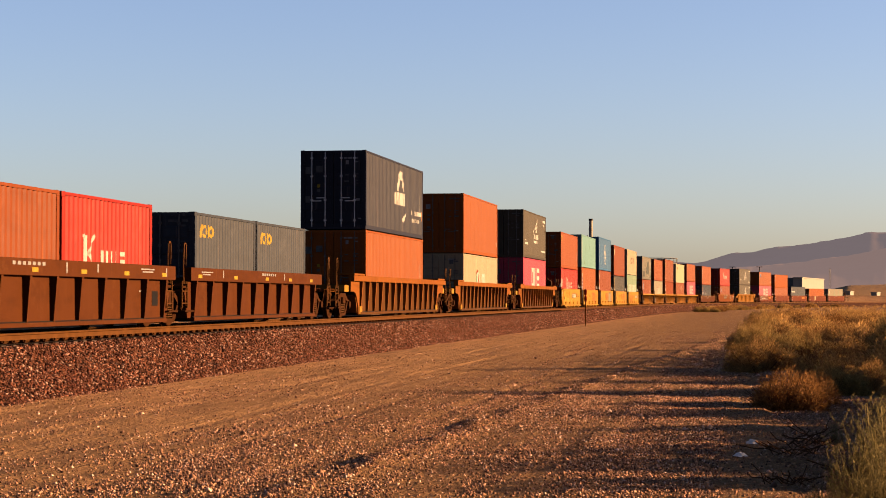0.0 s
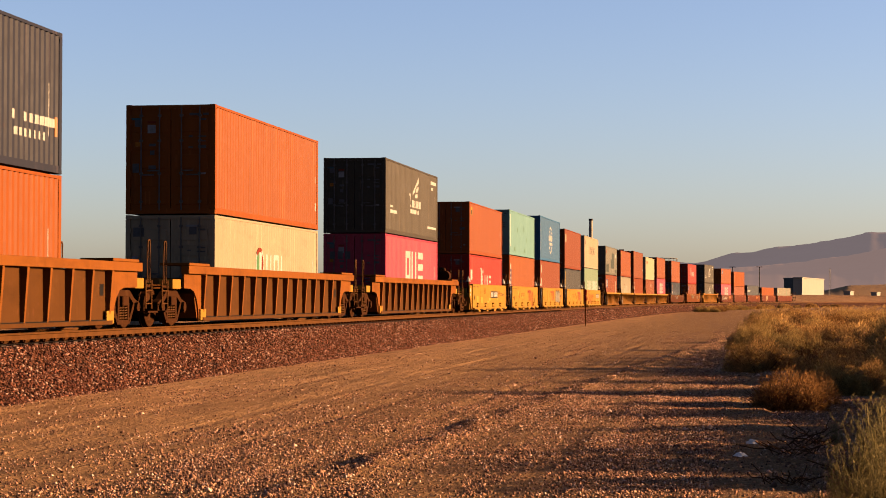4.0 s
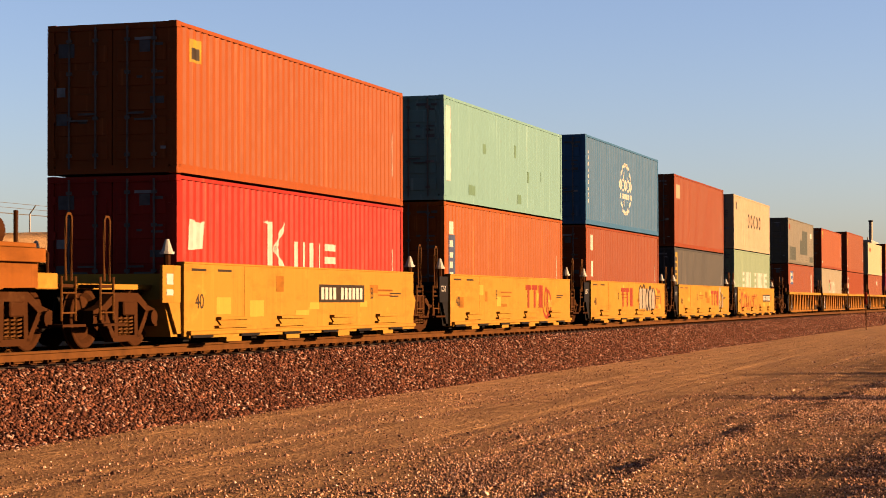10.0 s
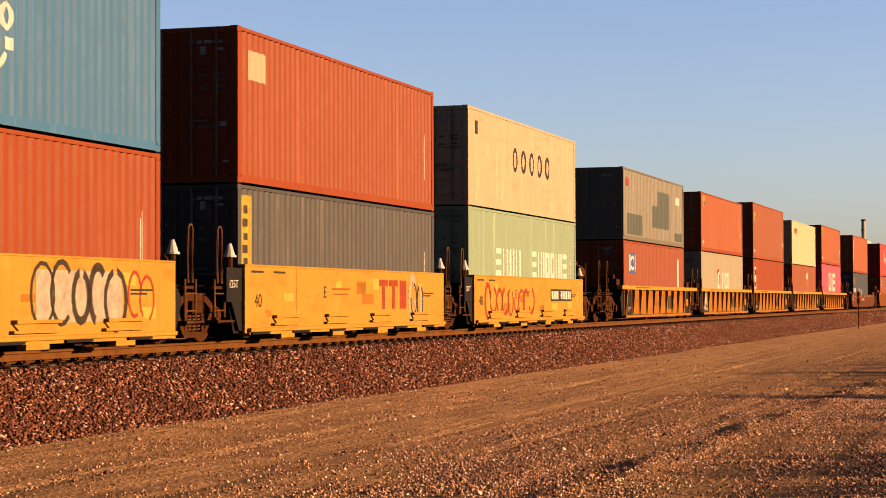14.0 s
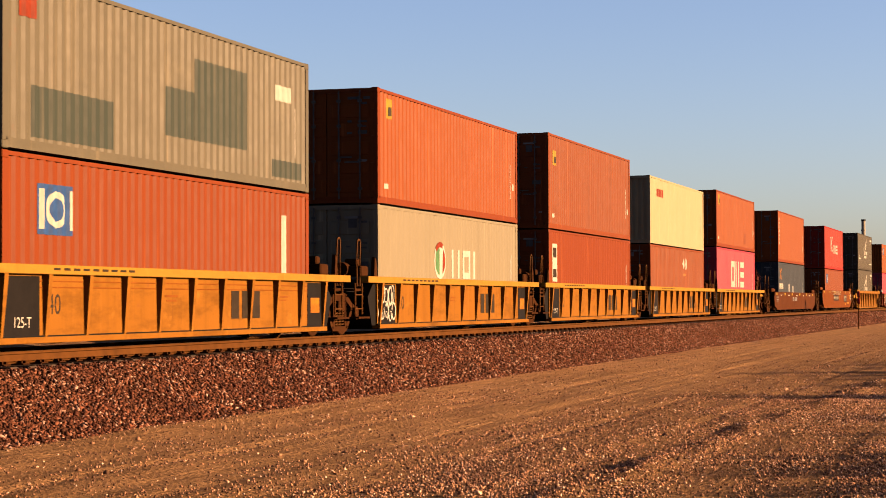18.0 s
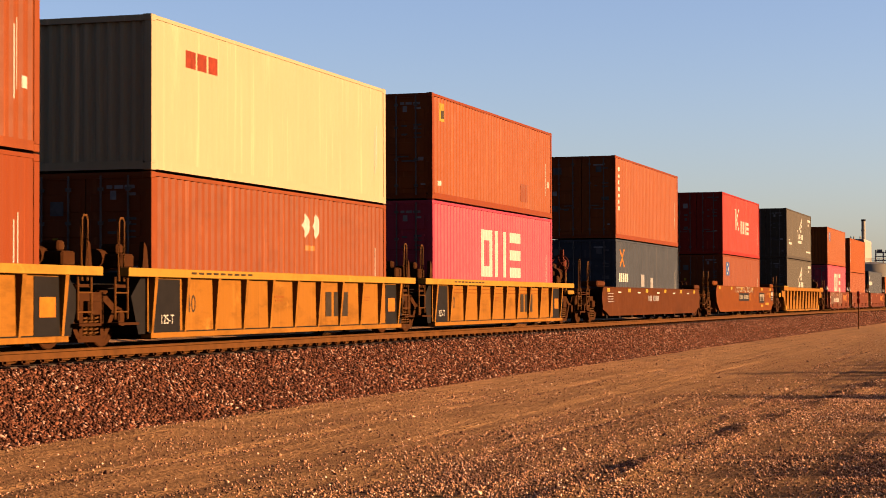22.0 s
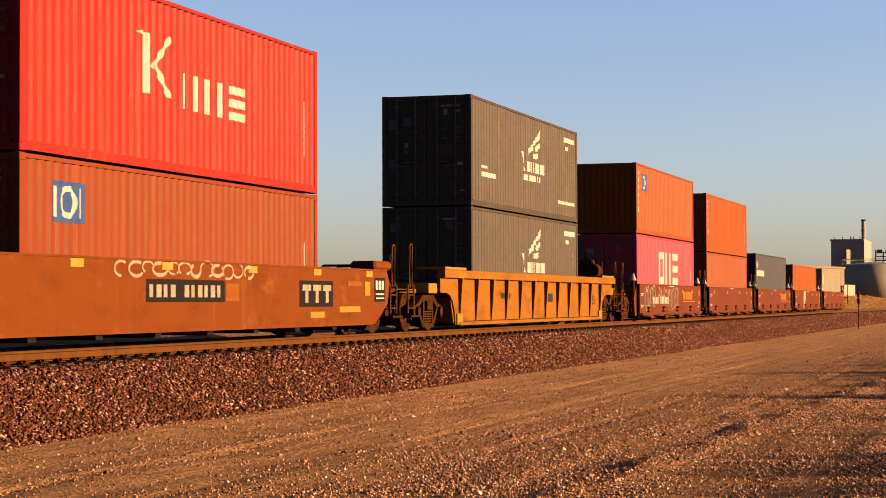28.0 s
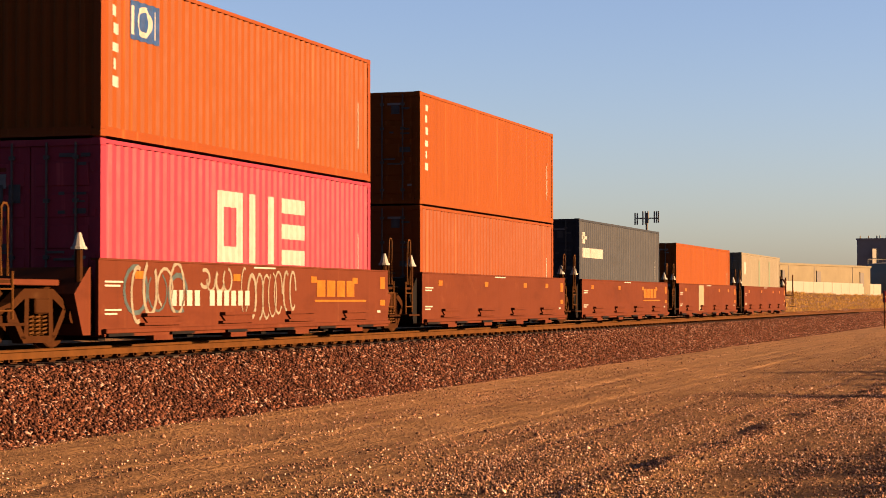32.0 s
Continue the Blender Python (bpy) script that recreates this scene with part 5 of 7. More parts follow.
def wing(cx, z, s=1.0):
    """A plain white wing-like emblem over two rows of small blocks."""
    upper = [(-0.62, 0.66), (-0.50, 0.84), (-0.22, 0.98), (0.02, 1.06), (0.30, 1.22), (0.66, 1.36), (0.86, 1.58), (0.84, 1.34), (0.74, 1.20), (0.40, 1.12), (0.12, 0.98), (0.0, 0.84), (-0.30, 0.78)]
    middle = [(0.18, 0.92), (0.42, 1.02), (0.78, 1.12), (0.80, 1.0), (0.62, 0.88), (0.34, 0.84)]
    lower = [(0.06, 0.76), (0.34, 0.78), (0.70, 0.82), (0.68, 0.70), (0.44, 0.62), (0.12, 0.62)]
    out = [[(cx + u * s, z + v * s) for u, v in f] for f in (upper, middle, lower)]
    out += [[(cx - 1.25 * s, z + 0.74 * s), (cx - 1.12 * s, z + 0.74 * s), (cx - 0.9 * s, z + 0.2 * s), (cx - 1.04 * s, z + 0.2 * s)]]
    x = cx - 0.82 * s
    for w in (0.12, 0.2, 0.1, 0.22, 0.22, 0.07, 0.2, 0.18, 0.07, 0.2, 0.2):
        out.append((x, x + w * s * 0.85, z + 0.2 * s, z + 0.5 * s))
        x += (w + 0.04) * s
    x = cx - 0.98 * s
    for w in (0.16, 0.2, 0.08, 0.2, 0.18, 0.22, 0.07, 0.2, 0.16):
        out.append((x, x + w * s * 0.85, z - 0.06 * s, z + 0.11 * s))
        x += (w + 0.05) * s
    return out

def roundel(cx, cz, rx, rz):
    """A round emblem: a white disc with a green and a red half on it."""
    def arc(a0, a1, k):
        return [(cx + rx * k * math.cos(radians(a0 + (a1 - a0) * i / 10)), cz + rz * k * math.sin(radians(a0 + (a1 - a0) * i / 10))) for i in range(11)]
    return [([arc(20, 340, 1.0)], "white", "white disc of a round emblem"),
            ([arc(95, 265, 0.78)], "emblem_green", "green half of a round emblem"),
            ([arc(60, 140, 1.0) + arc(140, 60, 0.72)], "red_mark", "red arc of a round emblem"),
            ([arc(-60, 50, 0.8)], "red_mark", "red half of a round emblem")]

def tall_blocks(h):
    return [(signs(-1.75, 1.08, 1.25, "one", 1.15, 0.32, 0.28), "white", "three tall white blocks of a wordmark")]

# two short containers on each of the first two cars, oxide brown ribbed wells
BROWN_RIB = dict(style="ribbed", top=1.46, base=0.20, chord_h=0.33, skin="brown", rib_skin="brown", ribs=9, platform_skin="brown")
c = car(-135.9, well_car("oxide-brown", "with two short containers in it", x0=-6.7, x1=6.8, chord=(-7.2, 7.3), near_end=-7.9, far_end=7.9, near_bogie=-7.9, far_bogie=7.9, **BROWN_RIB))
flat_marks(c, [(x, x + 0.34, 1.20, 1.29) for x in (-5.5, -2.2, 0.6, 3.4, 6.2)], M["yellow_mark"], -1.452, "yellow reflector plates")
flat_marks(c, [(-3.2 + 0.26 * q, -3.04 + 0.26 * q, 1.33, 1.40) for q in range(7)] + [(1.6, 1.68, 1.24, 1.42), (-0.3, -0.22, 1.2, 1.42), (4.6 + 0.2 * 0, 5.6, 1.34, 1.37), (4.7, 5.5, 1.28, 1.31), (6.5, 6.58, 1.2, 1.40)], M["grey_mark"], -1.452, "small white number lines")
for x in (-6.0, 6.2):
    part("hatch", made(box, x - 0.22, x + 0.22, -1.279, -1.2705, 0.52, 0.86), M["black"], c)
flat_marks(c, [(-4.9, -4.1, 0.86, 0.89), (-4.9, -4.3, 0.78, 0.81), (5.0, 5.6, 0.84, 0.87)], M["grey_mark"], -1.2705, "faint lines of lettering")
c1 = car(-120.07, well_car("oxide-brown", "coupled behind its twin", x0=-6.7, x1=6.8, chord=(-7.2, 7.5), near_end=-7.9, far_end=9.8, far_bogie=7.9, coupler=(False, True), **BROWN_RIB))
flat_marks(c1, [(x, x + 0.34, 1.20, 1.29) for x in (-6.6, -3.2, 0.2, 3.0, 5.8)], M["yellow_mark"], -1.452, "yellow reflector plates")
flat_marks(c1, [(-0.2 + 0.24 * q, -0.05 + 0.24 * q, 1.33, 1.40) for q in range(7)] + [(-6.3, -5.3, 1.34, 1.37), (-6.2, -5.5, 1.28, 1.31), (-4.3, -4.22, 1.22, 1.42), (2.4, 2.48, 1.22, 1.42)], M["grey_mark"], -1.452, "small white number lines")
a = container("box", SHORT, STD, "rust", "faded orange-brown", note="in the well of a brown railcar")
b = container("box", SHORT, STD, "red", "bright red", note="with white blocks low on its side", marks=[(signs(-1.6, 0.98, 0.75, "k", 0.6, 0.2, 0.15) + signs(-0.5, 0.98, 0.45, "iine", 0.42, 0.2, 0.1), "white", "white blocks of a wordmark")])
load(-135.9 - 3.1, [(a, STD)]); load(-135.9 + 3.1, [(b, STD)])
for d in (-3.1, 3.1):
    b = container("box", SHORT, STD, "slate", "slate-grey", note="with a yellow mark, in a brown railcar", marks=[(rings([-2.05, -1.45], 2.12, 0.21, 0.17, 0.08, 10) + [[(-2.5, 1.95), (-2.38, 1.95), (-2.26, 2.29), (-2.38, 2.29)], (-1.82, -1.72, 1.95, 2.29)], "yellow_mark", "small yellow ring-shaped blocks")])
    load(-120.07 + d, [(b, STD)])

# three single ribbed cars, dark ribs under a dirty yellow chord
RIB53 = dict(style="ribbed", x0=-7.7, x1=8.9, top=1.50, base=0.19, chord=(-9.2, 10.8), chord_h=0.20, skin="umber", chord_skin="tan", rib_skin="tan", ribs=13, platform_skin="tan", coupler=(True, True), near_bogie=-9.5, far_bogie=10.5)
def end_plate(c, x, skin):
    """The side plate over a bogie, cut to an arch, a foot at the well's corner and a step block."""
    e, d, lim = (-7.7, -1, -9.2) if x < 0 else (8.9, 1, 10.8)
    arch = [(e, 0.13), (e + d * 0.2, 0.13), (e + d * 0.27, 0.45), (e + d * 0.42, 0.70), (e + d * 0.66, 0.87), (e + d * 0.95, 0.93), (lim, 0.94), (lim, 1.298), (e, 1.298)]
    part("end_plate", made(prism, arch[::d], -1.32, -1.27), M[skin], c, "side plate arched over the bogie")
    a, b = sorted((e - d * 0.32, e + d * 0.16))
    part("corner_foot", made(box, a, b, -1.36, -1.322, 0.14, 0.42, 0.006), M["yellow"], c)
    a, b = sorted((lim + d * 0.06, lim + d * 0.72))
    part("step_block", made(box, a, b, -1.26, -0.9, 0.92, 1.16, 0.015), M["yellow"], c, "yellow step block")
for at, n0, n1, wheel in ((-98.22, -12.0, 12.35, False), (-74.52, -11.35, 12.4, False), (-50.68, -11.4, 12.4, True)):
    c = car(at, well_car("dirty yellow ribbed", "with brown side panels", near_end=n0, far_end=n1, brake_wheel=wheel, **RIB53))
    for x in (-8.3, 9.6):
        a0, a1 = x - 0.9, x + 0.9
        part("walkway", made(box, a0, a1, -1.46, -0.7, 1.504, 1.57, 0.01), M["tan"], c, "yellow end walkway")
        end_plate(c, x, "tan")
        part("hatch", made(box, (x + 1.0 if x < 0 else x - 1.25), (x + 1.25 if x < 0 else x - 1.0), -1.275, -1.262, 0.75, 1.0), M["black"], c)
load(-98.22, [(container("box", LONG, HIGH, "orange", "orange", lower=True), HIGH),
              (container("box", LONG, HIGH, "navy", "dark navy", rods="white_rod", marks=[([[(0.2, 1.75), (0.55, 1.72), (0.75, 2.2), (0.45, 2.35)], [(0.5, 2.36), (0.8, 2.2), (1.5, 2.22), (1.25, 2.55), (0.75, 2.58)], [(1.25, 2.2), (1.5, 2.2), (1.75, 1.8), (1.55, 1.76)], [(-0.35, 1.2), (0.1, 1.2), (0.1, 1.7), (-0.3, 1.66)], [(0.2, 1.2), (0.6, 1.2), (0.55, 1.66)]] + letters(0.9, 1.2, 0.5, 5, 0.36, 0.06) + [[(1.3, 0.62), (1.6, 0.5), (2.3, 0.95), (1.5, 0.75)]], "white", "white emblem over a row of blocks"),
                                                                       ([(3.4 + 0.3 * i, 3.6 + 0.3 * i, 0.92, 1.10) for i in range(8) if i not in (1,)] + [(3.5 + 0.26 * i, 3.68 + 0.26 * i, 0.62, 0.78) for i in range(7)], "white", "two lines of small white blocks"), (tick(5.7, 0.75, 0.18, 0.4), "orange_mark", "orange mark")]), HIGH)])
load(-74.52, [(container("box", LONG, STD, "cream", "cream smooth", depth=0.006, lower=True, marks=[(signs(-0.6, 0.95, 0.72, "noi", 0.62, 0.26, 0.15), "white", "three white blocks of a wordmark"), ] + roundel(-1.35, 1.4, 0.48, 0.45)), STD),
              (container("box", LONG, HIGH, "orange", "orange", marks=[(tick(5.75, 0.6, 0.12, 0.25) + tick(5.75, 1.5, 0.1, 0.2), "white", "small white plates with code")]), HIGH)])
WINGED = [(wing(0.45, 1.05, 1.0), "white", "white emblem over two rows of blocks"), ([(-5.1, -4.4, 1.05, 1.12), (-5.1, -3.6, 0.82, 0.95), (3.6, 5.7, 0.5, 0.6)], "white", "small white lines"), ([(4.4, 5.7, 2.45, 2.6), (4.5, 5.0, 2.2, 2.32), (5.4, 5.5, 1.8, 1.95)], "white", "white code lines")]
load(-50.68, [(container("box", LONG, HIGH, "pink", "magenta", lower=True, marks=tall_blocks(HIGH)), HIGH), (container("box", LONG, HIGH, "charcoal", "charcoal", marks=WINGED), HIGH)])

# five smooth yellow units on shared bogies
def five(places, ends, build, overhang):
    out = []
    for k, at in enumerate(places):
        first, last = k == 0, k == len(places) - 1
        n0 = -ends[0] if first else -(at - places[k - 1]) / 2
        n1 = ends[1] if last else (places[k + 1] - at) / 2
        nb = -overhang if first else None
        fb = overhang if last else n1
        out.append(car(at, build(n0, n1, nb, fb, first, last)))
    return out
Y5 = (-28.84, -13.42, 1.97, 17.49, 32.70)
smooth = five(Y5, (9.46, 9.8), lambda n0, n1, nb, fb, f, l: well_car("smooth-sided yellow", "with step brackets along its foot", "smooth", -6.2, 6.3, 1.41, 0.15, near_end=n0, far_end=n1, near_bogie=nb, far_bogie=fb, skin="yellow", coupler=(f, l), cones=True, brake_wheel=l, platform_skin="black" if not f else "yellow"), 7.75)
for k, c in enumerate(smooth):
    part("placard_panel", made(box, -6.95, -6.25, -1.36, -1.31, 0.72, 1.34), M["black" if k else "yellow"], c, "dark panel at the end of the side" if k else "yellow panel at the end of the side")
    if k:
        words(c, "125T", -6.85, -1.362, 0.98, 0.20, M["white"], "white capacity number")
    else:
        part("reflector", made(box, -6.8, -6.55, -1.366, -1.361, 1.02, 1.2), M["white"], c, "white reflector plate")
        part("reflector", made(box, -6.8, -6.55, -1.366, -1.361, 0.84, 0.94), M["white"], c, "white reflector plate")
    rg = random.Random(50 + k)
    for _ in range(7):      # touched-up and worn paint
        x, z, w, h = rg.uniform(-5.8, 5.2), rg.uniform(0.42, 1.05), rg.uniform(0.12, 0.75), rg.uniform(0.08, 0.3)
        part("paint_patch", made(box, x, x + w, -1.4022, -1.3995, z, z + h), M[rg.choice(("amber", "yellow_fresh", "yellow_fresh"))], c, "touched-up patch of yellow paint")
    words(c, "40", -5.75, -1.402, 0.62, 0.36, M["dark_mark"], "dark number forty")
    part("panel_foot", made(prism, [(-6.7, 0.716), (-6.25, 0.716), (-6.22, 0.2), (-6.36, 0.2)], -1.35, -1.31), M["black" if k else "yellow"], c)
    words(c, "E" if k else "B", -2.1 if k else 3.3, -1.402, 0.80, 0.34, M["dark_mark"], "dark rating letter")
    flat_marks(c, [(-1.6 if k else 3.8, -0.5 if k else 4.8, 0.96, 1.0), (-1.5 if k else 3.85, -0.6 if k else 4.7, 0.86, 0.89)], M["tan"], -1.401, "faint lines of lettering")
    part("panel_seam", made(box, -3.62, -3.60, -1.4035, -1.399, 0.35, 1.37), M["amber"], c)
    if k in (1, 2, 3):
        x = {1: 1.0, 2: -1.6, 3: 1.4}[k]
        flat_marks(c, [(x + i * 0.70, x + i * 0.70 + 0.60, 1.06, 1.20) for i in range(2)] + [(x + i * 0.70 + 0.20, x + i * 0.70 + 0.40, 0.56, 1.056) for i in range(2)] + [(x + 1.46, x + 1.92, 0.56, 1.20)], M["red_mark"], -1.401, "three red-brown blocks of a wordmark")
    else:
        x = 0.2 if k == 0 else 2.0
        flat_marks(c, [(x, x + 2.7, 0.72, 1.08)], M["dark_mark"], -1.401, "black plate")
        flat_marks(c, [(x + 0.1 + i * 0.23, x + 0.26 + i * 0.23, 0.78, 1.02) for i in range(11) if i != 4], M["white"], -1.406, "white reporting mark as plain bars")
    flat_marks(c, [(-5.9 + 1.1 * i, -5.3 + 1.1 * i, 1.26, 1.30) for i in range(2)] + [(4.6, 5.4, 0.9, 0.93), (4.6, 5.2, 0.84, 0.87)], M["dark_mark"], -1.401, "fine dark lines of lettering")
def sprayed(parent, x0, z0, w, h, n, material, y, seed, label, bold=1.0):
    """Loose rounded strokes of spray paint, no letters."""
    rg = random.Random(seed)
    for k in range(n):
        cx, cz = x0 + w * (k + 0.5) / n + rg.uniform(-0.05, 0.05), z0 + h * rg.uniform(0.42, 0.58)
        rx, rz, a0, sweep = w / n * rg.uniform(0.42, 0.62), h * rg.uniform(0.36, 0.5), rg.uniform(0, 6.28), rg.uniform(3.6, 6.0)
        th = bold * rg.uniform(0.018, 0.045)
        ring, bm = [], bmesh.new()
        for i in range(13):
            a = a0 + sweep * i / 12
            ring.append([bm.verts.new((cx + (rx + e) * math.cos(a), y, cz + (rz + e) * math.sin(a))) for e in (-th, th)])
        for p, q in zip(ring, ring[1:]):
            bm.faces.new((p[0], q[0], q[1], p[1]))
        part("graffiti", bm, material, parent, label)
sprayed(smooth[2], 1.4, 0.32, 3.0, 0.95, 5, M["dark_mark"], -1.4065, 5, "dark outlines of sprayed graffiti", 1.7)
flat_marks(smooth[2], [(1.5, 4.3, 0.42, 1.2)], M["spray"], -1.402, "grey field of sprayed graffiti")
sprayed(smooth[2], 4.5, 0.35, 0.9, 0.9, 2, M["red_mark"], -1.404, 6, "reddish sprayed strokes")
sprayed(smooth[1], 3.0, 0.2, 0.9, 1.05, 1, M["red_mark"], -1.404, 7, "red sprayed shape", 2.4)
sprayed(smooth[1], 3.2, 0.35, 0.5, 0.8, 2, M["red_mark"], -1.405, 17, "red sprayed strokes", 1.6)
sprayed(smooth[3], 3.6, 0.16, 0.9, 1.1, 2, M["spray"], -1.404, 8, "pale sprayed shape", 2.2)
sprayed(smooth[3], 3.7, 0.3, 0.9, 0.9, 2, M["dark_mark"], -1.406, 18, "dark sprayed outline")
sprayed(smooth[4], -5.2, 0.3, 5.2, 0.9, 9, M["red_mark"], -1.404, 9, "orange-red sprayed strokes", 1.7)
load(Y5[0], [(container("box", LONG, STD, "red", "bright red", lower=True, marks=[(signs(-2.0, 0.95, 1.0, "k", 0.85, 0.2, 0.2) + signs(-0.6, 0.95, 0.66, "iine", 0.6, 0.28, 0.14), "white", "white blocks of a wordmark"), ([[(-5.55, 1.32), (-4.95, 1.36), (-4.9, 1.84), (-5.12, 1.80), (-5.5, 1.86)]], "white", "white torn sticker")]), STD),
             (container("box", LONG, STD, "redorange", "orange-red", marks=[(tick(-5.5, 1.95, 0.42, 0.40), "yellow_mark", "small square emblem"), (tick(-5.45, 2.0, 0.3, 0.2), "dark_mark", "dark centre of the emblem")]), STD)])
load(Y5[1], [(container("box", LONG, HIGH, "orange", "orange", lower=True, marks=[(tick(-5.65, 2.1, 0.45, 0.32), "white", "white plate"), (tick(-5.7, 0.95, 0.55, 1.14), "navy_sign", "tall navy plate"), (code_up(-5.58, 1.0, 2.05, 4, 0.3), "white", "white bars on the navy plate")]), HIGH),
             (container("box", LONG, STD, "green", "mint green", depth=0.012, marks=[(code_up(-5.6, 0.7, 2.3, 8, 0.16), "white", "white code bars down the edge"), ([(-2.6, -2.3, 1.4, 1.65), (0.6, 0.8, 1.5, 1.85), (0.9, 1.3, 0.25, 0.5), (-3.9, -3.3, 0.25, 0.5), (2.0, 2.2, 0.9, 1.2), (3.5, 3.6, 1.0, 1.3)], "green_dull", "dull green repaired patches"), ([(-5.95, -5.5, 0.5, 2.35)], "white", "tall white plate")]), STD)])
load(Y5[2], [(container("box", LONG, HIGH, "redbrown", "red-brown", lower=True, marks=[(tick(-5.4, 2.1, 0.4, 0.5) + tick(-5.35, 1.25, 0.35, 0.5), "white", "two white stickers")]), HIGH),
             (container("box", LONG, HIGH, "blue", "mid blue", marks=[(code_up(-5.7, 0.7, 2.5, 9, 0.2), "white", "white code bars down the edge"),
              (rings([0.2], 1.45, 0.92, 0.92, 0.09, 26, (-0.42, 0.36)) + rings([0.2], 1.45, 0.45, 0.92, 0.09, 26, (-0.42, 0.36)) + rings([-0.62, -0.21, 0.2, 0.61, 1.02], 1.58, 0.185, 0.22, 0.085, 10) + [(-0.75 + 0.34 * i, -0.50 + 0.34 * i, 1.10, 1.28) for i in range(6)], "white", "round white globe emblem with a row of blocks")]), HIGH)])
load(Y5[3], [(container("box", LONG, STD, "graphite", "graphite-grey", lower=True, marks=[([(-5.85, -5.42, 0.2, 2.4)], "yellow_mark", "yellow strip down the edge"), (code_up(-5.78, 0.35, 2.3, 8, 0.26), "dark_mark", "dark bars on the yellow strip")]), STD),
             (container("box", LONG, HIGH, "redbrown", "red-brown", marks=[(tick(-5.5, 1.95, 0.85, 0.55), "cream", "pale square sticker")]), HIGH)])
load(Y5[4], [(container("box", LONG, HIGH, "sage", "pale mint", depth=0.012, lower=True, marks=[(signs(-3.4, 1.12, 0.75, "eniin", 0.55, 0.18, 0.15) + signs(0.6, 1.12, 0.75, "enioonie", 0.5, 0.14, 0.15), "white", "row of white blocks")]), HIGH),
             (container("box", LONG, STD, "cream", "cream", depth=0.010, marks=[(rings([-1.3, -0.36, 0.58, 1.52, 2.46], 1.48, 0.27, 0.34, 0.12, 12), "dark_mark", "five dark rings in a row"), (tick(-5.4, 1.9, 0.25, 0.35), "dark_mark", "small dark code lines")]), STD)])

# five ribbed yellow units
R5 = (52.37, 68.89, 84.77, 100.77, 116.52)
ribbed = five(R5, (9.87, 10.0), lambda n0, n1, nb, fb, f, l: well_car("ribbed yellow", "with a wide top chord", "ribbed", -6.45, 6.7, 1.27, 0.20, chord=(max(n0 + 0.5, -7.4), min(n1 - 0.3, 8.0)), near_end=n0, far_end=n1, near_bogie=nb, far_bogie=fb, recess=0.085, skin="amber", chord_skin="yellow", rib_skin="amber", ribs=10, coupler=(f, l), brake_wheel=l, platform_skin="black"), 8.0)
for k, c in enumerate(ribbed):
    flat_marks(c, [(1.9 + i * 0.5, 2.25 + i * 0.5, 0.42, 0.92) for i in range(3)], M["dark_mark"], -1.317, "three dark blocks of a wordmark")
    part("end_placard", made(box, -6.4, -5.2, -1.323, -1.317, 0.24, 1.10), M["black"], c, "dark panel at the end of the side")
    part("end_placard", made(box, 5.75, 6.65, -1.323, -1.317, 0.24, 1.10), M["black"], c, "dark panel at the end of the side")
    for z in (0.94, 1.03):
        if k in (0, 4):
            part("train_pipe", made(tube, (-6.3, -1.307, z), (6.5, -1.307, z), 0.014, 6), M["tan"], c)
    flat_marks(c, [(-0.9, -0.4, 0.80, 0.84), (-0.85, -0.45, 0.73, 0.76), (4.2, 4.7, 0.80, 0.83), (4.25, 4.6, 0.74, 0.765)], M["tan"], -1.316, "faint lines of lettering")
    flat_marks(c, [(-5.0 + 0.31 * q, -4.8 + 0.31 * q, 1.19, 1.225) for q in range(9)], M["dark_mark"], -1.451, "small dark lettering as plain bars")
    words(c, "40", -4.95, -1.313, 0.55, 0.42, M["dark_mark"], "dark number forty")
    words(c, "125-T", -5.98, -1.325, 0.36, 0.22, M["white"], "white capacity number")
    flat_marks(c, [(5.9, 6.4, 0.5, 0.8)], M["orange_mark"], -1.326, "orange plate")
    for x in (-6.9, 7.1):
        bm = bmesh.new()
        box(bm, x - 0.25, x + 0.2, -1.2, -0.8, 1.272, 1.5, 0.03)
        box(bm, x - 0.1, x + 0.12, -1.05, -0.75, 1.5, 1.66, 0.03)
        part("lock_stand", bm, M["iron"], c)
        part("brake_cylinder", made(tube, (x - 0.35, -0.75, 1.42), (x + 0.25, -0.75, 1.42), 0.16, 14), M["iron"], c)
        part("guide_plate", made(prism, [(x + 0.3, 1.272), (x + 0.52, 1.272), (x + 0.46, 1.62), (x + 0.36, 1.70)], -1.30, -1.22), M["iron"], c)
SMALL_EMBLEM = [(tick(-5.45, 1.95, 0.45, 0.45), "yellow_mark", "small square emblem"), (tick(-5.35, 2.02, 0.25, 0.2), "dark_mark", "dark centre of the emblem"), (tick(5.6, 0.9, 0.2, 0.18) + tick(-5.6, 0.35, 0.25, 0.12), "white", "small white plates")]
BLUE_SIGN = [(tick(-5.1, 1.62, 1.05, 0.62), "blue_mark", "blue sign"), (rings([-4.58], 1.93, 0.27, 0.25, 0.09, 10) + [(-5.02, -4.92, 1.70, 2.16), (-4.24, -4.14, 1.70, 2.16)], "white", "white ring and bars on the sign")]
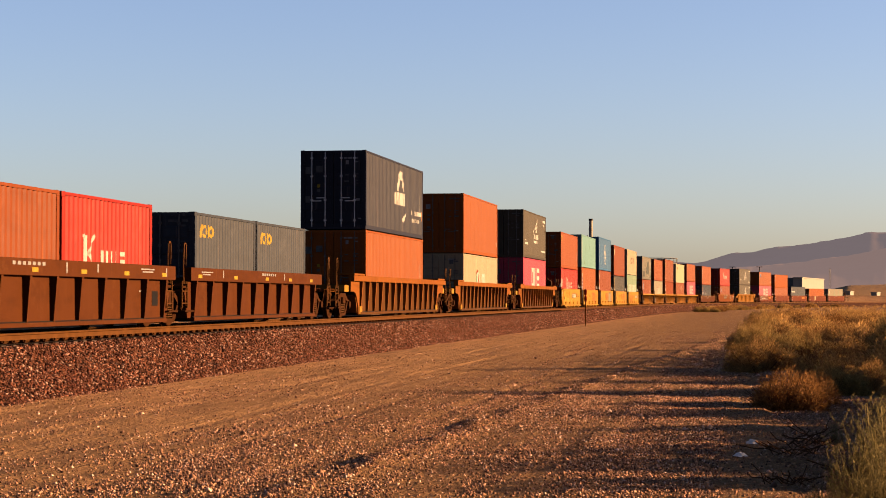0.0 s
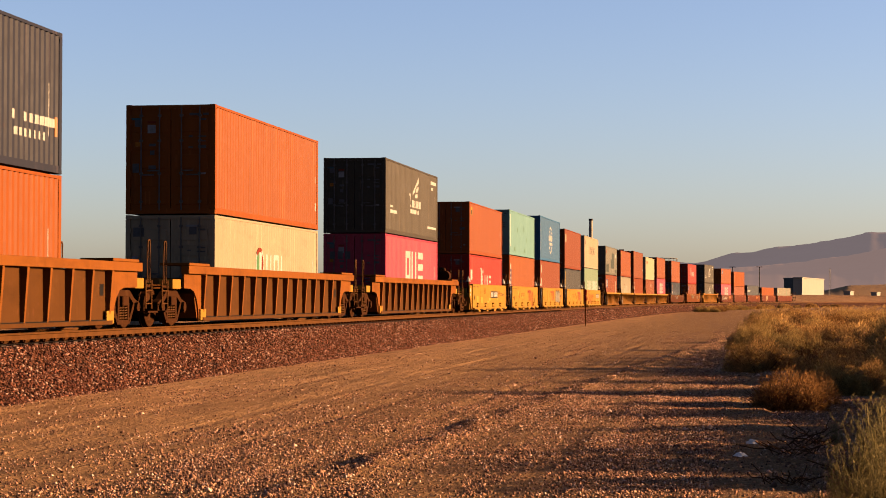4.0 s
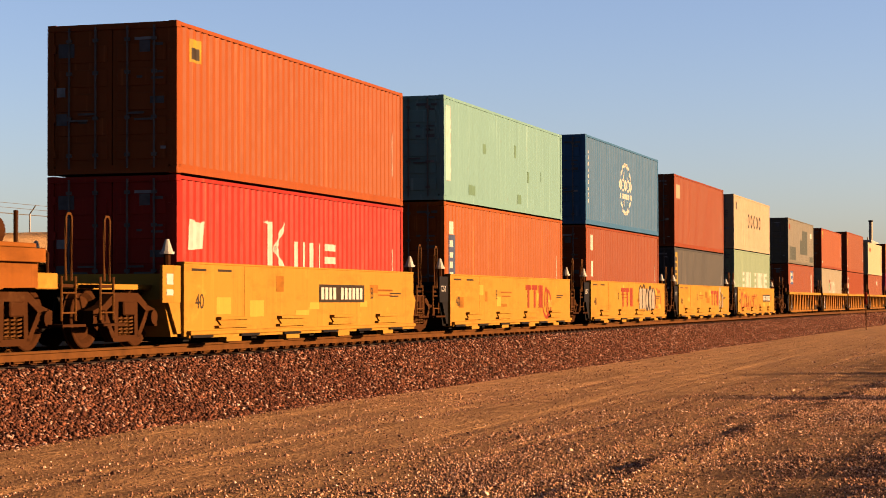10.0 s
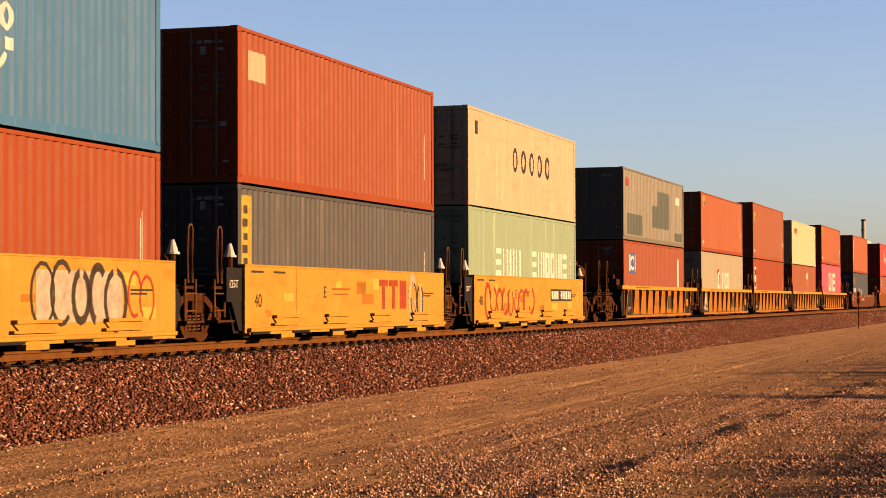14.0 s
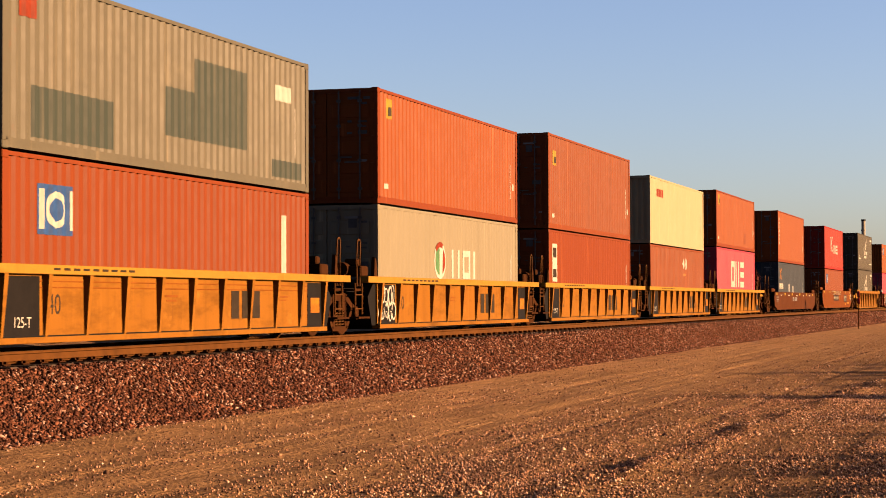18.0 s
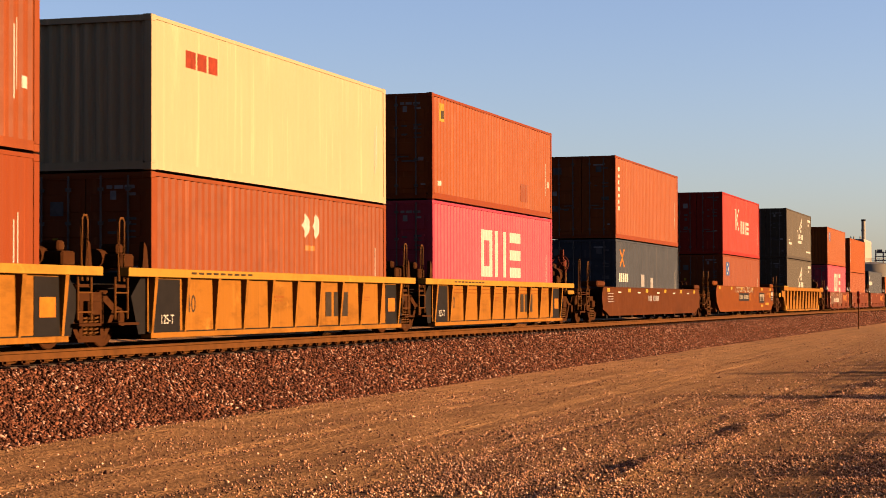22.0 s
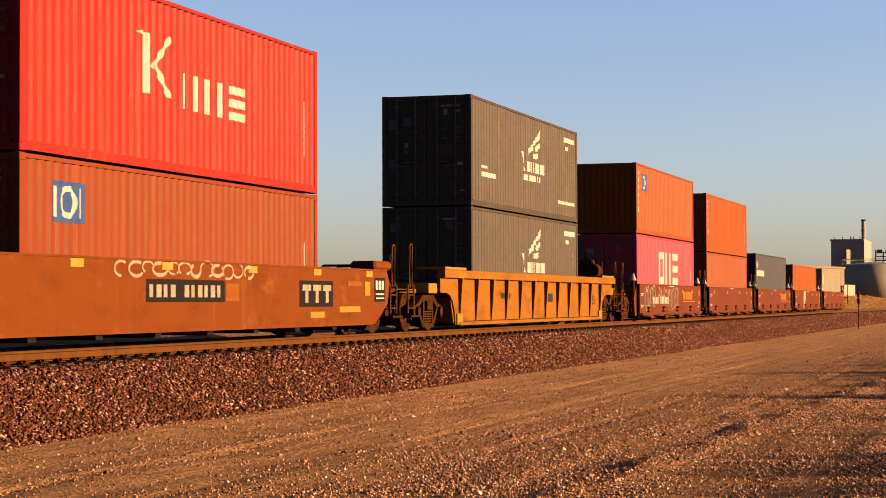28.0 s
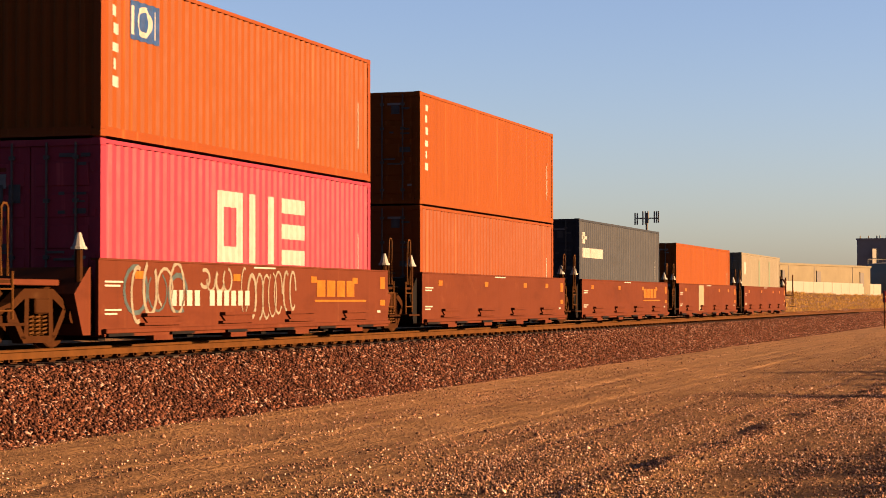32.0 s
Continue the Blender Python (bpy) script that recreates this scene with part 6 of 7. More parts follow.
load(R5[0], [(container("box", LONG, STD, "redbrown", "red-brown", lower=True, marks=[(tick(-5.0, 1.42, 1.1, 0.75), "blue_mark", "blue square sign"), (rings([-4.45], 1.8, 0.3, 0.28, 0.1, 10) + [(-4.95, -4.85, 1.5, 2.1), (-4.05, -3.95, 1.5, 2.1)], "white", "white ring and bars on the sign"), (tick(4.7, 0.9, 0.2, 1.2), "white", "pale code lines")]), STD),
             (container("box", LONG, STD, "olive", "olive-tan patched", marks=[([(0.6, 2.9, 0.62, 2.05), (-0.6, 0.596, 0.62, 1.45), (-5.2, -2.6, 0.22, 0.98), (4.2, 5.7, 0.22, 0.55)], "patch", "green-grey touched-up paint patches"), (tick(4.4, 1.7, 0.8, 0.3), "white", "white plate"), (tick(-5.6, 1.95, 0.5, 0.3), "red_mark", "red mark")]), STD)])
load(R5[1], [(container("box", LONG, STD, "greywhite", "grey-white smooth", depth=0.006, lower=True, marks=[(signs(-0.35, 1.0, 0.72, "noi", 0.70, 0.28, 0.16), "white", "three white blocks of a wordmark"), ] + roundel(-1.35, 1.42, 0.5, 0.46)), STD),
             (container("box", LONG, STD, "redorange", "orange-red", marks=SMALL_EMBLEM, frame_paint="redbrown"), STD)])
load(R5[2], [(container("box", LONG, STD, "redbrown", "red-brown smooth", depth=0.008, lower=True, marks=[(tick(-5.6, 1.02, 0.62, 1.15), "white", "tall white plate"), ([(-5.5, -5.1, 1.75, 2.05), (-5.5, -5.1, 1.15, 1.4)], "dark_mark", "two dark blocks on the plate")]), STD),
             (container("box", LONG, HIGH, "rust", "streaked orange-brown", marks=SMALL_EMBLEM), HIGH)])
load(R5[3], [(container("box", LONG, STD, "rust", "faded red", lower=True, marks=[([[(0.88, 1.95), (1.12, 1.70), (1.36, 1.95), (1.12, 2.20)], [(1.46, 1.95), (1.70, 1.70), (1.94, 1.95), (1.70, 2.20)]], "white", "two white warning diamonds"), ([(1.1, 1.6, 1.45, 1.55)], "orange_mark", "orange label")]), STD),
             (container("box", LONG, STD, "yellowcream", "pale yellow smooth", depth=0.006, doors=False, marks=[(bars(-4.7, 1.85, 0.3, [0.4, 0.4, 0.4], 0.08), "red_mark", "small red blocks")]), STD)])
load(R5[4], [(container("box", LONG, HIGH, "pink", "magenta", lower=True, marks=tall_blocks(HIGH)), HIGH),
             (container("box", LONG, STD, "redorange", "orange-red", marks=SMALL_EMBLEM + [(tick(2.4, 0.35, 0.75, 0.5), "redbrown", "dull square repair patch")], frame_paint="redbrown"), STD)])

for z, seed in ((0.68, 41), (0.30, 42)):
    sprayed(ribbed[1], -6.4, z, 1.15, 0.40, 5, M["white"], -1.328, seed, "white sprayed strokes", 0.9)

def brake_stand(c, x, top):
    """An upright hand-brake stand with a wheel, a gear case and a chain rod on an end platform."""
    part("stand_post", made(box, x - 0.06, x + 0.06, -0.98, -0.86, 1.0, top, 0.01), M["red_gear"], c, "dull red brake stand")
    part("stand_case", made(box, x - 0.16, x + 0.10, -1.05, -0.80, top - 0.75, top - 0.30, 0.04), M["red_gear"], c)
    bm = bmesh.new()
    sweep(bm, [(x - 0.2, -0.92 + 0.26 * math.cos(k * math.pi / 12), top - 0.45 + 0.26 * math.sin(k * math.pi / 12)) for k in range(24)], 0.02, 6, True)
    for k in range(5):
        a0 = k * math.pi * 0.4
        tube(bm, (x - 0.2, -0.92, top - 0.45), (x - 0.2, -0.92 + 0.26 * math.cos(a0), top - 0.45 + 0.26 * math.sin(a0)), 0.013, 5)
    tube(bm, (x - 0.22, -0.92, top - 0.45), (x - 0.1, -0.92, top - 0.45), 0.045, 8)
    part("stand_wheel", bm, M["red_gear"], c, "spoked hand-brake wheel")
    part("stand_rod", made(tube, (x + 0.12, -1.02, 0.95), (x + 0.12, -1.02, top - 0.35), 0.018, 6), M["yellow"], c)
    part("stand_foot", made(box, x - 0.4, x + 0.4, -1.22, -0.72, 0.94, 1.06, 0.02), M["yellow"], c, "yellow platform step")
brake_stand(ribbed[4], 8.6, 2.35)

# two plain-sided brown single cars
def brown53(at, n0, n1, nb, fb, top, skin):
    c = car(at, well_car("oxide-brown plain-sided", "with rounded lower corners", "plain", -8.3, 9.3, top, 0.22, near_end=n0, far_end=n1, near_bogie=nb, far_bogie=fb, skin=skin, coupler=(True, True), brake_wheel=False))
    flat_marks(c, [(x, x + 0.42, top - 0.17, top - 0.04) for x in (-8.4, -4.9, -1.7, 2.0, 5.4, 8.6)], M["yellow_mark"], -1.402, "yellow reflector plates")
    return c
c = brown53(138.0, -11.5, 12.4, -9.4, 10.6, 1.20, "brown")
flat_marks(c, [(x, x + 0.5, 1.0, 1.05) for x in (-6.6, -3.2, 0.5, 3.8, 7.0)], M["white"], -1.402, "small white lines")
flat_marks(c, [(-1.2 + 0.24 * q, -1.05 + 0.24 * q, 0.72, 0.92) for q in range(9) if q != 3], M["grey_mark"], -1.402, "pale reporting mark as plain bars")
flat_marks(c, [(-8.3, -7.4, 0.96 - 0.09 * q, 0.985 - 0.09 * q) for q in range(4)], M["grey_mark"], -1.402, "faint lines of lettering")
c = brown53(161.8, -11.4, 11.4, -9.4, 9.8, 1.42, "oxide")
flat_marks(c, [(-2.3, 0.9, 0.72, 1.10), (4.6, 6.5, 0.62, 1.14)], M["black"], -1.402, "two black plates")
flat_marks(c, [(-2.2 + 0.275 * i, -2.06 + 0.275 * i + 0.05 * (i % 2), 0.80, 1.01) for i in range(11) if i != 4] + [(4.75 + 0.58 * i, 5.22 + 0.58 * i, 0.94, 1.06) for i in range(3)] + [(4.90 + 0.58 * i, 5.07 + 0.58 * i, 0.70, 0.936) for i in range(3)], M["spray"], -1.406, "white reporting mark as plain bars")
sprayed(c, -3.4, 1.14, 5.6, 0.26, 12, M["spray"], -1.407, 31, "loose white sprayed strokes")
flat_marks(c, [(9.15, 9.85, 0.72, 1.24)], M["black"], -1.402, "black sign plate")
flat_marks(c, [(9.22 + 0.2 * q, 9.36 + 0.2 * q, 0.98, 1.18) for q in range(3)] + [(9.22, 9.78, 0.78 + 0.09 * q, 0.81 + 0.09 * q) for q in range(2)], M["white"], -1.407, "white bars on the sign plate")
flat_marks(c, [(8.5, 8.85, 0.85, 1.15), (6.9, 8.2, 0.5, 0.62), (5.2, 6.0, 0.4, 0.52)], M["yellow"], -1.403, "yellow touch-up patches")
flat_marks(c, [(0.95, 1.55, 0.74, 1.05), (7.4, 8.3, 1.05, 1.15)], M["tan"], -1.403, "dull yellow touch-up patches")
load(138.0, [(container("box", LONG, STD, "slate", "slate-grey", lower=True, depth=0.012, marks=[([[(-5.42, 2.24), (-5.28, 2.27), (-4.55, 1.66), (-4.68, 1.62)], [(-5.42, 1.64), (-5.28, 1.61), (-4.55, 2.24), (-4.68, 2.28)]], "orange_mark", "orange crossed emblem"), (bars(-5.5, 1.1, 0.3, [0.25, 0.25, 0.25, 0.25, 0.25], 0.06), "white", "small white blocks"), ([(-1.6, -1.0, 0.95, 1.4), (0.2, 0.7, 0.9, 1.3)], "grey_mark", "worn pale scuffs")]), STD),
             (container("box", LONG, HIGH, "redorange", "orange-red", marks=[(code_up(-5.6, 1.0, 2.6, 7, 0.26), "white", "white bars down the edge")], frame_paint="redbrown"), HIGH)])
load(161.8, [(container("box", LONG, STD, "redbrown", "red-brown", lower=True, marks=BLUE_SIGN), STD),
             (container("box", LONG, HIGH, "red", "bright red", marks=[(signs(-2.0, 1.25, 1.0, "k", 1.0, 0.2, 0.24) + signs(-0.45, 1.12, 0.62, "iine", 0.72, 0.34, 0.15), "white", "white blocks of a wordmark")]), HIGH)])

# yellow ribbed single car with two charcoal boxes
RY = dict(RIB53, recess=0.085, skin="amber", chord_skin="amber", rib_skin="amber", platform_skin="amber", ribs=11)
c = car(185.34, well_car("yellow ribbed", "with a long well", near_end=-12.1, far_end=12.1, brake_wheel=True, **RY))
words(c, "53", 7.7, -1.320, 0.62, 0.42, M["dark_mark"], "dark number fifty-three")
for x in (-8.3, 9.6):
    part("walkway", made(box, x - 0.9, x + 0.9, -1.46, -0.7, 1.504, 1.57, 0.01), M["yellow"], c, "yellow end walkway")
    end_plate(c, x, "amber")
flat_marks(c, [(-3.6, -2.6, 0.8, 0.95), (1.5, 2.3, 0.7, 0.95)], M["dark_mark"], -1.318, "dark lettering as plain bars")
load(185.34, [(container("box", LONG, HIGH, "charcoal", "charcoal", lower=True, marks=WINGED), HIGH), (container("box", LONG, HIGH, "charcoal", "charcoal", marks=WINGED), HIGH)])

# five smooth brown units at the tail
B5 = (207.09, 222.65, 238.0, 253.43, 268.94)
brown = five(B5, (9.7, 10.9), lambda n0, n1, nb, fb, f, l: well_car("oxide-brown smooth-sided", "with step brackets along its foot", "smooth", -6.5, 6.7, 1.35, 0.19, near_end=n0, far_end=n1, near_bogie=nb, far_bogie=fb, skin="brown_red", coupler=(f, l), cones=True, brake_wheel=l, platform_skin="brown_red" if f else "black"), 7.75)
part("end_equipment", made(box, 6.95, 7.8, -1.25, -0.35, 0.55, 1.62, 0.05), M["iron"], brown[4], "dark rusty brake gear on the end platform")
part("end_post", made(tube, (8.9, -0.9, 0.9), (8.9, -0.9, 2.3), 0.05, 8), M["black"], brown[4])
part("end_marker", made(box, 9.9, 10.2, -0.35, -0.05, 0.8, 1.35, 0.03), M["rail_side"], brown[4], "small box hung on the last coupler")
for k, c in enumerate(brown):
    flat_marks(c, [(x, x + 0.3, 1.05, 1.17) for x in (-5.3, -1.5, 2.2, 4.5)] + [(6.2, 6.5, 0.95, 1.2), (6.2, 6.5, 0.6, 0.72)], M["orange_mark"], -1.401, "orange reflector plates")
    flat_marks(c, [(-6.3, -5.7, 0.98, 1.01), (-6.3, -5.8, 0.92, 0.95), (-6.3, -5.75, 0.55, 0.58), (-6.3, -5.9, 0.49, 0.52), (-0.6, 0.4, 1.28, 1.31), (6.0, 6.2, 0.45, 0.5)], M["white"], -1.401, "small white lines")
    if k in (0, 2):
        flat_marks(c, [(2.5 + 0.55 * i, 2.95 + 0.55 * i, 0.78, 1.10) for i in range(4)] + [(2.4, 5.3, 0.68, 0.72)], M["orange_mark"], -1.402, "four faded orange blocks of a wordmark")
flat_marks(brown[0], [(-4.0 + 0.3 * i, -3.8 + 0.3 * i, 0.62, 0.88) for i in range(11) if i != 4], M["white"], -1.402, "white reporting mark as plain bars")
sprayed(brown[0], -5.6, 0.42, 2.2, 0.86, 3, M["spray_teal"], -1.404, 21, "teal sprayed shapes")
sprayed(brown[0], -5.5, 0.42, 2.0, 0.86, 4, M["spray"], -1.406, 22, "pale sprayed outlines")
sprayed(brown[0], -2.9, 0.85, 1.3, 0.4, 4, M["spray"], -1.404, 23, "pale sprayed strokes")
sprayed(brown[0], -1.2, 0.42, 2.6, 0.82, 8, M["spray"], -1.405, 24, "white sprayed strokes")
flat_marks(brown[3], [(-2.4, -1.3, 0.3, 1.3)], M["cream"], -1.402, "large pale patch of paint")
VERT = [(code_up(-5.7, 0.8, 2.45, 6, 0.26), "white", "white bars down the edge")]
load(B5[0], [(container("box", LONG, HIGH, "pink", "magenta", lower=True, marks=tall_blocks(HIGH)), HIGH), (container("box", LONG, STD, "orange", "orange", doors=False, marks=VERT + BLUE_SIGN, frame_paint="redorange"), STD)])
load(B5[1], [(container("box", LONG, STD, "redorange", "orange-red", lower=True), STD), (container("box", LONG, STD, "orange", "orange", depth=0.012, marks=VERT), STD)])
load(B5[2], [(container("box", LONG, HIGH, "slate", "slate-grey", note="alone in a brown railcar", marks=[([(-5.5, -5.2, 2.15, 2.5), (-5.7, -5.0, 2.28, 2.38)], "white", "white star-like emblem"), (bars(-5.6, 1.72, 0.3, [0.5, 0.4, 0.5, 0.4, 0.4], 0.12), "white", "white blocks of a wordmark")]), HIGH)])
load(B5[3], [(container("box", LONG, STD, "orange", "orange", depth=0.012, note="alone in a brown railcar"), STD)])
load(B5[4], [(container("box", LONG, STD, "greywhite", "grey-white", note="alone in the last railcar", marks=[(tick(-5.3, 1.6, 0.5, 0.55), "white", "white emblem"), ([(-1.0, -0.6, 0.3, 2.3), (2.3, 2.6, 0.3, 2.3)], "sage", "greenish stains")]), STD)])

# ---- scrub ----
def bush_mesh(name, radius, height, count, material, seed, leaf=(0.025, 0.065), width=0.0062):
    """A broom-like shrub: several domes down to the ground, filled with fine shoots that stand up and out."""
    rng = random.Random(seed)
    vs, fs = [], []
    domes = [(0.0, 0.0, radius * 0.62, height)]
    for k in range(9):
        a, r = rng.uniform(0, 6.283), radius * rng.uniform(0.45, 0.85)
        domes.append((r * math.cos(a), r * math.sin(a), radius * rng.uniform(0.26, 0.46), height * rng.uniform(0.42, 0.9)))
    weights = [q[2] * q[3] for q in domes]
    for _ in range(count):
        cx, cy, dr, dh = rng.choices(domes, weights)[0]
        d = Vector((rng.gauss(0, 1), rng.gauss(0, 1), abs(rng.gauss(0.1, 0.9)))).normalized()
        q = (rng.random() ** 0.33) * rng.uniform(0.82, 1.0)
        if rng.random() < 0.06:
            q *= rng.uniform(1.0, 1.12)
        lump = 1 + 0.30 * noise.noise((d.x * 2.6 + cx * 3, d.y * 2.6 + cy * 3, d.z * 2.6 + seed))
        p = Vector((cx + d.x * dr * q * lump, cy + d.y * dr * q * lump, d.z * dh * q * lump))
        e = (Vector((d.x * 0.9, d.y * 0.9, 0.25 + d.z * 0.7)) + Vector((rng.gauss(0, 0.35), rng.gauss(0, 0.35), rng.gauss(0, 0.3)))).normalized()
        l, w = rng.uniform(*leaf), width * rng.uniform(0.6, 1.5)
        s = e.cross(Vector((rng.gauss(0, 1), rng.gauss(0, 1), rng.gauss(0, 0.3)))).normalized() * w
        i = len(vs)
        vs += [p - s, p + s, p + e * l + s * 0.3, p + e * l - s * 0.3]
        fs.append((i, i + 1, i + 2, i + 3))
    me = bpy.data.meshes.new(name)
    me.from_pydata([tuple(v) for v in vs], [], fs)
    me.materials.append(material)
    return me
def twig_mesh(seed, radius, height):
    rng = random.Random(seed)
    bm = bmesh.new()
    for _ in range(110):
        a, r = rng.uniform(0, 6.283), rng.uniform(0.1, 0.95) * radius
        q = rng.uniform(0.0, 0.35)
        top = height * rng.uniform(0.35, 0.8) * (1.1 - 0.5 * r / radius)
        tube(bm, (q * r * math.cos(a), q * r * math.sin(a), -0.05), (r * math.cos(a), r * math.sin(a), top), 0.008, 3, 0.003)
    me = bpy.data.meshes.new("stem")
    bm.to_mesh(me); bm.free()
    me.materials.append(M["twig"])
    return me
SHRUBS = [bush_mesh("crown", 1.0, 1.0, 24000, M["bush"], 1), bush_mesh("crown", 0.95, 1.0, 23000, M["bush_green"], 2), bush_mesh("crown", 1.0, 0.72, 21000, M["bush_red"], 3), bush_mesh("crown", 1.15, 0.9, 25000, M["bush"], 4)]
THIN = [bush_mesh("crown", 1.0, 0.85, 4500, m_, 20 + k, (0.05, 0.12), 0.010) for k, m_ in enumerate((M["bush"], M["bush_green"], M["bush_red"], M["bush"]))]
STEMS = [twig_mesh(k, 0.95, 0.8) for k in range(2)]
SHRUB_SAYS = ("dry straw-brown desert shrub on the roadside", "olive-green desert shrub on the roadside", "russet dry desert shrub on the roadside", "wide dry straw-coloured desert shrub on the roadside")
rng = random.Random(11)
def shrub(x, y, kind, size, far=False):
    root = tagged(new("desert_shrub"), SHRUB_SAYS[kind], "shrub", group="roadside shrubs")
    root.matrix_basis = pose(x, y, lie(x, y), 0, 0, rng.uniform(0, 360)) @ Matrix.Diagonal((size, size, size * rng.uniform(0.85, 1.15), 1))
    share("crown", (THIN if far else SHRUBS)[kind], root)
    share("stem", STEMS[kind % 2], root)
    return root
for x, y, kind, size in ((0.8, 32.6, 2, 0.95), (0.62, 47, 0, 0.98), (1.75, 36.8, 1, 0.72), (2.2, 41.0, 3, 0.85), (1.6, 51, 1, 0.9), (2.7, 47.5, 0, 1.0), (0.9, 57, 1, 0.95), (2.5, 56, 3, 0.95), (0.8, 66, 1, 1.0), (2.4, 64, 0, 0.9), (0.7, 78, 0, 1.0), (2.2, 74, 1, 0.95), (4.1, 70, 2, 1.0),
                         (4.4, 37.2, 0, 1.0), (4.8, 43.2, 1, 1.1), (5.3, 50.5, 0, 1.3), (2.7, 38.8, 3, 0.7), (3.1, 44.2, 3, 0.75), (3.5, 50.2, 0, 0.72), (3.0, 35.2, 3, 0.6), (4.3, 57.5, 1, 1.3), (3.9, 33.0, 1, 0.95), (3.3, 61, 0, 1.2), (5.0, 64, 1, 1.2),
                         (3.5, 31.2, 0, 1.0), (2.85, 24.4, 1, 0.85), (3.1, 26.9, 0, 0.9), (2.35, 20.4, 3, 0.62), (2.2, 18.4, 1, 0.5), (3.2, 29.0, 2, 0.9), (3.9, 25.7, 0, 1.1), (3.2, 21.0, 3, 1.3), (4.4, 30.4, 0, 1.1),
                         (2.9, 19.2, 1, 1.1), (3.2, 22.9, 0, 1.25), (4.0, 28.4, 1, 1.0), (5.6, 33.6, 0, 1.2), (6.0, 38.2, 1, 1.25), (5.4, 42, 0, 1.9), (5.8, 47.5, 1, 1.95), (6.1, 53, 0, 1.9), (6.7, 58.5, 1, 1.9), (7.1, 64.5, 0, 1.9), (7.5, 71, 1, 1.9),
                         (5.0, 37.2, 0, 1.85), (4.3, 30.6, 1, 1.5), (3.3, 26.6, 0, 1.15), (5.2, 45.4, 0, 2.1), (5.7, 49.6, 1, 2.2), (6.3, 55.3, 0, 2.2), (6.9, 61, 1, 2.2)):
    shrub(x, y, kind, size)
for k in range(95):
    y = 44 + 150 * rng.random() ** 1.3
    shrub(rng.uniform(1.6, 3.0 + y * 0.10), y, rng.choice((0, 0, 1, 2, 3)), rng.uniform(0.7, 1.3), True)
for k in range(40):     # beside the track further down the line
    s = rng.uniform(240, 430)
    p = line_at(s, rng.uniform(5.0, 8.0))
    shrub(p.x, p.y, rng.randrange(4), rng.uniform(0.7, 1.2), True)

def weed_mesh(seed, stems, height, spread):
    """A leafy weed: upright stems, side shoots on them, and many small narrow leaves."""
    rg = random.Random(seed)
    vs, fs = [], []
    def leaf(p, d, l, w):
        side = d.cross(Vector((rg.gauss(0, 1), rg.gauss(0, 1), rg.gauss(0, 1)))).normalized() * w
        i = len(vs)
        vs.extend([p, p + d * l * 0.5 + side, p + d * l, p + d * l * 0.5 - side])
        fs.append((i, i + 1, i + 2, i + 3))
    def shoot(p, d, l, w, leaves, size):
        side = Vector((d.y, -d.x, 0.01)).normalized() * w
        q = p
        for k in range(4):
            e = (d + Vector((rg.gauss(0, 0.10), rg.gauss(0, 0.10), 0.06 * k))).normalized()
            n = q + e * l / 4
            i = len(vs)
            vs.extend([q - side, q + side, n + side * 0.8, n - side * 0.8])
            fs.append((i, i + 1, i + 2, i + 3))
            for _ in range(leaves):
                a = rg.uniform(0, 6.283)
                leaf(q.lerp(n, rg.random()), (Vector((math.cos(a), math.sin(a), 0.5)) + e * 0.6).normalized(), size * rg.uniform(0.5, 1.3), size * 0.17)
            q = n
        return q
    for _ in range(stems):
        a, r = rg.uniform(0, 6.283), spread * rg.random() ** 0.6
        p = Vector((r * math.cos(a) * 0.5, r * math.sin(a) * 0.5, -0.02))
        lean = Vector((math.cos(a) * r * 0.9 + rg.gauss(0, 0.1), math.sin(a) * r * 0.9 + rg.gauss(0, 0.1), 1)).normalized()
        h = height * rg.uniform(0.45, 1.05)
        shoot(p, lean, h, 0.0035, 4, 0.030)
        for _ in range(11):
            k = rg.uniform(0.18, 0.95)
            b = rg.uniform(0, 6.283)
            shoot(p + lean * h * k, (lean * 0.8 + Vector((math.cos(b), math.sin(b), 0.15)) * 0.7).normalized(), h * rg.uniform(0.12, 0.30) * (1.15 - 0.6 * k), 0.002, 5, 0.024)
    me = bpy.data.meshes.new("weed_leaves")
    me.from_pydata([tuple(v) for v in vs], [], fs)
    me.materials.append(M["grass"])
    return me
WEEDS = [weed_mesh(k, 26, 1.0, 0.36) for k in range(3)]
for x, y, size in ((0.98, 15.9, 0.72), (1.14, 16.2, 0.88), (1.36, 16.4, 1.0), (1.27, 15.5, 0.92), (1.5, 17.1, 1.05), (1.06, 15.3, 0.66), (0.80, 15.4, 0.36), (0.66, 15.8, 0.26), (0.52, 15.3, 0.24), (1.5, 18.2, 0.8), (1.8, 18.6, 1.0), (1.7, 20.2, 0.8), (2.0, 21.5, 0.95), (1.9, 23.5, 0.85), (2.3, 24.5, 0.9), (0.9, 17.2, 0.3), (1.15, 22.4, 0.3)):
    g = share("roadside_weed", WEEDS[rng.randrange(3)], None, pose(x, y, lie(x, y), 0, 0, rng.uniform(0, 360)) @ Matrix.Diagonal((size, size, size, 1)))
    tagged(g, "tall leafy grey-green weed by the dirt road", "weed", group="roadside weeds")
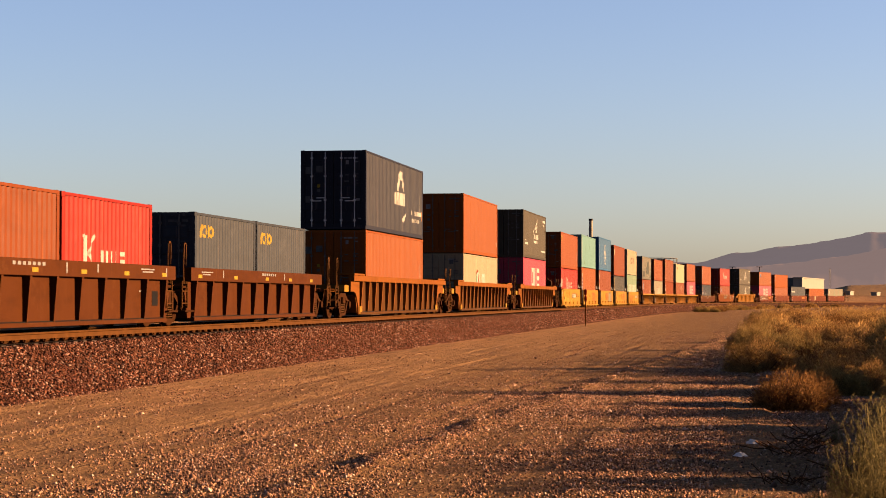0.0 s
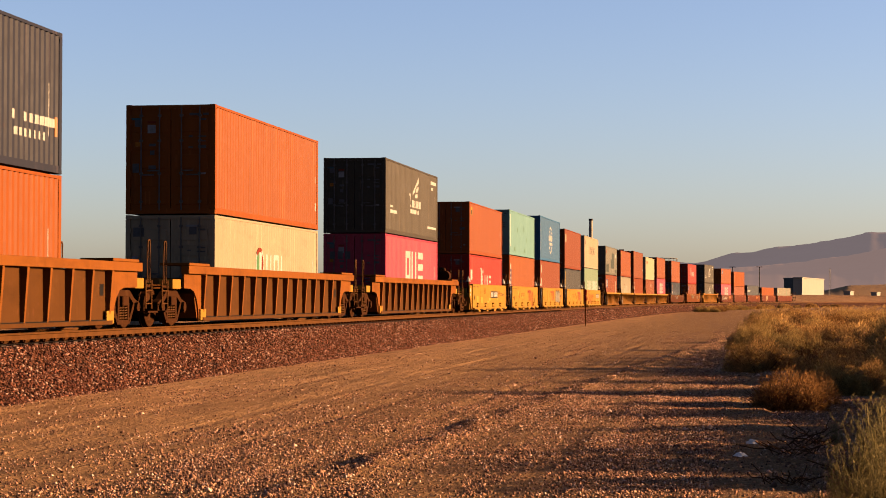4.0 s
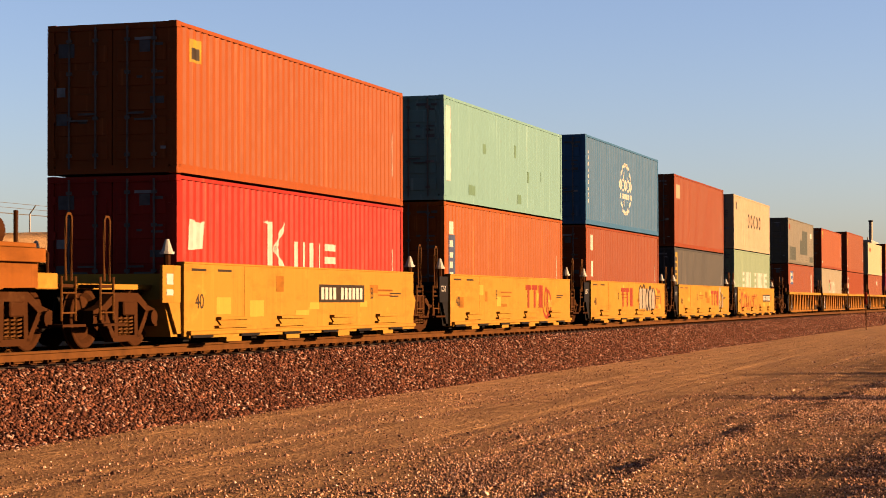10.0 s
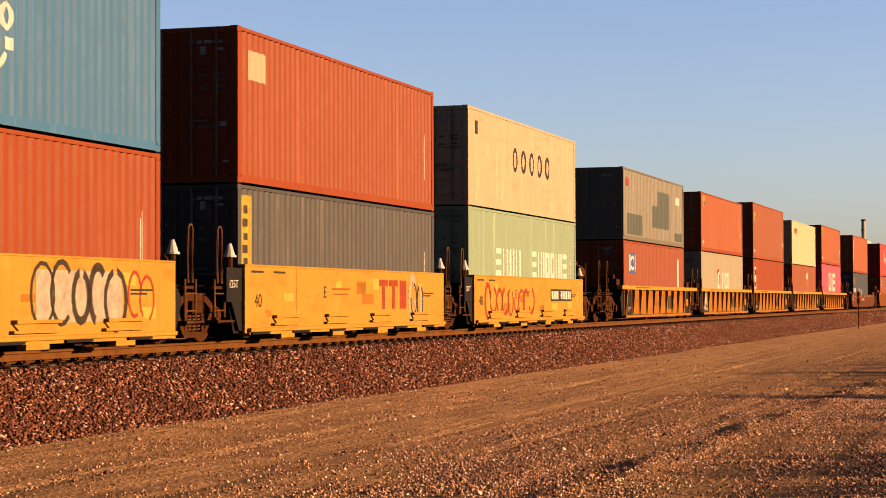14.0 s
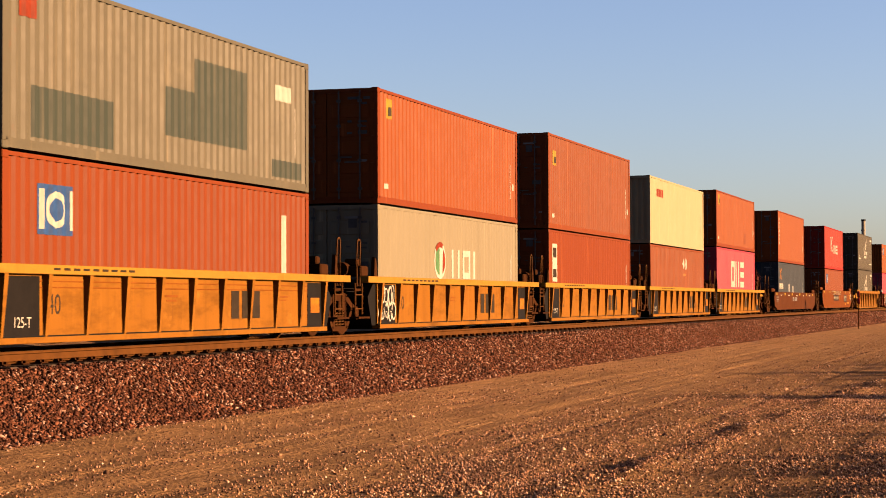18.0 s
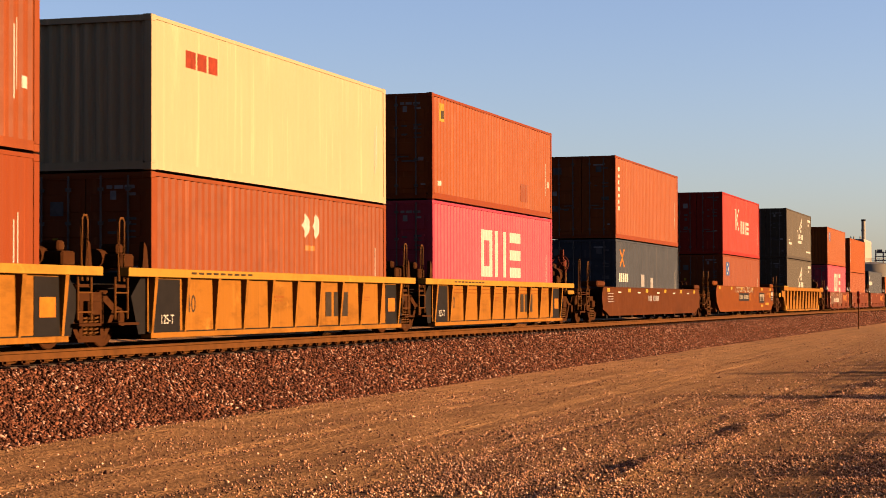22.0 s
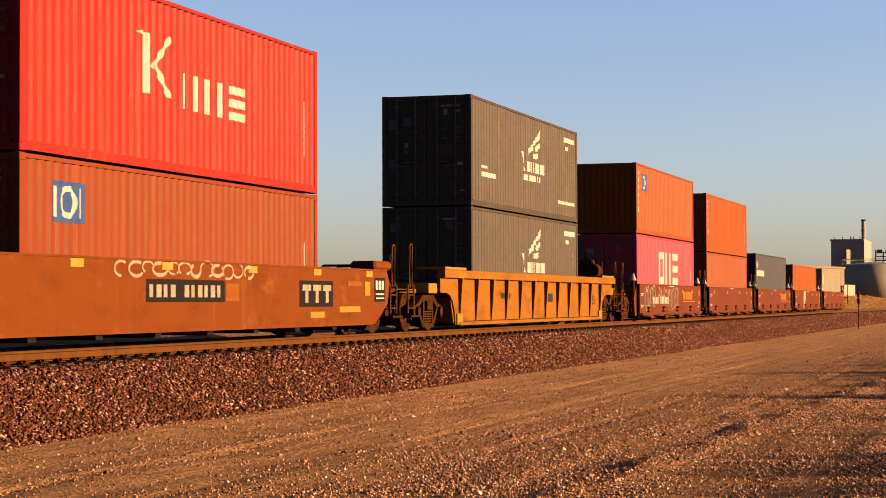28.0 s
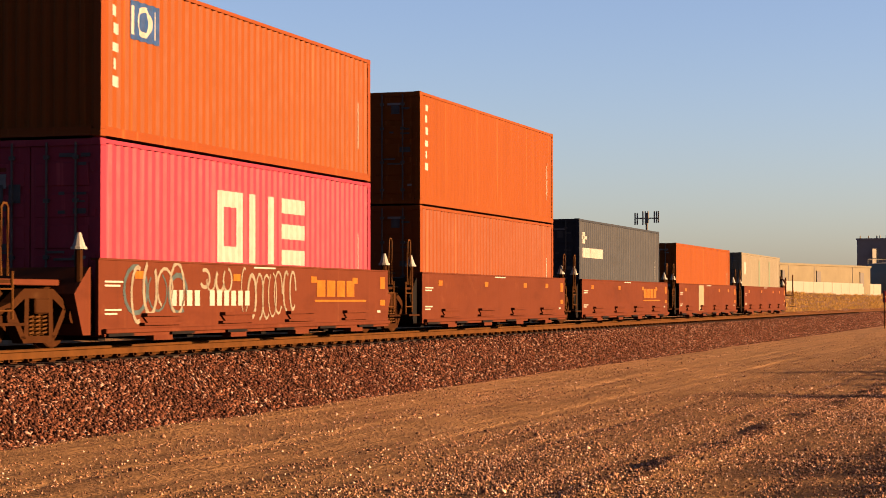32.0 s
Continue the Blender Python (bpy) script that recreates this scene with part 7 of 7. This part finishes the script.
# dead brush and scraps of litter at the road's edge
def dead_brush(x, y, seed, reach):
    rg = random.Random(seed)
    root = tagged(new("dead_branch"), "dry broken brown branches lying by the road", "branch", group="dead branches")
    root.matrix_basis = pose(x, y, lie(x, y) + 0.02)
    for _ in range(16):
        a, l = rg.uniform(0, 6.283), reach * rg.uniform(0.4, 1.0)
        c = Vector((rg.gauss(0, 0.12), rg.gauss(0, 0.12), 0.0))
        d = Vector((math.cos(a), math.sin(a), rg.uniform(0.05, 0.7))).normalized() * l
        bm = bmesh.new()
        sweep(bm, [c, c + d * 0.4 + Vector((0, 0, 0.03)), c + d * 0.75, c + d + Vector((rg.gauss(0, 0.04), rg.gauss(0, 0.04), 0.02))], 0.006, 4)
        part("twig", bm, M["twig"], root)
for x, y, seed, reach in ((0.62, 21.4, 1, 0.42), (0.85, 22.8, 2, 0.55), (1.2, 19.8, 3, 0.5), (0.5, 18.6, 4, 0.3)):
    dead_brush(x, y, seed, reach)
def scrap(x, y, w, d, h, seed, label):
    """A crumpled flat piece that lies on the ground."""
    rg = random.Random(seed)
    bm = bmesh.new()
    n = 6
    grid = [[bm.verts.new(((i / (n - 1) - 0.5) * w + rg.gauss(0, w * 0.03), (j / (n - 1) - 0.5) * d + rg.gauss(0, d * 0.03), max(0.0, h * (1 - 3.2 * ((i / (n - 1) - 0.5) ** 2 + (j / (n - 1) - 0.5) ** 2)) + rg.gauss(0, h * 0.18)))) for i in range(n)] for j in range(n)]
    for j in range(n - 1):
        for i in range(n - 1):
            bm.faces.new((grid[j][i], grid[j][i + 1], grid[j + 1][i + 1], grid[j + 1][i]))
    ob = tagged(part("litter", bm, M["litter"]), label, "litter")
    ob.matrix_basis = pose(x, y, lie(x, y) + 0.02, 0, 0, rg.uniform(0, 90))
scrap(0.06, 21.7, 0.17, 0.12, 0.05, 1, "crumpled white plastic scrap on the dirt road")
scrap(0.2, 23.4, 0.13, 0.12, 0.06, 2, "crumpled grey-white paper scrap on the gravel")

def far_scrub(count, seed):
    """Small clumps of twigs over the open desert, one mesh."""
    rg = np.random.default_rng(seed)
    y = 60 + 700 * rg.uniform(0, 1, count) ** 1.4
    x = 3 + (6 + y * 0.25) * rg.uniform(0, 1, count)
    out_v, out_f = [], []
    for k in range(count):
        h = rg.uniform(0.35, 0.9)
        z0 = 0.0
        for _ in range(26):
            a, r = rg.uniform(0, 6.283), h * rg.uniform(0.1, 1.0)
            p = np.array((x[k] + r * math.cos(a), y[k] + r * math.sin(a), z0 + h * rg.uniform(0, 0.6) * (1.2 - r / h * 0.7)))
            d = np.array((math.cos(a) * 0.4, math.sin(a) * 0.4, 0.8)) * h * 0.35
            s = np.array((-math.sin(a + 1), math.cos(a + 1), 0)) * h * 0.06
            i = len(out_v)
            out_v += [tuple(p - s), tuple(p + s), tuple(p + d)]
            out_f.append((i, i + 1, i + 2))
    me = bpy.data.meshes.new("desert_scrub")
    me.from_pydata(out_v, [], out_f)
    me.materials.append(M["bush"])
    return tagged(new("desert_scrub"  , me), "low dry scrub over the open desert", "scrub", kind="stuff")
far_scrub(1800, 4)
def gold_field(count, seed):
    """Low golden grass beyond the far end of the train, behind the track."""
    rg = np.random.default_rng(seed)
    s_, o = rg.uniform(170, 420, count), -6.0 - 30 * rg.uniform(0, 1, count) ** 1.6
    out_v, out_f = [], []
    for a_s, a_o in zip(s_, o):
        p0 = line_at(float(a_s), float(a_o))
        z0, h = lie(p0.x, p0.y), rg.uniform(0.18, 0.42)
        for _ in range(14):
            a, r = rg.uniform(0, 6.283), h * rg.uniform(0.1, 1.3)
            p = np.array((p0.x + r * math.cos(a), p0.y + r * math.sin(a), z0 - 0.02))
            d = np.array((math.cos(a) * 0.3, math.sin(a) * 0.3, 0.9)) * h * rg.uniform(0.6, 1.1)
            w = np.array((-math.sin(a + 1), math.cos(a + 1), 0)) * h * 0.10
            i = len(out_v)
            out_v += [tuple(p - w), tuple(p + w), tuple(p + d)]
            out_f.append((i, i + 1, i + 2))
    me = bpy.data.meshes.new("gold_grass")
    me.from_pydata(out_v, [], out_f)
    me.materials.append(M["straw"])
    return tagged(new("gold_grass", me), "low golden dry grass behind the railway", "grass", kind="stuff")
gold_field(5000, 9)

# small trackside sign on a thin post
sign = tagged(new("trackside_sign"), "small red double sign on a thin post beside the ballast", "sign")
p = line_at(122, 4.55)
sign.matrix_basis = pose(p.x, p.y, 0.0)
part("post", made(tube, (0, 0, 0), (0, 0, 2.3), 0.03, 8), M["iron"], sign)
for z in (1.75, 2.15):
    part("sign_plate", made(tube, (-0.02, -0.05, z), (0.02, -0.03, z), 0.2, 12), M["red"], sign)

def motions():
    for thing, at, z in MOVING:
        walk(thing, [(t, on_track(at - rolled(t), z)) for t in range(0, 33)])
    for wheel, wx in WHEELS:
        walk(wheel, [(k / 15, pose(wx, 0, 0.4826, 0, -math.degrees(rolled(k / 15) / 0.4826), 0)) for k in range(0, 481)])
motions()
